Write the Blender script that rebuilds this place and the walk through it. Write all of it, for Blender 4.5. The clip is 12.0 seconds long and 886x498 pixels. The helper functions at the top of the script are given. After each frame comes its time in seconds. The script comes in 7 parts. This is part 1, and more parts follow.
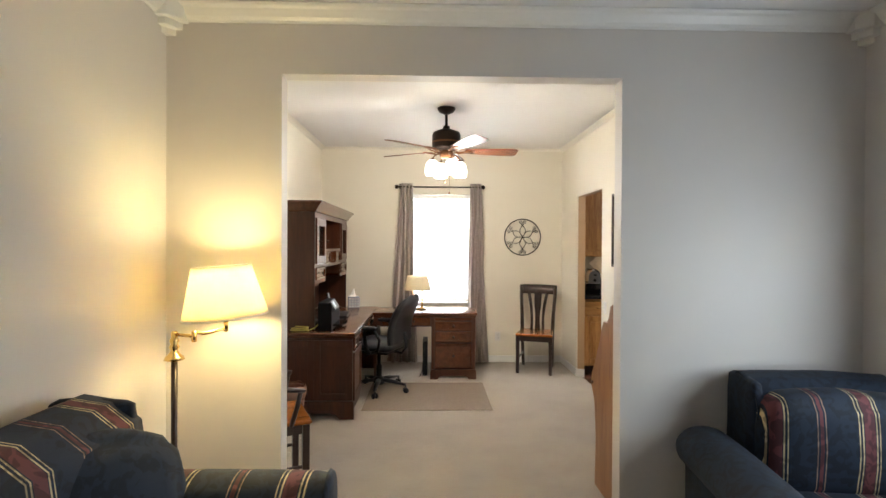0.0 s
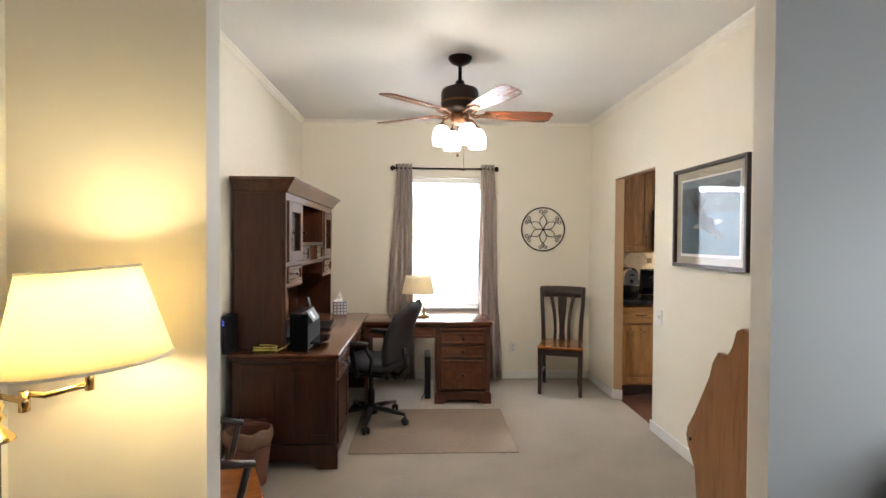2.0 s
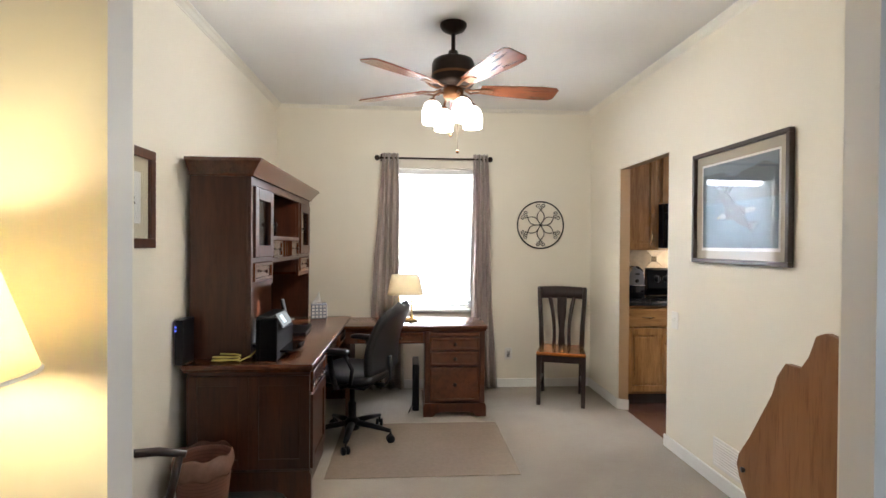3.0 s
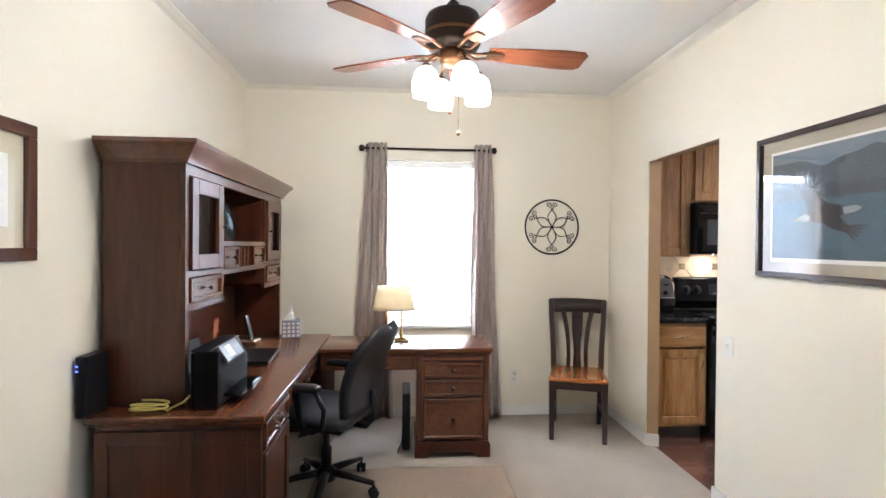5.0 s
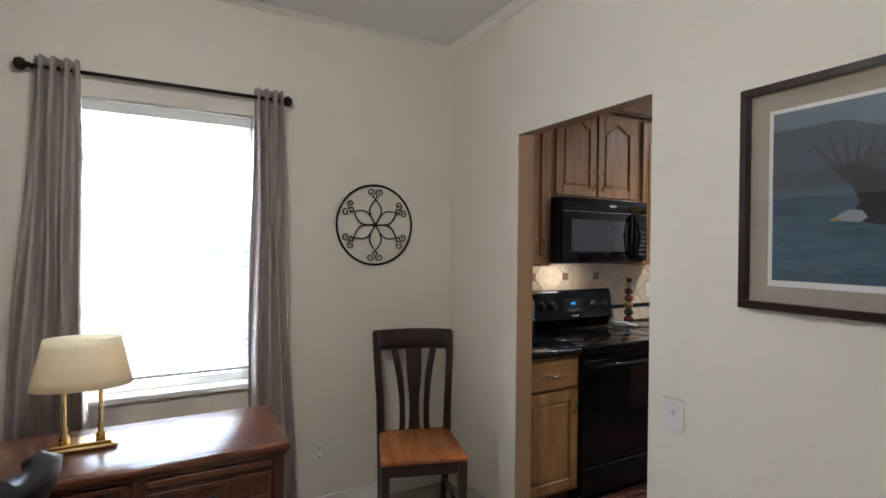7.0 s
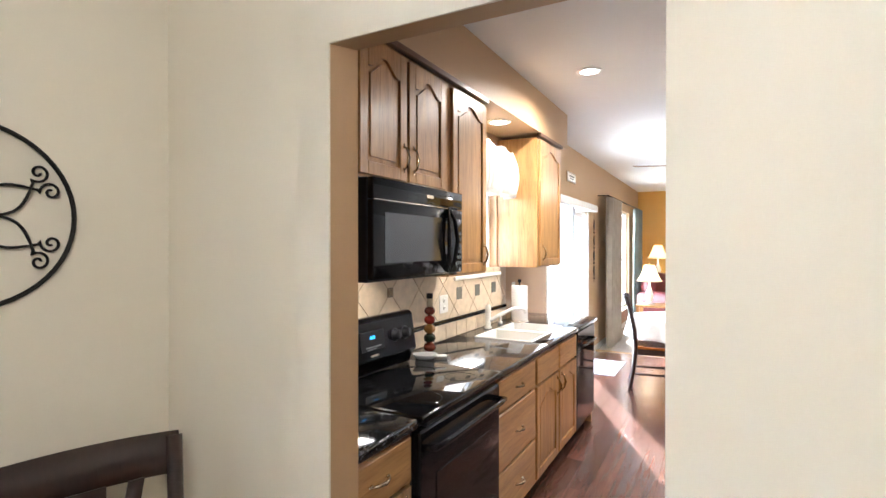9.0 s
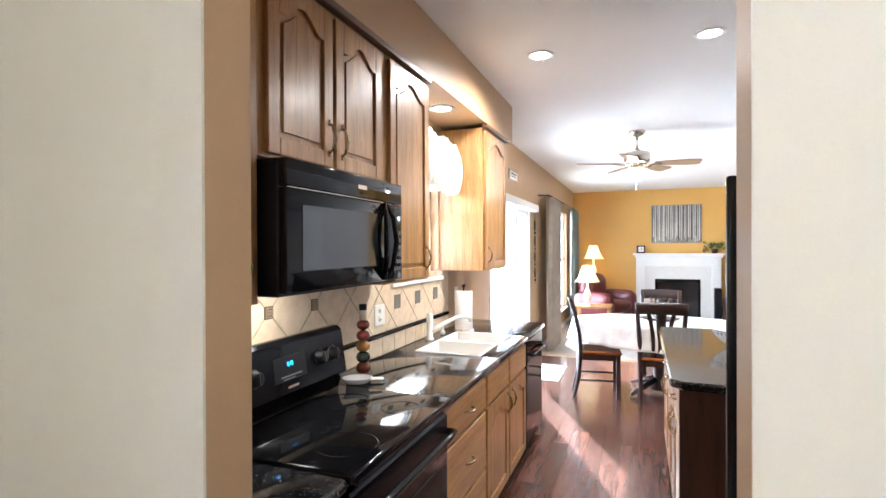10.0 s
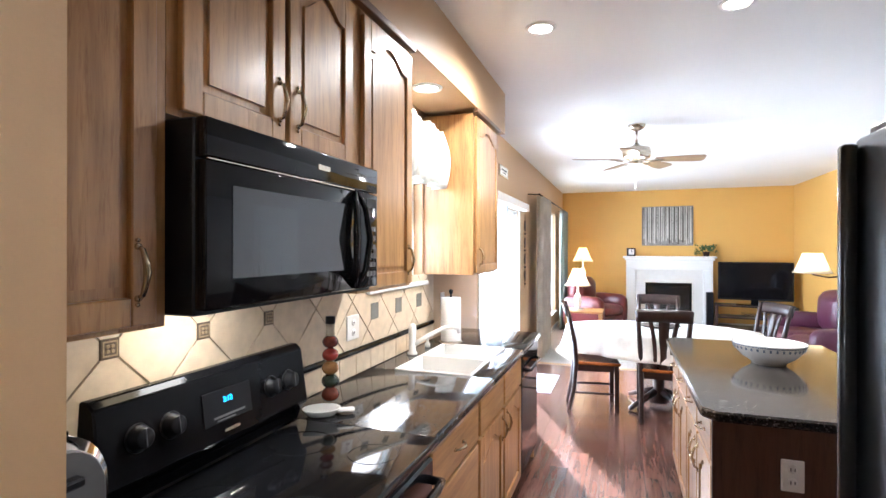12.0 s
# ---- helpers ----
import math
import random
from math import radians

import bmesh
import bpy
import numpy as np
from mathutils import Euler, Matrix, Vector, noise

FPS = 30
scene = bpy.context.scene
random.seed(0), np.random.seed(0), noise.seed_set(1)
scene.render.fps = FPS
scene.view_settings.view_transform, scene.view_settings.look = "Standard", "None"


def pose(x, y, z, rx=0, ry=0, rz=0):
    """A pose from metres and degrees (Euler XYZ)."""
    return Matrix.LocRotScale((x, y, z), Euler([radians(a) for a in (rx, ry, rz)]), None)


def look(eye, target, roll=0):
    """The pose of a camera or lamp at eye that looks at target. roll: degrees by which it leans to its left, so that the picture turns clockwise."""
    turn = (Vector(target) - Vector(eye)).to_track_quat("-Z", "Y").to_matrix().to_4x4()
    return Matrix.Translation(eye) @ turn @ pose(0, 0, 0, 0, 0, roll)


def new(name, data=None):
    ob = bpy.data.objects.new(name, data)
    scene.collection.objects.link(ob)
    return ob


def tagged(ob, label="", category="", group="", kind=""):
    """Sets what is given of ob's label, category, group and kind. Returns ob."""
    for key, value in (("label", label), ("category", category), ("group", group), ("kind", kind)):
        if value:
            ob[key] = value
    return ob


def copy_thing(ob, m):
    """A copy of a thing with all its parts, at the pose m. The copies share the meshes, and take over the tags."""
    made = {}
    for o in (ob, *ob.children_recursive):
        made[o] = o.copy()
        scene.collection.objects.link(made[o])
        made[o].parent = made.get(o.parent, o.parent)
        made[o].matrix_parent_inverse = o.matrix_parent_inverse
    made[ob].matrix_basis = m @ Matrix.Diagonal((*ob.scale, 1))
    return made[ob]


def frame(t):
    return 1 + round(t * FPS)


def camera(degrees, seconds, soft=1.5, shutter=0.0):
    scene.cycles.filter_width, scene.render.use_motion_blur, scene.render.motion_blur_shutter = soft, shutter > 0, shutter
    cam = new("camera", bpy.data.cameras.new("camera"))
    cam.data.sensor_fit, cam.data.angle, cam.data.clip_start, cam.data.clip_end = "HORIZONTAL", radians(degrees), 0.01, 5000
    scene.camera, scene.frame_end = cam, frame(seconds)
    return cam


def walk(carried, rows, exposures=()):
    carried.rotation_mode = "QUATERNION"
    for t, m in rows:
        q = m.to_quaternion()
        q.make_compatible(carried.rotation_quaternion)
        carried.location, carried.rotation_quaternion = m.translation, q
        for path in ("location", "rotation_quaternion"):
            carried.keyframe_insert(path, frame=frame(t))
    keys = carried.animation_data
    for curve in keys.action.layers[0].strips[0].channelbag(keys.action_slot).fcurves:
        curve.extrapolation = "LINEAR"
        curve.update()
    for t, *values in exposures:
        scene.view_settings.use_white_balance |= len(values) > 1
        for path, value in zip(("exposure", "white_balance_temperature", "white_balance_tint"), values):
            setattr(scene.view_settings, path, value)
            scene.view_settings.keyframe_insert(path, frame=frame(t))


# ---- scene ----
cam = camera(82.8, 12.0)
PATH = [
    (0, (0.0, -0.317, 1.506), (0.05, 1.682, 1.49), 0.3),
    (0.5, (-0.016, -0.135, 1.504), (0.041, 1.864, 1.476), 0.4),
    (1, (-0.039, 0.146, 1.503), (0.022, 2.145, 1.466), 0.4),
    (1.5, (-0.072, 0.459, 1.484), (-0.006, 2.457, 1.449), 0.4),
    (2, (-0.117, 0.767, 1.479), (-0.033, 2.765, 1.447), 0.4),
    (2.5, (-0.129, 1.015, 1.447), (-0.016, 3.011, 1.423), 0.3),
    (3, (-0.124, 1.204, 1.412), (0.013, 3.199, 1.394), 0.4),
    (5, (-0.084, 1.898, 1.454), (0.073, 3.891, 1.436), 0.5),
    (5.5, (-0.051, 2.248, 1.486), (0.276, 4.221, 1.464), 0.5),
    (6, (0.007, 2.619, 1.511), (0.519, 4.552, 1.483), 0.5),
    (6.5, (0.05, 2.986, 1.501), (0.773, 4.851, 1.483), 0.6),
    (7, (0.115, 3.353, 1.496), (1.078, 5.106, 1.482), 0.6),
    (9, (0.679, 4.539, 1.534), (2.431, 5.503, 1.524), 0.0),
    (9.5, (0.876, 4.654, 1.541), (2.693, 5.491, 1.53), -0.1),
    (10, (1.047, 4.744, 1.539), (2.908, 5.476, 1.532), -0.2),
    (10.5, (1.192, 4.795, 1.54), (3.071, 5.481, 1.535), -0.2),
    (11, (1.301, 4.829, 1.543), (3.184, 5.503, 1.542), -0.2),
    (11.5, (1.384, 4.868, 1.541), (3.268, 5.542, 1.538), 0.0),
    (12, (1.442, 4.905, 1.533), (3.325, 5.578, 1.533), 0.1),
]
EXPOSURES = [(0, 2.52, 6450, 10), (2, 2.22, 6200, 10), (3.2, 2.25, 5950, 10), (4.8, 2.64, 5650, 10), (5.5, 2.60, 5600, 10), (6.5, 1.86, 5550, 10), (7.2, 1.44, 5550, 10), (8.8, 2.46, 5850, 10), (9.5, 2.41, 5700, 10), (10.5, 2.43, 5500, 10), (12, 2.47, 5450, 10)]
walk(cam, [(t, look(eye, target, roll)) for t, eye, target, roll in PATH], EXPOSURES)

# ---- world and sun ----
SUN_FROM = Vector((0.91, 0.44, 0.60)).normalized()
world = bpy.data.worlds.new("sky")
scene.world = world
world.use_nodes = True
wn = world.node_tree
sky = wn.nodes.new("ShaderNodeTexSky")
sky.sky_type, sky.sun_disc = "NISHITA", False
sky.sun_elevation = math.asin(SUN_FROM.z)
sky.sun_rotation = math.atan2(SUN_FROM.x, SUN_FROM.y)
wn.links.new(sky.outputs["Color"], wn.nodes["Background"].inputs["Color"])
wn.nodes["Background"].inputs["Strength"].default_value = 0.15
sun = new("sun", bpy.data.lights.new("sun", "SUN"))
sun.data.energy, sun.data.angle, sun.data.color = 5.0, radians(0.6), (1.0, 0.94, 0.84)
sun.matrix_world = look(SUN_FROM * 30, (0, 0, 0))


DX = 0.0        # offset of the kitchen side along x, set where that side begins
LAMPS = 0.18   # share of full power at which all lamps stand


def area(name, at, target, w, h, watts, color):
    """Skylight standing in a window's opening."""
    ob = new(name, bpy.data.lights.new(name, "AREA"))
    ob.data.shape, ob.data.size, ob.data.size_y = "RECTANGLE", w, h
    ob.data.energy, ob.data.color = watts * LAMPS, color
    ob.matrix_world = Matrix.Translation((DX, 0, 0)) @ look(at, target)
    return ob


def bulb(name, at, watts, color, radius=0.03):
    ob = new(name, bpy.data.lights.new(name, "POINT"))
    ob.data.energy, ob.data.color, ob.data.shadow_soft_size = watts * LAMPS, color, radius
    ob.location = Vector(at) + Vector((DX, 0, 0))
    return ob


def spot(name, at, target, watts, color, degrees=120, radius=0.05):
    ob = new(name, bpy.data.lights.new(name, "SPOT"))
    ob.data.energy, ob.data.color, ob.data.shadow_soft_size = watts * LAMPS, color, radius
    ob.data.spot_size, ob.data.spot_blend = radians(degrees), 0.6
    ob.matrix_world = Matrix.Translation((DX, 0, 0)) @ look(at, target)
    return ob


DAY = (0.90, 0.95, 1.0)
area("skylight_office_window", (0.115, 6.36, 1.467), (0.115, 0, 1.2), 0.79, 1.385, 116, DAY)
area("skylight_kitchen_window", (4.115, 6.38, 1.80), (4.115, 0, 1.6), 0.74, 0.9, 7, DAY)
area("skylight_patio_door", (6.80, 6.50, 1.05), (6.80, 0, 0.9), 1.75, 1.95, 310, DAY)
area("skylight_family_window", (10.4, 6.40, 1.3), (10.4, 0, 1.2), 1.9, 1.8, 110, DAY)
area("skylight_living_window", (2.46, 1.20, 1.25), (-3, 1.5, 1.0), 0.88, 0.98, 29, (0.82, 0.91, 1.0))
WARM = (1.0, 0.77, 0.34)
SOFT = (1.0, 0.90, 0.76)

# ---- materials ----


def nodes_of(name):
    m = bpy.data.materials.new(name)
    m.use_nodes = True
    return m, m.node_tree, m.node_tree.nodes["Principled BSDF"]


def add(nt, kind, **inputs):
    n = nt.nodes.new(kind)
    for k, v in inputs.items():
        n.inputs[k.replace("_", " ")].default_value = v
    return n


def ramp(nt, fac, *stops):
    r = nt.nodes.new("ShaderNodeValToRGB")
    while len(r.color_ramp.elements) < len(stops):
        r.color_ramp.elements.new(0.5)
    for e, (p, c) in zip(r.color_ramp.elements, stops):
        e.position, e.color = p, (*c, 1)
    nt.links.new(fac, r.inputs["Fac"])
    return r.outputs["Color"]


def shade(c, k):
    return tuple(min(1, v * k) for v in c)


def coords(nt, scale=(1, 1, 1), rot=(0, 0, 0), kind="Object"):
    tc = nt.nodes.new("ShaderNodeTexCoord")
    mp = nt.nodes.new("ShaderNodeMapping")
    mp.inputs["Scale"].default_value, mp.inputs["Rotation"].default_value = scale, rot
    nt.links.new(tc.outputs[kind], mp.inputs["Vector"])
    return mp.outputs["Vector"]


def bump(nt, bsdf, height, strength, distance=0.002):
    b = add(nt, "ShaderNodeBump", Strength=strength, Distance=distance)
    nt.links.new(height, b.inputs["Height"])
    nt.links.new(b.outputs["Normal"], bsdf.inputs["Normal"])


def plain(name, c, rough=0.5, metal=0.0, grain=60.0, vary=0.06, relief=0.05, spec=0.5, coat=0.0):
    """A surface of one colour with faint mottling at two scales and fine relief."""
    m, nt, b = nodes_of(name)
    v = coords(nt)
    n1, n2 = add(nt, "ShaderNodeTexNoise", Scale=grain, Detail=4.0), add(nt, "ShaderNodeTexNoise", Scale=2.3, Detail=3.0)
    for n in (n1, n2):
        nt.links.new(v, n.inputs["Vector"])
    mix = add(nt, "ShaderNodeMath")
    mix.operation = "ADD"
    nt.links.new(n1.outputs["Fac"], mix.inputs[0])
    nt.links.new(n2.outputs["Fac"], mix.inputs[1])
    half = add(nt, "ShaderNodeMath")
    half.operation = "MULTIPLY"
    half.inputs[1].default_value = 0.5
    nt.links.new(mix.outputs[0], half.inputs[0])
    nt.links.new(ramp(nt, half.outputs[0], (0.3, shade(c, 1 - vary)), (0.7, shade(c, 1 + vary))), b.inputs["Base Color"])
    b.inputs["Roughness"].default_value, b.inputs["Metallic"].default_value = rough, metal
    b.inputs["Specular IOR Level"].default_value, b.inputs["Coat Weight"].default_value = spec, coat
    if relief:
        bump(nt, b, n1.outputs["Fac"], relief)
    return m


def wood(name, dark, light, rough=0.35, axis="x", scale=1.0, coat=0.2, random_tone=0.0, coarse=1.0):
    """Grain drawn out along one axis, with pores and a slower change of tone."""
    m, nt, b = nodes_of(name)
    s = {"x": (1.2, 14, 14), "y": (14, 1.2, 14), "z": (14, 14, 1.2)}[axis]
    v = coords(nt, tuple(scale * k for k in s))
    n1 = add(nt, "ShaderNodeTexNoise", Scale=1.6 * coarse, Detail=6.0, Roughness=0.65, Distortion=0.6)
    n2 = add(nt, "ShaderNodeTexNoise", Scale=7.0, Detail=3.0, Roughness=0.7)
    nt.links.new(v, n1.inputs["Vector"])
    nt.links.new(v, n2.inputs["Vector"])
    mid = tuple((a + c) / 2 for a, c in zip(dark, light))
    col = ramp(nt, n1.outputs["Fac"], (0.28, dark), (0.5, mid), (0.72, light))
    pores = ramp(nt, n2.outputs["Fac"], (0.30, (0.64, 0.54, 0.45)), (0.48, (1, 1, 1)))
    mul = add(nt, "ShaderNodeMix")
    mul.data_type, mul.blend_type = "RGBA", "MULTIPLY"
    mul.inputs["Factor"].default_value = 0.8
    nt.links.new(col, mul.inputs["A"])
    nt.links.new(pores, mul.inputs["B"])
    out = mul.outputs["Result"]
    if random_tone:
        oi, hsv = nt.nodes.new("ShaderNodeObjectInfo"), nt.nodes.new("ShaderNodeHueSaturation")
        mr = add(nt, "ShaderNodeMapRange")
        mr.inputs["To Min"].default_value, mr.inputs["To Max"].default_value = 1 - random_tone, 1 + random_tone
        nt.links.new(oi.outputs["Random"], mr.inputs["Value"])
        nt.links.new(mr.outputs["Result"], hsv.inputs["Value"])
        nt.links.new(out, hsv.inputs["Color"])
        out = hsv.outputs["Color"]
    nt.links.new(out, b.inputs["Base Color"])
    b.inputs["Roughness"].default_value, b.inputs["Coat Weight"].default_value, b.inputs["Coat Roughness"].default_value = rough, coat, 0.2
    bump(nt, b, n1.outputs["Fac"], 0.08, 0.001)
    return m


def glow(name, c, strength):
    m, nt, b = nodes_of(name)
    b.inputs["Base Color"].default_value = (*c, 1)
    b.inputs["Emission Color"].default_value, b.inputs["Emission Strength"].default_value = (*c, 1), strength * LAMPS
    return m


def cloth(name, c, rough=0.9, weave=900.0, sheen=0.3, through_light=0.0, tint=None):
    m, nt, b = nodes_of(name)
    v = coords(nt)
    n1, n2 = add(nt, "ShaderNodeTexNoise", Scale=weave, Detail=2.0), add(nt, "ShaderNodeTexNoise", Scale=7.0, Detail=4.0)
    nt.links.new(v, n1.inputs["Vector"])
    nt.links.new(v, n2.inputs["Vector"])
    nt.links.new(ramp(nt, n2.outputs["Fac"], (0.35, shade(c, 0.86)), (0.65, shade(c, 1.1))), b.inputs["Base Color"])
    b.inputs["Roughness"].default_value, b.inputs["Sheen Weight"].default_value = rough, sheen
    bump(nt, b, n1.outputs["Fac"], 0.25, 0.001)
    if through_light:
        t, mx = nt.nodes.new("ShaderNodeBsdfTranslucent"), nt.nodes.new("ShaderNodeMixShader")
        t.inputs["Color"].default_value = (*(tint or c), 1)
        mx.inputs["Fac"].default_value = through_light
        nt.links.new(b.outputs["BSDF"], mx.inputs[1])
        nt.links.new(t.outputs["BSDF"], mx.inputs[2])
        nt.links.new(mx.outputs["Shader"], nt.nodes["Material Output"].inputs["Surface"])
    return m


def glass(name, rough=0.0, tint=(1, 1, 1)):
    """Thin pane: clear, with a mirror's gloss that grows towards grazing angles."""
    m, nt, b = nodes_of(name)
    nt.nodes.remove(b)
    tr, gl, mx, lw = (nt.nodes.new(k) for k in ("ShaderNodeBsdfTransparent", "ShaderNodeBsdfGlossy", "ShaderNodeMixShader", "ShaderNodeLayerWeight"))
    tr.inputs["Color"].default_value, gl.inputs["Roughness"].default_value = (*tint, 1), rough
    lw.inputs["Blend"].default_value = 0.5
    pw = add(nt, "ShaderNodeMath")
    pw.operation, pw.inputs[1].default_value = "POWER", 5.0
    nt.links.new(lw.outputs["Facing"], pw.inputs[0])
    ma = add(nt, "ShaderNodeMath")
    ma.operation, ma.inputs[1].default_value, ma.inputs[2].default_value = "MULTIPLY_ADD", 0.7, 0.04
    nt.links.new(pw.outputs[0], ma.inputs[0])
    nt.links.new(ma.outputs[0], mx.inputs["Fac"])
    nt.links.new(tr.outputs["BSDF"], mx.inputs[1])
    nt.links.new(gl.outputs["BSDF"], mx.inputs[2])
    nt.links.new(mx.outputs["Shader"], nt.nodes["Material Output"].inputs["Surface"])
    return m


def carpet_mat(name, c):
    m, nt, b = nodes_of(name)
    v = coords(nt)
    n1, n2, n3 = (add(nt, "ShaderNodeTexNoise", Scale=s, Detail=d) for s, d in ((260.0, 3.0), (3.2, 4.0), (22.0, 3.0)))
    for n in (n1, n2, n3):
        nt.links.new(v, n.inputs["Vector"])
    big = ramp(nt, n2.outputs["Fac"], (0.35, shade(c, 0.92)), (0.5, c), (0.68, shade(c, 1.07)))
    fine = ramp(nt, n1.outputs["Fac"], (0.3, (0.72, 0.70, 0.68)), (0.7, (1, 1, 1)))
    mul = add(nt, "ShaderNodeMix")
    mul.data_type, mul.blend_type = "RGBA", "MULTIPLY"
    mul.inputs["Factor"].default_value = 1.0
    nt.links.new(big, mul.inputs["A"])
    nt.links.new(fine, mul.inputs["B"])
    nt.links.new(mul.outputs["Result"], b.inputs["Base Color"])
    b.inputs["Roughness"].default_value, b.inputs["Sheen Weight"].default_value = 1.0, 0.3
    s = add(nt, "ShaderNodeMath")
    s.operation = "ADD"
    nt.links.new(n1.outputs["Fac"], s.inputs[0])
    nt.links.new(n3.outputs["Fac"], s.inputs[1])
    bump(nt, b, s.outputs[0], 0.7, 0.008)
    return m


def stripes_mat(name, base, bands, period, axis=0, damask=True, rough=0.8):
    """Upholstery with bands across it: bands are (from, to, colour) as shares of the period."""
    m, nt, b = nodes_of(name)
    v = coords(nt)
    sep = nt.nodes.new("ShaderNodeSeparateXYZ")
    nt.links.new(v, sep.inputs[0])
    d = add(nt, "ShaderNodeMath")
    d.operation, d.inputs[1].default_value = "DIVIDE", period
    nt.links.new(sep.outputs[axis], d.inputs[0])
    fr = add(nt, "ShaderNodeMath")
    fr.operation = "FRACT"
    nt.links.new(d.outputs[0], fr.inputs[0])
    stops, last = [(0.0, base)], 0.0
    for a, z, c in bands:
        stops += [(a, c), (z, base)]
    r = nt.nodes.new("ShaderNodeValToRGB")
    r.color_ramp.interpolation = "CONSTANT"
    while len(r.color_ramp.elements) < len(stops):
        r.color_ramp.elements.new(0.99)
    for e, (p, c) in zip(r.color_ramp.elements, stops):
        e.position, e.color = p, (*c, 1)
    nt.links.new(fr.outputs[0], r.inputs["Fac"])
    n = add(nt, "ShaderNodeTexNoise", Scale=14.0, Detail=3.0, Distortion=1.6)
    nt.links.new(v, n.inputs["Vector"])
    mul = add(nt, "ShaderNodeMix")
    mul.data_type, mul.blend_type = "RGBA", "MULTIPLY"
    mul.inputs["Factor"].default_value = 0.9 if damask else 0.12
    nt.links.new(r.outputs["Color"], mul.inputs["A"])
    nt.links.new(ramp(nt, n.outputs["Fac"], (0.46, (0.5, 0.5, 0.52)), (0.52, (1.1, 1.1, 1.1))), mul.inputs["B"])
    nt.links.new(mul.outputs["Result"], b.inputs["Base Color"])
    b.inputs["Roughness"].default_value, b.inputs["Sheen Weight"].default_value = rough, 0.02
    w = add(nt, "ShaderNodeTexNoise", Scale=500.0, Detail=2.0)
    nt.links.new(v, w.inputs["Vector"])
    bump(nt, b, w.outputs["Fac"], 0.2, 0.001)
    return m


def granite(name, c, fleck, rough=0.08):
    m, nt, b = nodes_of(name)
    v = coords(nt)
    vo, n = add(nt, "ShaderNodeTexVoronoi", Scale=170.0), add(nt, "ShaderNodeTexNoise", Scale=9.0, Detail=5.0)
    nt.links.new(v, vo.inputs["Vector"])
    nt.links.new(v, n.inputs["Vector"])
    spots = ramp(nt, vo.outputs["Color"], (0.35, c), (0.75, shade(c, 2.2)), (0.9, fleck))
    mul = add(nt, "ShaderNodeMix")
    mul.data_type, mul.blend_type = "RGBA", "MULTIPLY"
    mul.inputs["Factor"].default_value = 0.7
    nt.links.new(spots, mul.inputs["A"])
    nt.links.new(ramp(nt, n.outputs["Fac"], (0.3, (0.5, 0.5, 0.5)), (0.7, (1.3, 1.3, 1.3))), mul.inputs["B"])
    nt.links.new(mul.outputs["Result"], b.inputs["Base Color"])
    b.inputs["Roughness"].default_value = rough
    return m


NAVY, RUST, CREAM = (0.0065, 0.016, 0.034), (0.13, 0.035, 0.04), (0.55, 0.45, 0.26)
M_LIVING = plain("living_paint", (0.68, 0.645, 0.612), 0.55, vary=0.015, grain=240, relief=0.12)
M_CREAM = plain("office_paint", (0.80, 0.75, 0.64), 0.55, vary=0.015, grain=240, relief=0.12)
M_TAN = plain("kitchen_paint", (0.48, 0.315, 0.172), 0.5, vary=0.02, grain=240, relief=0.12)
M_GOLD = plain("family_paint", (0.68, 0.40, 0.10), 0.55, vary=0.02, grain=240, relief=0.12)
M_CEIL = plain("ceiling_paint", (0.80, 0.79, 0.77), 0.8, vary=0.02, grain=180, relief=0.2)
M_WHITE = plain("white_gloss_paint", (0.80, 0.79, 0.76), 0.35, vary=0.02)
M_CARPET = carpet_mat("beige_carpet", (0.365, 0.318, 0.262))
M_PLANK = wood("dark_floor_wood", (0.072, 0.031, 0.023), (0.185, 0.088, 0.066), 0.20, "x", 1.0, 0.35, 0.22)
M_SUBFLOOR = plain("floor_joint", (0.02, 0.01, 0.008), 0.8)
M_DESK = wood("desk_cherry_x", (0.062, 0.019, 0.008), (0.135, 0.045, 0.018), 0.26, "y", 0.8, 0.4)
# Darker copy of the same cherry: the side panels' shade is in its colour.
M_DESKZ = wood("desk_cherry_upright_dark", (0.040, 0.0115, 0.005), (0.088, 0.026, 0.010), 0.34, "z", 0.8, 0.12)
M_OAK = wood("oak_upright", (0.28, 0.134, 0.042), (0.56, 0.315, 0.115), 0.33, "z", 0.9, 0.25)
M_OAKX = wood("oak_lengthwise", (0.28, 0.134, 0.042), (0.56, 0.315, 0.115), 0.33, "x", 0.9, 0.25)
M_PINE = wood("pine", (0.24, 0.10, 0.035), (0.36, 0.17, 0.065), 0.4, "z", 0.7, 0.2)
M_SEAT = wood("amber_seat_wood", (0.22, 0.065, 0.014), (0.42, 0.15, 0.035), 0.25, "y", 0.9, 0.4)
M_EBONY = wood("espresso_wood", (0.012, 0.005, 0.004), (0.034, 0.013, 0.010), 0.3, "z", 1.0, 0.3)
M_BLADE = wood("fan_blade_wood", (0.10, 0.028, 0.012), (0.24, 0.075, 0.030), 0.25, "x", 1.0, 0.5)
M_BLADE2 = wood("light_fan_blade_wood", (0.22, 0.13, 0.06), (0.36, 0.24, 0.12), 0.4, "x", 1.0, 0.2)
M_BRONZE = plain("oiled_bronze", (0.030, 0.020, 0.015), 0.38, 0.8, vary=0.15)
M_COPPER = plain("warm_bronze", (0.16, 0.075, 0.035), 0.35, 0.9, vary=0.15)
M_BRASS = plain("polished_brass", (0.78, 0.56, 0.24), 0.16, 1.0, vary=0.05)
M_NICKEL = plain("brushed_nickel", (0.62, 0.56, 0.47), 0.25, 1.0, vary=0.04)
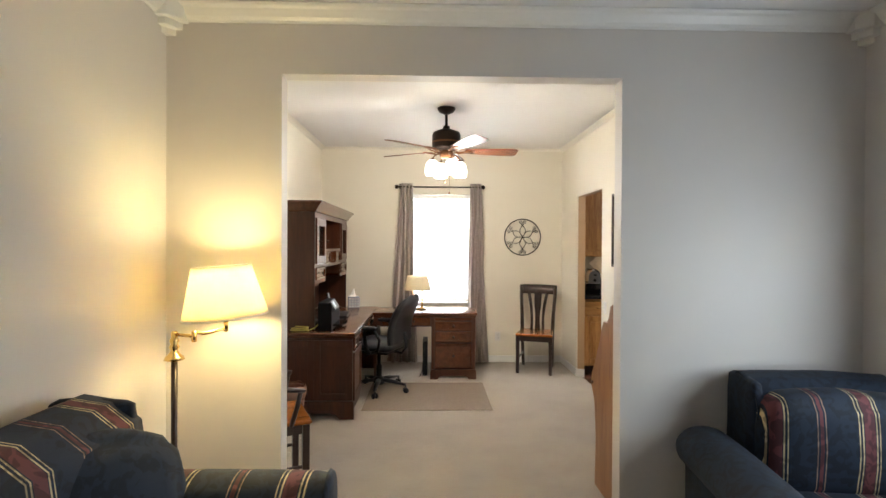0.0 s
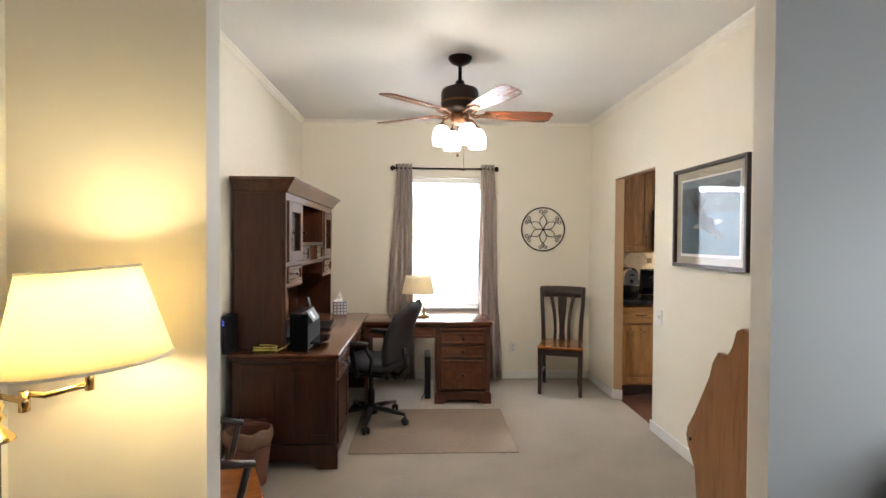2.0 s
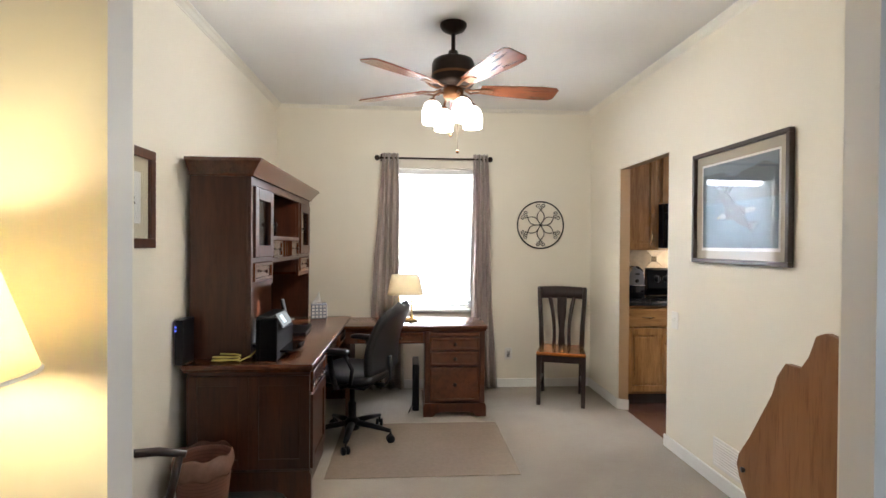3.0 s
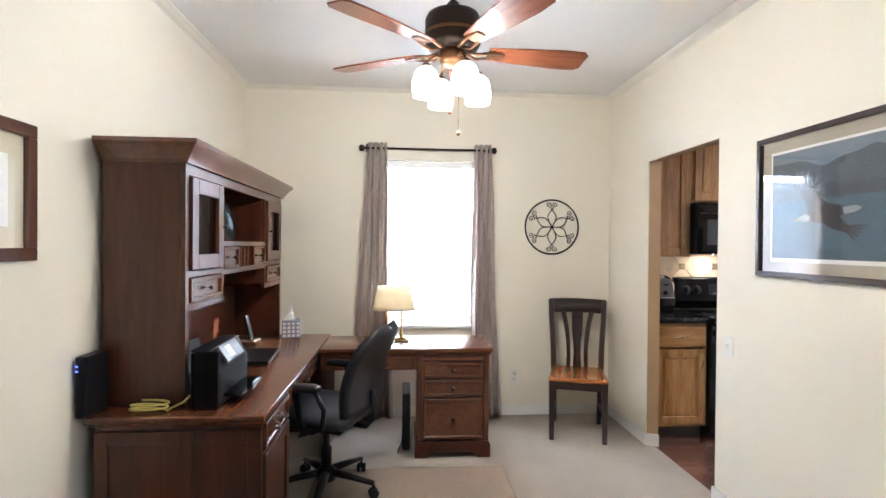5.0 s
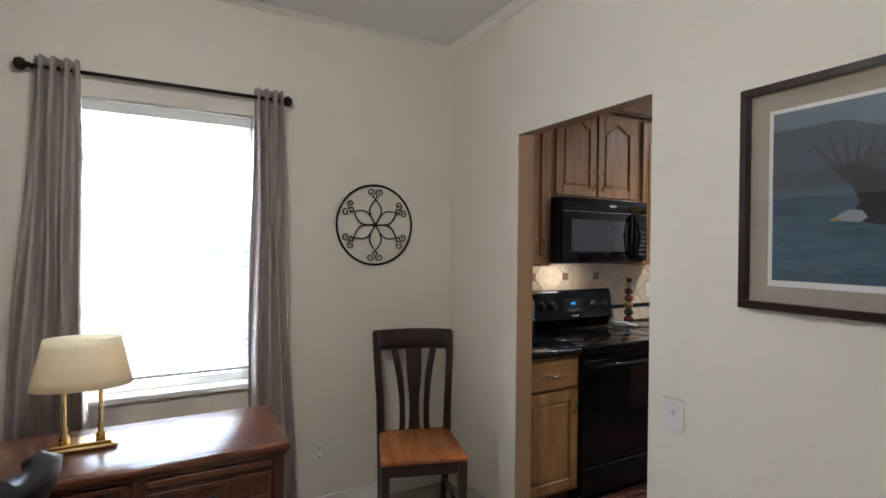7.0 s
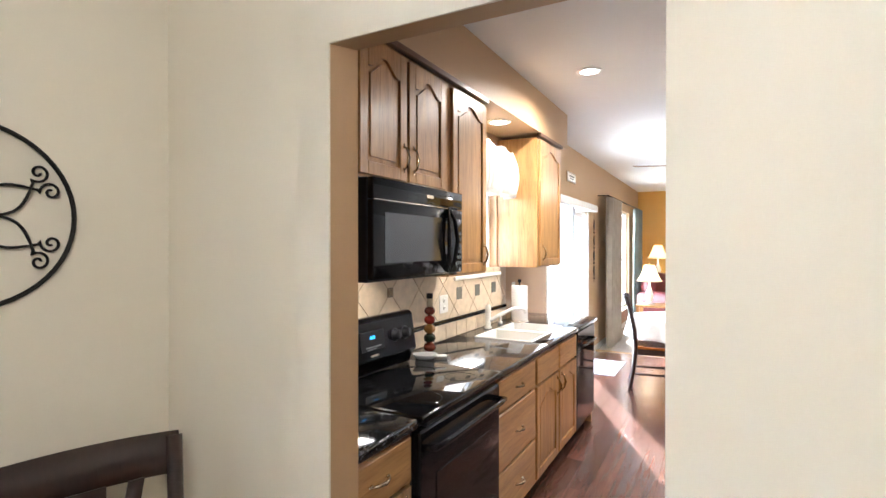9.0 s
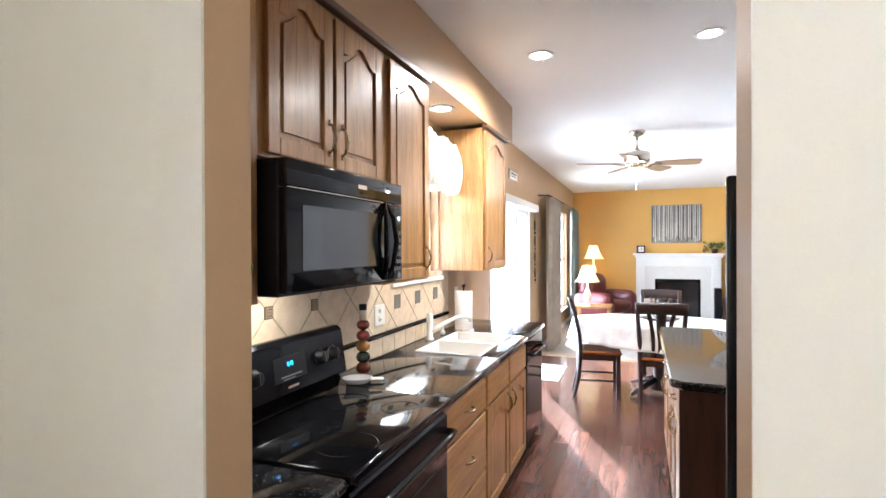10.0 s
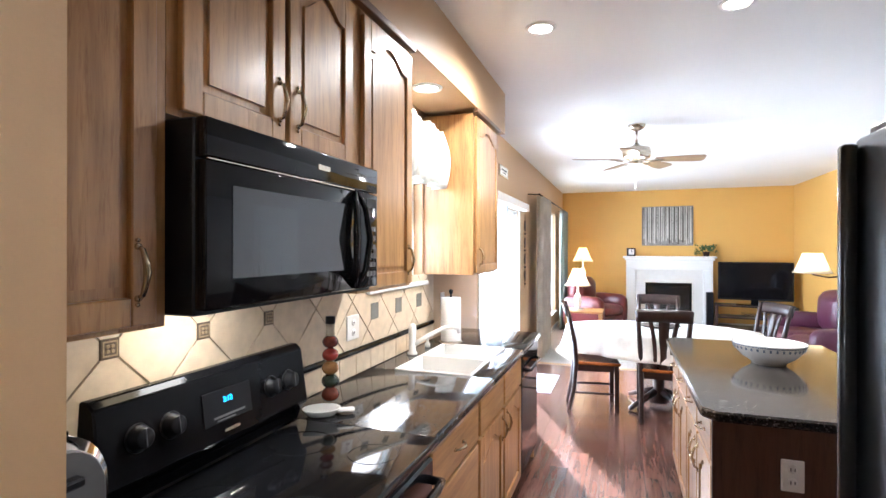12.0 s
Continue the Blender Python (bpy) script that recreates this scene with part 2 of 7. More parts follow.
M_PULL = plain("antique_brass", (0.50, 0.41, 0.28), 0.26, 1.0, vary=0.08)
M_CHROME = plain("chrome", (0.8, 0.8, 0.8), 0.08, 1.0, vary=0.02, relief=0)
M_IRON = plain("black_iron", (0.012, 0.011, 0.010), 0.5, 0.4, vary=0.2)
M_BLACK = plain("black_gloss", (0.006, 0.006, 0.007), 0.06, vary=0.1, relief=0, spec=0.25)
M_BLACKM = plain("black_plastic", (0.010, 0.010, 0.012), 0.38, vary=0.15, spec=0.18)
M_PRINTER = plain("matt_black_case", (0.005, 0.005, 0.006), 0.5, vary=0.1, spec=0.08)
M_LEATHER = plain("black_leather", (0.018, 0.019, 0.024), 0.38, grain=110, vary=0.2, relief=0.3)
M_MESH = plain("chair_fabric", (0.030, 0.032, 0.042), 0.8, grain=500, vary=0.2, relief=0.4)
M_BURG = plain("burgundy_leather", (0.12, 0.020, 0.020), 0.32, grain=70, vary=0.25, relief=0.3)
M_PLUM = plain("plum_leather", (0.075, 0.018, 0.040), 0.32, grain=70, vary=0.25, relief=0.3)
M_GRANITE = granite("black_granite", (0.010, 0.010, 0.011), (0.10, 0.10, 0.11))
M_PORC = plain("white_porcelain", (0.82, 0.81, 0.78), 0.14, vary=0.02, relief=0)
M_PAPER = plain("white_paper", (0.82, 0.81, 0.79), 0.9, grain=300, vary=0.03)
M_SWITCH = plain("white_plastic", (0.78, 0.76, 0.72), 0.35, vary=0.02, relief=0)
M_TILE = plain("cream_stone_tile", (0.62, 0.50, 0.355), 0.45, grain=22, vary=0.2, relief=0.15)
M_GROUT = plain("grout", (0.45, 0.37, 0.27), 0.9, grain=200, vary=0.1)
M_DECO = plain("bronze_tile", (0.13, 0.095, 0.065), 0.35, 0.4, grain=90, vary=0.4, relief=0.6)
# Raised relief in a paler bronze than the inset tile.
M_EMBOSS = plain("pale_bronze", (0.34, 0.25, 0.15), 0.4, 0.3, grain=120, vary=0.35, relief=0.3)
M_SLATE = plain("grey_glass_tile", (0.17, 0.165, 0.14), 0.25, grain=120, vary=0.2)
M_GLASS = glass("clear_glass")
M_SHADEW = cloth("cream_lampshade", (0.84, 0.77, 0.62), 0.9, 400, 0.1, 0.54, (0.97, 0.88, 0.68))
M_CURTAIN = stripes_mat("taupe_striped_curtain", (0.40, 0.345, 0.31), [(0.30, 0.46, (0.48, 0.42, 0.375)), (0.66, 0.72, (0.33, 0.28, 0.25))], 0.15, 0, False, 0.45)
M_DRAPE = cloth("beige_drape", (0.42, 0.36, 0.28), 0.7, 300, 0.4, 0.25)
M_SOFA = stripes_mat("navy_damask", NAVY, [], 1.0, 0, True)
TAN = (0.30, 0.20, 0.14)
BANDS = [(0.05, 0.064, CREAM), (0.088, 0.102, CREAM), (0.115, 0.235, RUST), (0.245, 0.258, CREAM), (0.282, 0.296, CREAM), (0.60, 0.610, TAN), (0.630, 0.670, RUST), (0.690, 0.700, TAN)]
M_SOFAX = stripes_mat("navy_stripe_x", NAVY, BANDS, 0.38, 0, True)
M_SOFAY = stripes_mat("navy_stripe_y", NAVY, BANDS, 0.38, 1, True)
M_BLIND = cloth("white_blind_slat", (0.86, 0.87, 0.88), 0.5, 200, 0, 0.35, (0.95, 0.97, 1.0))
M_GLOBE = glow("lit_frosted_glass", (1.0, 0.93, 0.82), 9.0)
M_CAN = glow("lit_downlight", (1.0, 0.93, 0.82), 45.0)
M_CLOTHW = cloth("white_tablecloth", (0.82, 0.81, 0.79), 0.8, 300, 0.2)
M_BASKET = stripes_mat("brown_wicker", (0.20, 0.085, 0.055), [(0.45, 0.55, (0.09, 0.035, 0.022))], 0.018, 2, False)
M_CORD = plain("yellow_cable", (0.62, 0.52, 0.14), 0.5)

# ---- mesh helpers ----


class Build:
    """Collects shapes into one mesh."""

    def __init__(self):
        self.bm = bmesh.new()

    def join(self, b, m=None, smooth=False):
        if m is not None:
            bmesh.ops.transform(b, matrix=m, verts=b.verts)
        if smooth:
            for f in b.faces:
                f.smooth = True
        me = bpy.data.meshes.new("tmp")
        b.to_mesh(me)
        b.free()
        self.bm.from_mesh(me)
        bpy.data.meshes.remove(me)
        return self

    def box(self, x0, x1, y0, y1, z0, z1, bev=0.0, m=None, seg=1):
        b = bmesh.new()
        bmesh.ops.create_cube(b, size=1)
        for v in b.verts:
            v.co = Vector(((x0 + x1) / 2 + v.co.x * (x1 - x0), (y0 + y1) / 2 + v.co.y * (y1 - y0), (z0 + z1) / 2 + v.co.z * (z1 - z0)))
        if bev:
            bmesh.ops.bevel(b, geom=list(b.edges), offset=bev, segments=seg, affect="EDGES", profile=0.5)
        return self.join(b, m, seg > 1)

    def lathe(self, profile, at=(0, 0, 0), n=24, m=None, smooth=True, squash=(1, 1), cap=True):
        """Turns (radius, height) pairs round the z axis."""
        b = bmesh.new()
        rings = []
        for r, z in profile:
            rings.append([b.verts.new((at[0] + squash[0] * r * math.cos(2 * math.pi * i / n), at[1] + squash[1] * r * math.sin(2 * math.pi * i / n), at[2] + z)) for i in range(n)])
        for a, c in zip(rings, rings[1:]):
            for i in range(n):
                b.faces.new((a[i], a[(i + 1) % n], c[(i + 1) % n], c[i]))
        if cap and profile[0][0] > 1e-5:
            b.faces.new(rings[0][::-1])
        if cap and profile[-1][0] > 1e-5:
            b.faces.new(rings[-1])
        bmesh.ops.remove_doubles(b, verts=b.verts, dist=1e-6)
        bmesh.ops.recalc_face_normals(b, faces=b.faces)
        return self.join(b, m, smooth)

    def cyl(self, at, r, h, n=16, m=None, r2=None):
        r2 = r if r2 is None else r2
        return self.lathe([(r, 0), (r2, h)], at, n, m)

    def ball(self, at, r, m=None, squash=(1, 1, 1), n=16):
        b = bmesh.new()
        bmesh.ops.create_uvsphere(b, u_segments=n, v_segments=max(6, n // 2), radius=r)
        for v in b.verts:
            v.co = Vector((at[0] + v.co.x * squash[0], at[1] + v.co.y * squash[1], at[2] + v.co.z * squash[2]))
        return self.join(b, m, True)

    def prism(self, pts, d0, d1, axis="y", m=None, bev=0.0, smooth=False):
        """A flat outline pushed from d0 to d1 along an axis; pts are the other two coordinates in order."""
        b = bmesh.new()

        def put(p, d):
            return {"x": (d, p[0], p[1]), "y": (p[0], d, p[1]), "z": (p[0], p[1], d)}[axis]
        lo, hi = [b.verts.new(put(p, d0)) for p in pts], [b.verts.new(put(p, d1)) for p in pts]
        b.faces.new(lo)
        b.faces.new(hi[::-1])
        n = len(pts)
        for i in range(n):
            b.faces.new((lo[i], hi[i], hi[(i + 1) % n], lo[(i + 1) % n]))
        bmesh.ops.recalc_face_normals(b, faces=b.faces)
        if bev:
            bmesh.ops.bevel(b, geom=list(b.edges), offset=bev, segments=1, affect="EDGES")
        return self.join(b, m, smooth)

    def tube(self, pts, r, n=8, m=None, closed=False, flat=1.0):
        """A round bar along a line of points; r may be a list."""
        b = bmesh.new()
        pts = [Vector(p) for p in pts]
        k = len(pts)
        rs = r if isinstance(r, (list, tuple)) else [r] * k
        rings, up = [], None
        for i, p in enumerate(pts):
            t = (pts[(i + 1) % k] - pts[i - 1]) if closed else (pts[min(i + 1, k - 1)] - pts[max(i - 1, 0)])
            t.normalize()
            if up is None:
                up = Vector((0, 0, 1)) if abs(t.z) < 0.9 else Vector((1, 0, 0))
            s = t.cross(up).normalized()
            up = s.cross(t).normalized()
            rings.append([b.verts.new(p + rs[i] * (s * math.cos(2 * math.pi * j / n) + flat * up * math.sin(2 * math.pi * j / n))) for j in range(n)])
        for i in range(k if closed else k - 1):
            a, c = rings[i], rings[(i + 1) % k]
            for j in range(n):
                b.faces.new((a[j], a[(j + 1) % n], c[(j + 1) % n], c[j]))
        if not closed:
            b.faces.new(rings[0][::-1])
            b.faces.new(rings[-1])
        bmesh.ops.recalc_face_normals(b, faces=b.faces)
        return self.join(b, m, True)

    def sheet(self, f, nu, nv, thick=0.0, closed_u=False, m=None):
        """A curved sheet: f(u, v) for u, v from 0 to 1."""
        b = bmesh.new()
        cols = nu if closed_u else nu + 1
        g = [[b.verts.new(f(i / nu, j / nv)) for j in range(nv + 1)] for i in range(cols)]
        for i in range(nu):
            for j in range(nv):
                b.faces.new((g[i][j], g[(i + 1) % cols][j], g[(i + 1) % cols][j + 1], g[i][j + 1]))
        bmesh.ops.recalc_face_normals(b, faces=b.faces)
        if thick:
            bmesh.ops.solidify(b, geom=list(b.faces), thickness=thick)
        return self.join(b, m, True)

    def cushion(self, x0, x1, y0, y1, z0, z1, r=0.05, puff=0.02, m=None):
        """A padded block with soft edges and bulging faces."""
        b = bmesh.new()
        bmesh.ops.create_cube(b, size=2)
        bmesh.ops.subdivide_edges(b, edges=list(b.edges), cuts=7, use_grid_fill=True)
        hx, hy, hz = (x1 - x0) / 2, (y1 - y0) / 2, (z1 - z0) / 2
        r = min(r, hx * 0.98, hy * 0.98, hz * 0.98)
        for v in b.verts:
            q = Vector((v.co.x * hx, v.co.y * hy, v.co.z * hz))
            inner = Vector((max(-hx + r, min(hx - r, q.x)), max(-hy + r, min(hy - r, q.y)), max(-hz + r, min(hz - r, q.z))))
            d = q - inner
            if d.length > 1e-6:
                q = inner + d.normalized() * r
            bulge = (1 - v.co.x ** 2) * (1 - v.co.y ** 2) + (1 - v.co.y ** 2) * (1 - v.co.z ** 2) + (1 - v.co.x ** 2) * (1 - v.co.z ** 2)
            q += (q.normalized() if q.length else q) * puff * bulge
            q += 0.004 * noise.noise_vector(q * 9)
            v.co = q + Vector(((x0 + x1) / 2, (y0 + y1) / 2, (z0 + z1) / 2))
        return self.join(b, m, True)

    def mesh(self, name):
        me = bpy.data.meshes.new(name)
        self.bm.to_mesh(me)
        self.bm.free()
        return me


def part(name, b, material, parent, label="", at=None):
    """Links a built mesh as one object under a thing or a part."""
    me = b.mesh(name)
    me.materials.append(material)
    ob = new(name, me)
    if parent is not None:
        ob.parent = parent
        if at is not None:
            ob.matrix_basis = at
    else:
        ob.matrix_basis = Matrix.Translation((DX, 0, 0)) @ (at or Matrix())
    if label:
        ob["label"] = label
    return ob


def solid(name, b, material, label, category, kind=""):
    """A thing that is one mesh."""
    return tagged(part(name, b, material, None), label, category, kind=kind)


def thing(name, label, category, m=None, group="", kind=""):
    ob = new(name)
    ob.empty_display_size = 0.1
    ob.matrix_basis = Matrix.Translation((DX, 0, 0)) @ (m or Matrix())
    return tagged(ob, label, category, group, kind)


def structure(name, b, material, label, category):
    return solid(name, b, material, label, category, "structure")


# ---- structure ----
CEIL = 2.75
KJ = 0.075
XW, XE, YS, YO, YN = -1.39, 1.70, 2.363, 2.47, 6.14   # west wall, office east wall, living/office partition, north wall
OPEN_X0, OPEN_X1, OPEN_Z = -0.788, 1.026, 2.405
DOOR_Y0, DOOR_Y1, DOOR_Z = 4.627, 5.408, 2.072
JAMB_Y0, OUT_Y1 = 4.631, 5.446         # the jamb runs slightly out of square to here on the kitchen side
XF, YK = 12.645, 1.85                                    # far wall of the family room, south wall of kitchen and family room


def pierced(b, u0, u1, z0, z1, holes, put):
    """A wall along u with rectangular holes (u0, u1, z0, z1), as butted blocks."""
    u = u0
    for a, c, lo, hi in sorted(holes):
        put(b, u, a, z0, z1)
        if lo > z0:
            put(b, a, c, z0, lo)
        if hi < z1:
            put(b, a, c, hi, z1)
        u = c
    put(b, u, u1, z0, z1)
    return b


def wall_y(y0, y1, x0, x1, holes=()):
    return pierced(Build(), x0, x1, 0, CEIL, holes, lambda b, a, c, lo, hi: b.box(a, c, y0, y1, lo, hi))


def wall_x(x0, x1, y0, y1, holes=()):
    return pierced(Build(), y0, y1, 0, CEIL, holes, lambda b, a, c, lo, hi: b.box(x0, x1, a, c, lo, hi))


WIN_O = (-0.28, 0.51, 0.775, 2.16)
WIN_K = (3.735, 4.495, 1.33, 2.22)
SLIDE = (5.87, 7.635, 0.03, 2.0)
WIN_F = (9.495, 11.395, 0.35, 2.20)
WIN_L = (0.75, 1.65, 0.75, 1.75)      # in the living room's east wall: y, z
structure("wall_living_north", wall_y(YS, YO - 0.006, XW, 2.362, [(OPEN_X0, OPEN_X1, 0, OPEN_Z)]), M_LIVING, "greige painted wall with a wide cased opening", "wall")
structure("wall_office_south", wall_y(YO - 0.006, YO, XW, XE, [(OPEN_X0, OPEN_X1, 0, OPEN_Z)]), M_CREAM, "cream painted office side of the partition", "wall")
structure("wall_living_west", wall_x(XW - 0.15, XW, -3.0, YO - 0.006), M_LIVING, "greige painted living room wall lit by a lamp", "wall")
structure("wall_living_east", wall_x(2.362, 2.50, -3.0, YO - 0.006, [WIN_L]), M_LIVING, "greige painted living room side wall with a window", "wall")
structure("wall_living_south", wall_y(-3.15, -3.0, XW - 0.15, 2.50), M_LIVING, "greige painted living room end wall", "wall")
structure("wall_office_west", wall_x(XW - 0.15, XW, YO - 0.006, YN), M_CREAM, "cream painted office side wall", "wall")
structure("wall_office_north", wall_y(YN, YN + 0.15, XW - 0.15, XE + 0.05, [WIN_O]), M_CREAM, "cream painted office wall with one window", "wall")
structure("wall_office_east", wall_x(XE, XE + 0.006, YO, YN, [(DOOR_Y0, OUT_Y1, 0, DOOR_Z)]), M_CREAM, "cream painted office wall with a doorway to the kitchen", "wall")
structure("wall_kitchen_west", wall_x(XE + 0.006, XE + KJ, YO, YN, [(DOOR_Y0, OUT_Y1, 0, DOOR_Z)]).prism([(XE + 0.007, DOOR_Y0), (XE + KJ, DOOR_Y0), (XE + KJ, JAMB_Y0)], 0, DOOR_Z, "z").prism([(XE + 0.007, OUT_Y1), (XE + KJ, OUT_Y1), (XE + KJ, DOOR_Y1)], 0, DOOR_Z, "z"), M_TAN, "tan painted kitchen wall and doorway jambs", "wall")
structure("wall_kitchen_north", wall_y(YN, YN + 0.15, XE + 0.05, XF + 0.15, [WIN_K, (SLIDE[0] + 0.045, SLIDE[1] + 0.045, SLIDE[2], SLIDE[3]), WIN_F]), M_TAN, "tan painted kitchen wall with window and patio door", "wall")
structure("wall_kitchen_south_return", Build().box(XE + KJ, 2.362, YO - 0.006, YO + 0.1, 0, CEIL), M_TAN, "tan painted wall behind the refrigerator", "wall")
structure("wall_family_east", wall_x(XF, XF + 0.15, YK - 0.15, YN), M_GOLD, "golden ochre painted family room wall", "wall")
structure("wall_kitchen_south", wall_y(YK - 0.15, YK, 2.50, 9.4), M_LIVING, "pale painted kitchen wall opposite the range", "wall")
structure("wall_family_south", wall_y(YK - 0.15, YK, 9.4, XF), M_GOLD, "golden ochre painted side wall", "wall")
structure("ceiling", Build().box(XW - 0.15, XF + 0.15, -3.15, YN + 0.15, CEIL, CEIL + 0.15), M_CEIL, "white painted plaster ceiling", "ceiling")
structure("floor", Build().box(XW - 0.15, XE + 0.05, -3.15, YN + 0.15, -0.1, 0.0), M_CARPET, "beige cut-pile wall to wall carpet", "floor")
structure("floor_living", Build().box(XE + 0.05, 2.5, -3.15, YO - 0.006, -0.1, 0.0), M_CARPET, "beige cut-pile carpet of the living room", "floor")
structure("floor_kitchen", Build().box(XE + 0.05, 8.2, YK - 0.15, YN + 0.15, -0.1, -0.006), M_SUBFLOOR, "dark reddish hardwood plank floor", "floor")
structure("floor_family", Build().box(8.2, XF + 0.15, YK - 0.15, YN + 0.15, -0.1, 0.004), M_CARPET, "beige carpet of the family room", "floor")
structure("backdrop", Build().box(-6, 24, 9.0, 9.05, -0.3, 3.4), glow("daylit_distance", (0.93, 0.97, 1.0), 10.0), "bright hazy daylight beyond the windows", "backdrop")
structure("ground", Build().box(-400, 400, -400, 400, -0.40, -0.30), plain("lawn", (0.06, 0.09, 0.03), 0.95, grain=8, vary=0.3), "green lawn outside the house", "ground")


def crown(b, p0, p1, inward, size=0.08):
    """Crown moulding from p0 to p1, stepping out from wall and ceiling."""
    prof = [(0, 0), (0, -size), (0.008, -size), (0.014, -size * 0.86), (0.03, -size * 0.72), (0.055, -size * 0.32), (0.070, -size * 0.20), (0.078, -size * 0.06), (0.078, 0)]
    p0, p1, n = Vector((*p0, CEIL - 0.002)), Vector((*p1, CEIL - 0.002)), Vector((*inward, 0))
    m = bmesh.new()
    rows = [[m.verts.new(p + n * a * min(1.0, size / 0.08) + Vector((0, 0, z))) for a, z in prof] for p in (p0, p1)]
    for i in range(len(prof)):
        j = (i + 1) % len(prof)
        m.faces.new((rows[0][i], rows[1][i], rows[1][j], rows[0][j]))
    m.faces.new(rows[0])
    m.faces.new(rows[1][::-1])
    bmesh.ops.recalc_face_normals(m, faces=m.faces)
    return b.join(m)


b = Build()
crown(b, (XW, YS - 0.001), (2.362, YS - 0.001), (0, -1))
crown(b, (XW + 0.001, -3.0), (XW + 0.001, YS), (1, 0))
crown(b, (2.361, -3.0), (2.361, YS), (-1, 0))
for x, s in ((XW, 1), (2.362, -1)):
    b.prism([(x, YS), (x + 0.115 * s, YS), (x + 0.115 * s, YS - 0.06), (x + 0.06 * s, YS - 0.115), (x, YS - 0.115)], CEIL - 0.09, CEIL - 0.003, "z")
    b.prism([(x, YS), (x + 0.085 * s, YS), (x + 0.04 * s, YS - 0.085), (x, YS - 0.085)], CEIL - 0.125, CEIL - 0.09, "z")
    b.prism([(x, YS), (x + 0.05 * s, YS), (x, YS - 0.05)], CEIL - 0.155, CEIL - 0.125, "z")
structure("trim_living_crown", b, M_WHITE, "white crown moulding with corner blocks", "moulding")
b = Build()
crown(b, (XW, YN - 0.001), (XE, YN - 0.001), (0, -1), 0.03)
crown(b, (XW + 0.001, YO), (XW + 0.001, YN), (1, 0), 0.045)
crown(b, (XE - 0.001, YO), (XE - 0.001, YN), (-1, 0), 0.045)
crown(b, (XW, YO + 0.001), (XE, YO + 0.001), (0, 1), 0.045)
structure("trim_office_crown", b, plain("cream_gloss_paint", (0.80, 0.765, 0.68), 0.5, vary=0.02), "cream crown moulding of the office", "moulding")


def base_run(b, x0, x1, y0, y1):
    b.box(x0, x1, y0, y1, 0.0, 0.085, 0.003)
    return b


b = Build()
base_run(b, XE - 0.014, XE - 0.001, YO, DOOR_Y0 + 0.012)
base_run(b, XE - 0.014, XE - 0.001, OUT_Y1 - 0.012, YN)
b.prism([(XE - 0.013, OUT_Y1 - 0.014), (XE + KJ - 0.001, DOOR_Y1 - 0.014), (XE + KJ - 0.001, DOOR_Y1 - 0.001), (XE - 0.0012, OUT_Y1 - 0.001)], 0, 0.085, "z")
base_run(b, XW, XE - 0.015, YN - 0.014, YN - 0.001)
base_run(b, XW + 0.001, XW + 0.014, YO, YN - 0.015)
base_run(b, OPEN_X1, XE - 0.015, YO + 0.001, YO + 0.014)
base_run(b, XW + 0.015, OPEN_X0, YO + 0.001, YO + 0.014)
base_run(b, XW, OPEN_X0, YS - 0.014, YS - 0.001)
base_run(b, OPEN_X1, 2.36, YS - 0.014, YS - 0.001)
base_run(b, XW + 0.001, XW + 0.014, -3.0, YS - 0.015)
structure("baseboard", b, M_WHITE, "white painted baseboard", "baseboard")
b = Build()
for x0, x1 in ((5.18, 5.83), (7.765, XF)):
    base_run(b, x0, x1, YN - 0.014, YN - 0.001)
base_run(b, XF - 0.014, XF - 0.001, YK, 3.1)
base_run(b, XF - 0.014, XF - 0.001, 4.95, YN - 0.015)
structure("baseboard_kitchen", b, M_WHITE, "white painted baseboard", "baseboard")


def window(name, x0, x1, z0, z1, y, label, rail=True, out=1, m=None):
    """A vinyl sash window in the opening, with sill and panes; out: the way to the outside along y."""
    w = thing(name, label, "window", m, kind="structure")
    f = 0.045
    yo = y + out * 0.09
    b = Build()
    for a, c, lo, hi in ((x0, x0 + f, z0, z1), (x1 - f, x1, z0, z1), (x0 + f, x1 - f, z1 - f, z1), (x0 + f, x1 - f, z0, z0 + f)):
        b.box(a, c, yo - 0.03, yo + 0.03, lo, hi, 0.004)
    zm = (z0 + z1) / 2
    if rail:
        b.box(x0 + f, x1 - f, yo - 0.02, yo + 0.02, zm - 0.025, zm + 0.025, 0.004)
    part("window_frame", b, M_WHITE, w)
    part("window_sill", Build().box(x0 - 0.03, x1 + 0.03, min(y - out * 0.035, yo), max(y - out * 0.035, yo), z0 - 0.03, z0 - 0.002, 0.005), M_WHITE, w)
    for lo, hi in (((z0 + f, zm - 0.025), (zm + 0.025, z1 - f)) if rail else ((z0 + f, z1 - f),)):
        p = part("pane", Build().box(x0 + f, x1 - f, yo - 0.003, yo + 0.003, lo, hi), M_GLASS, w)
        p.visible_shadow = False
    return w


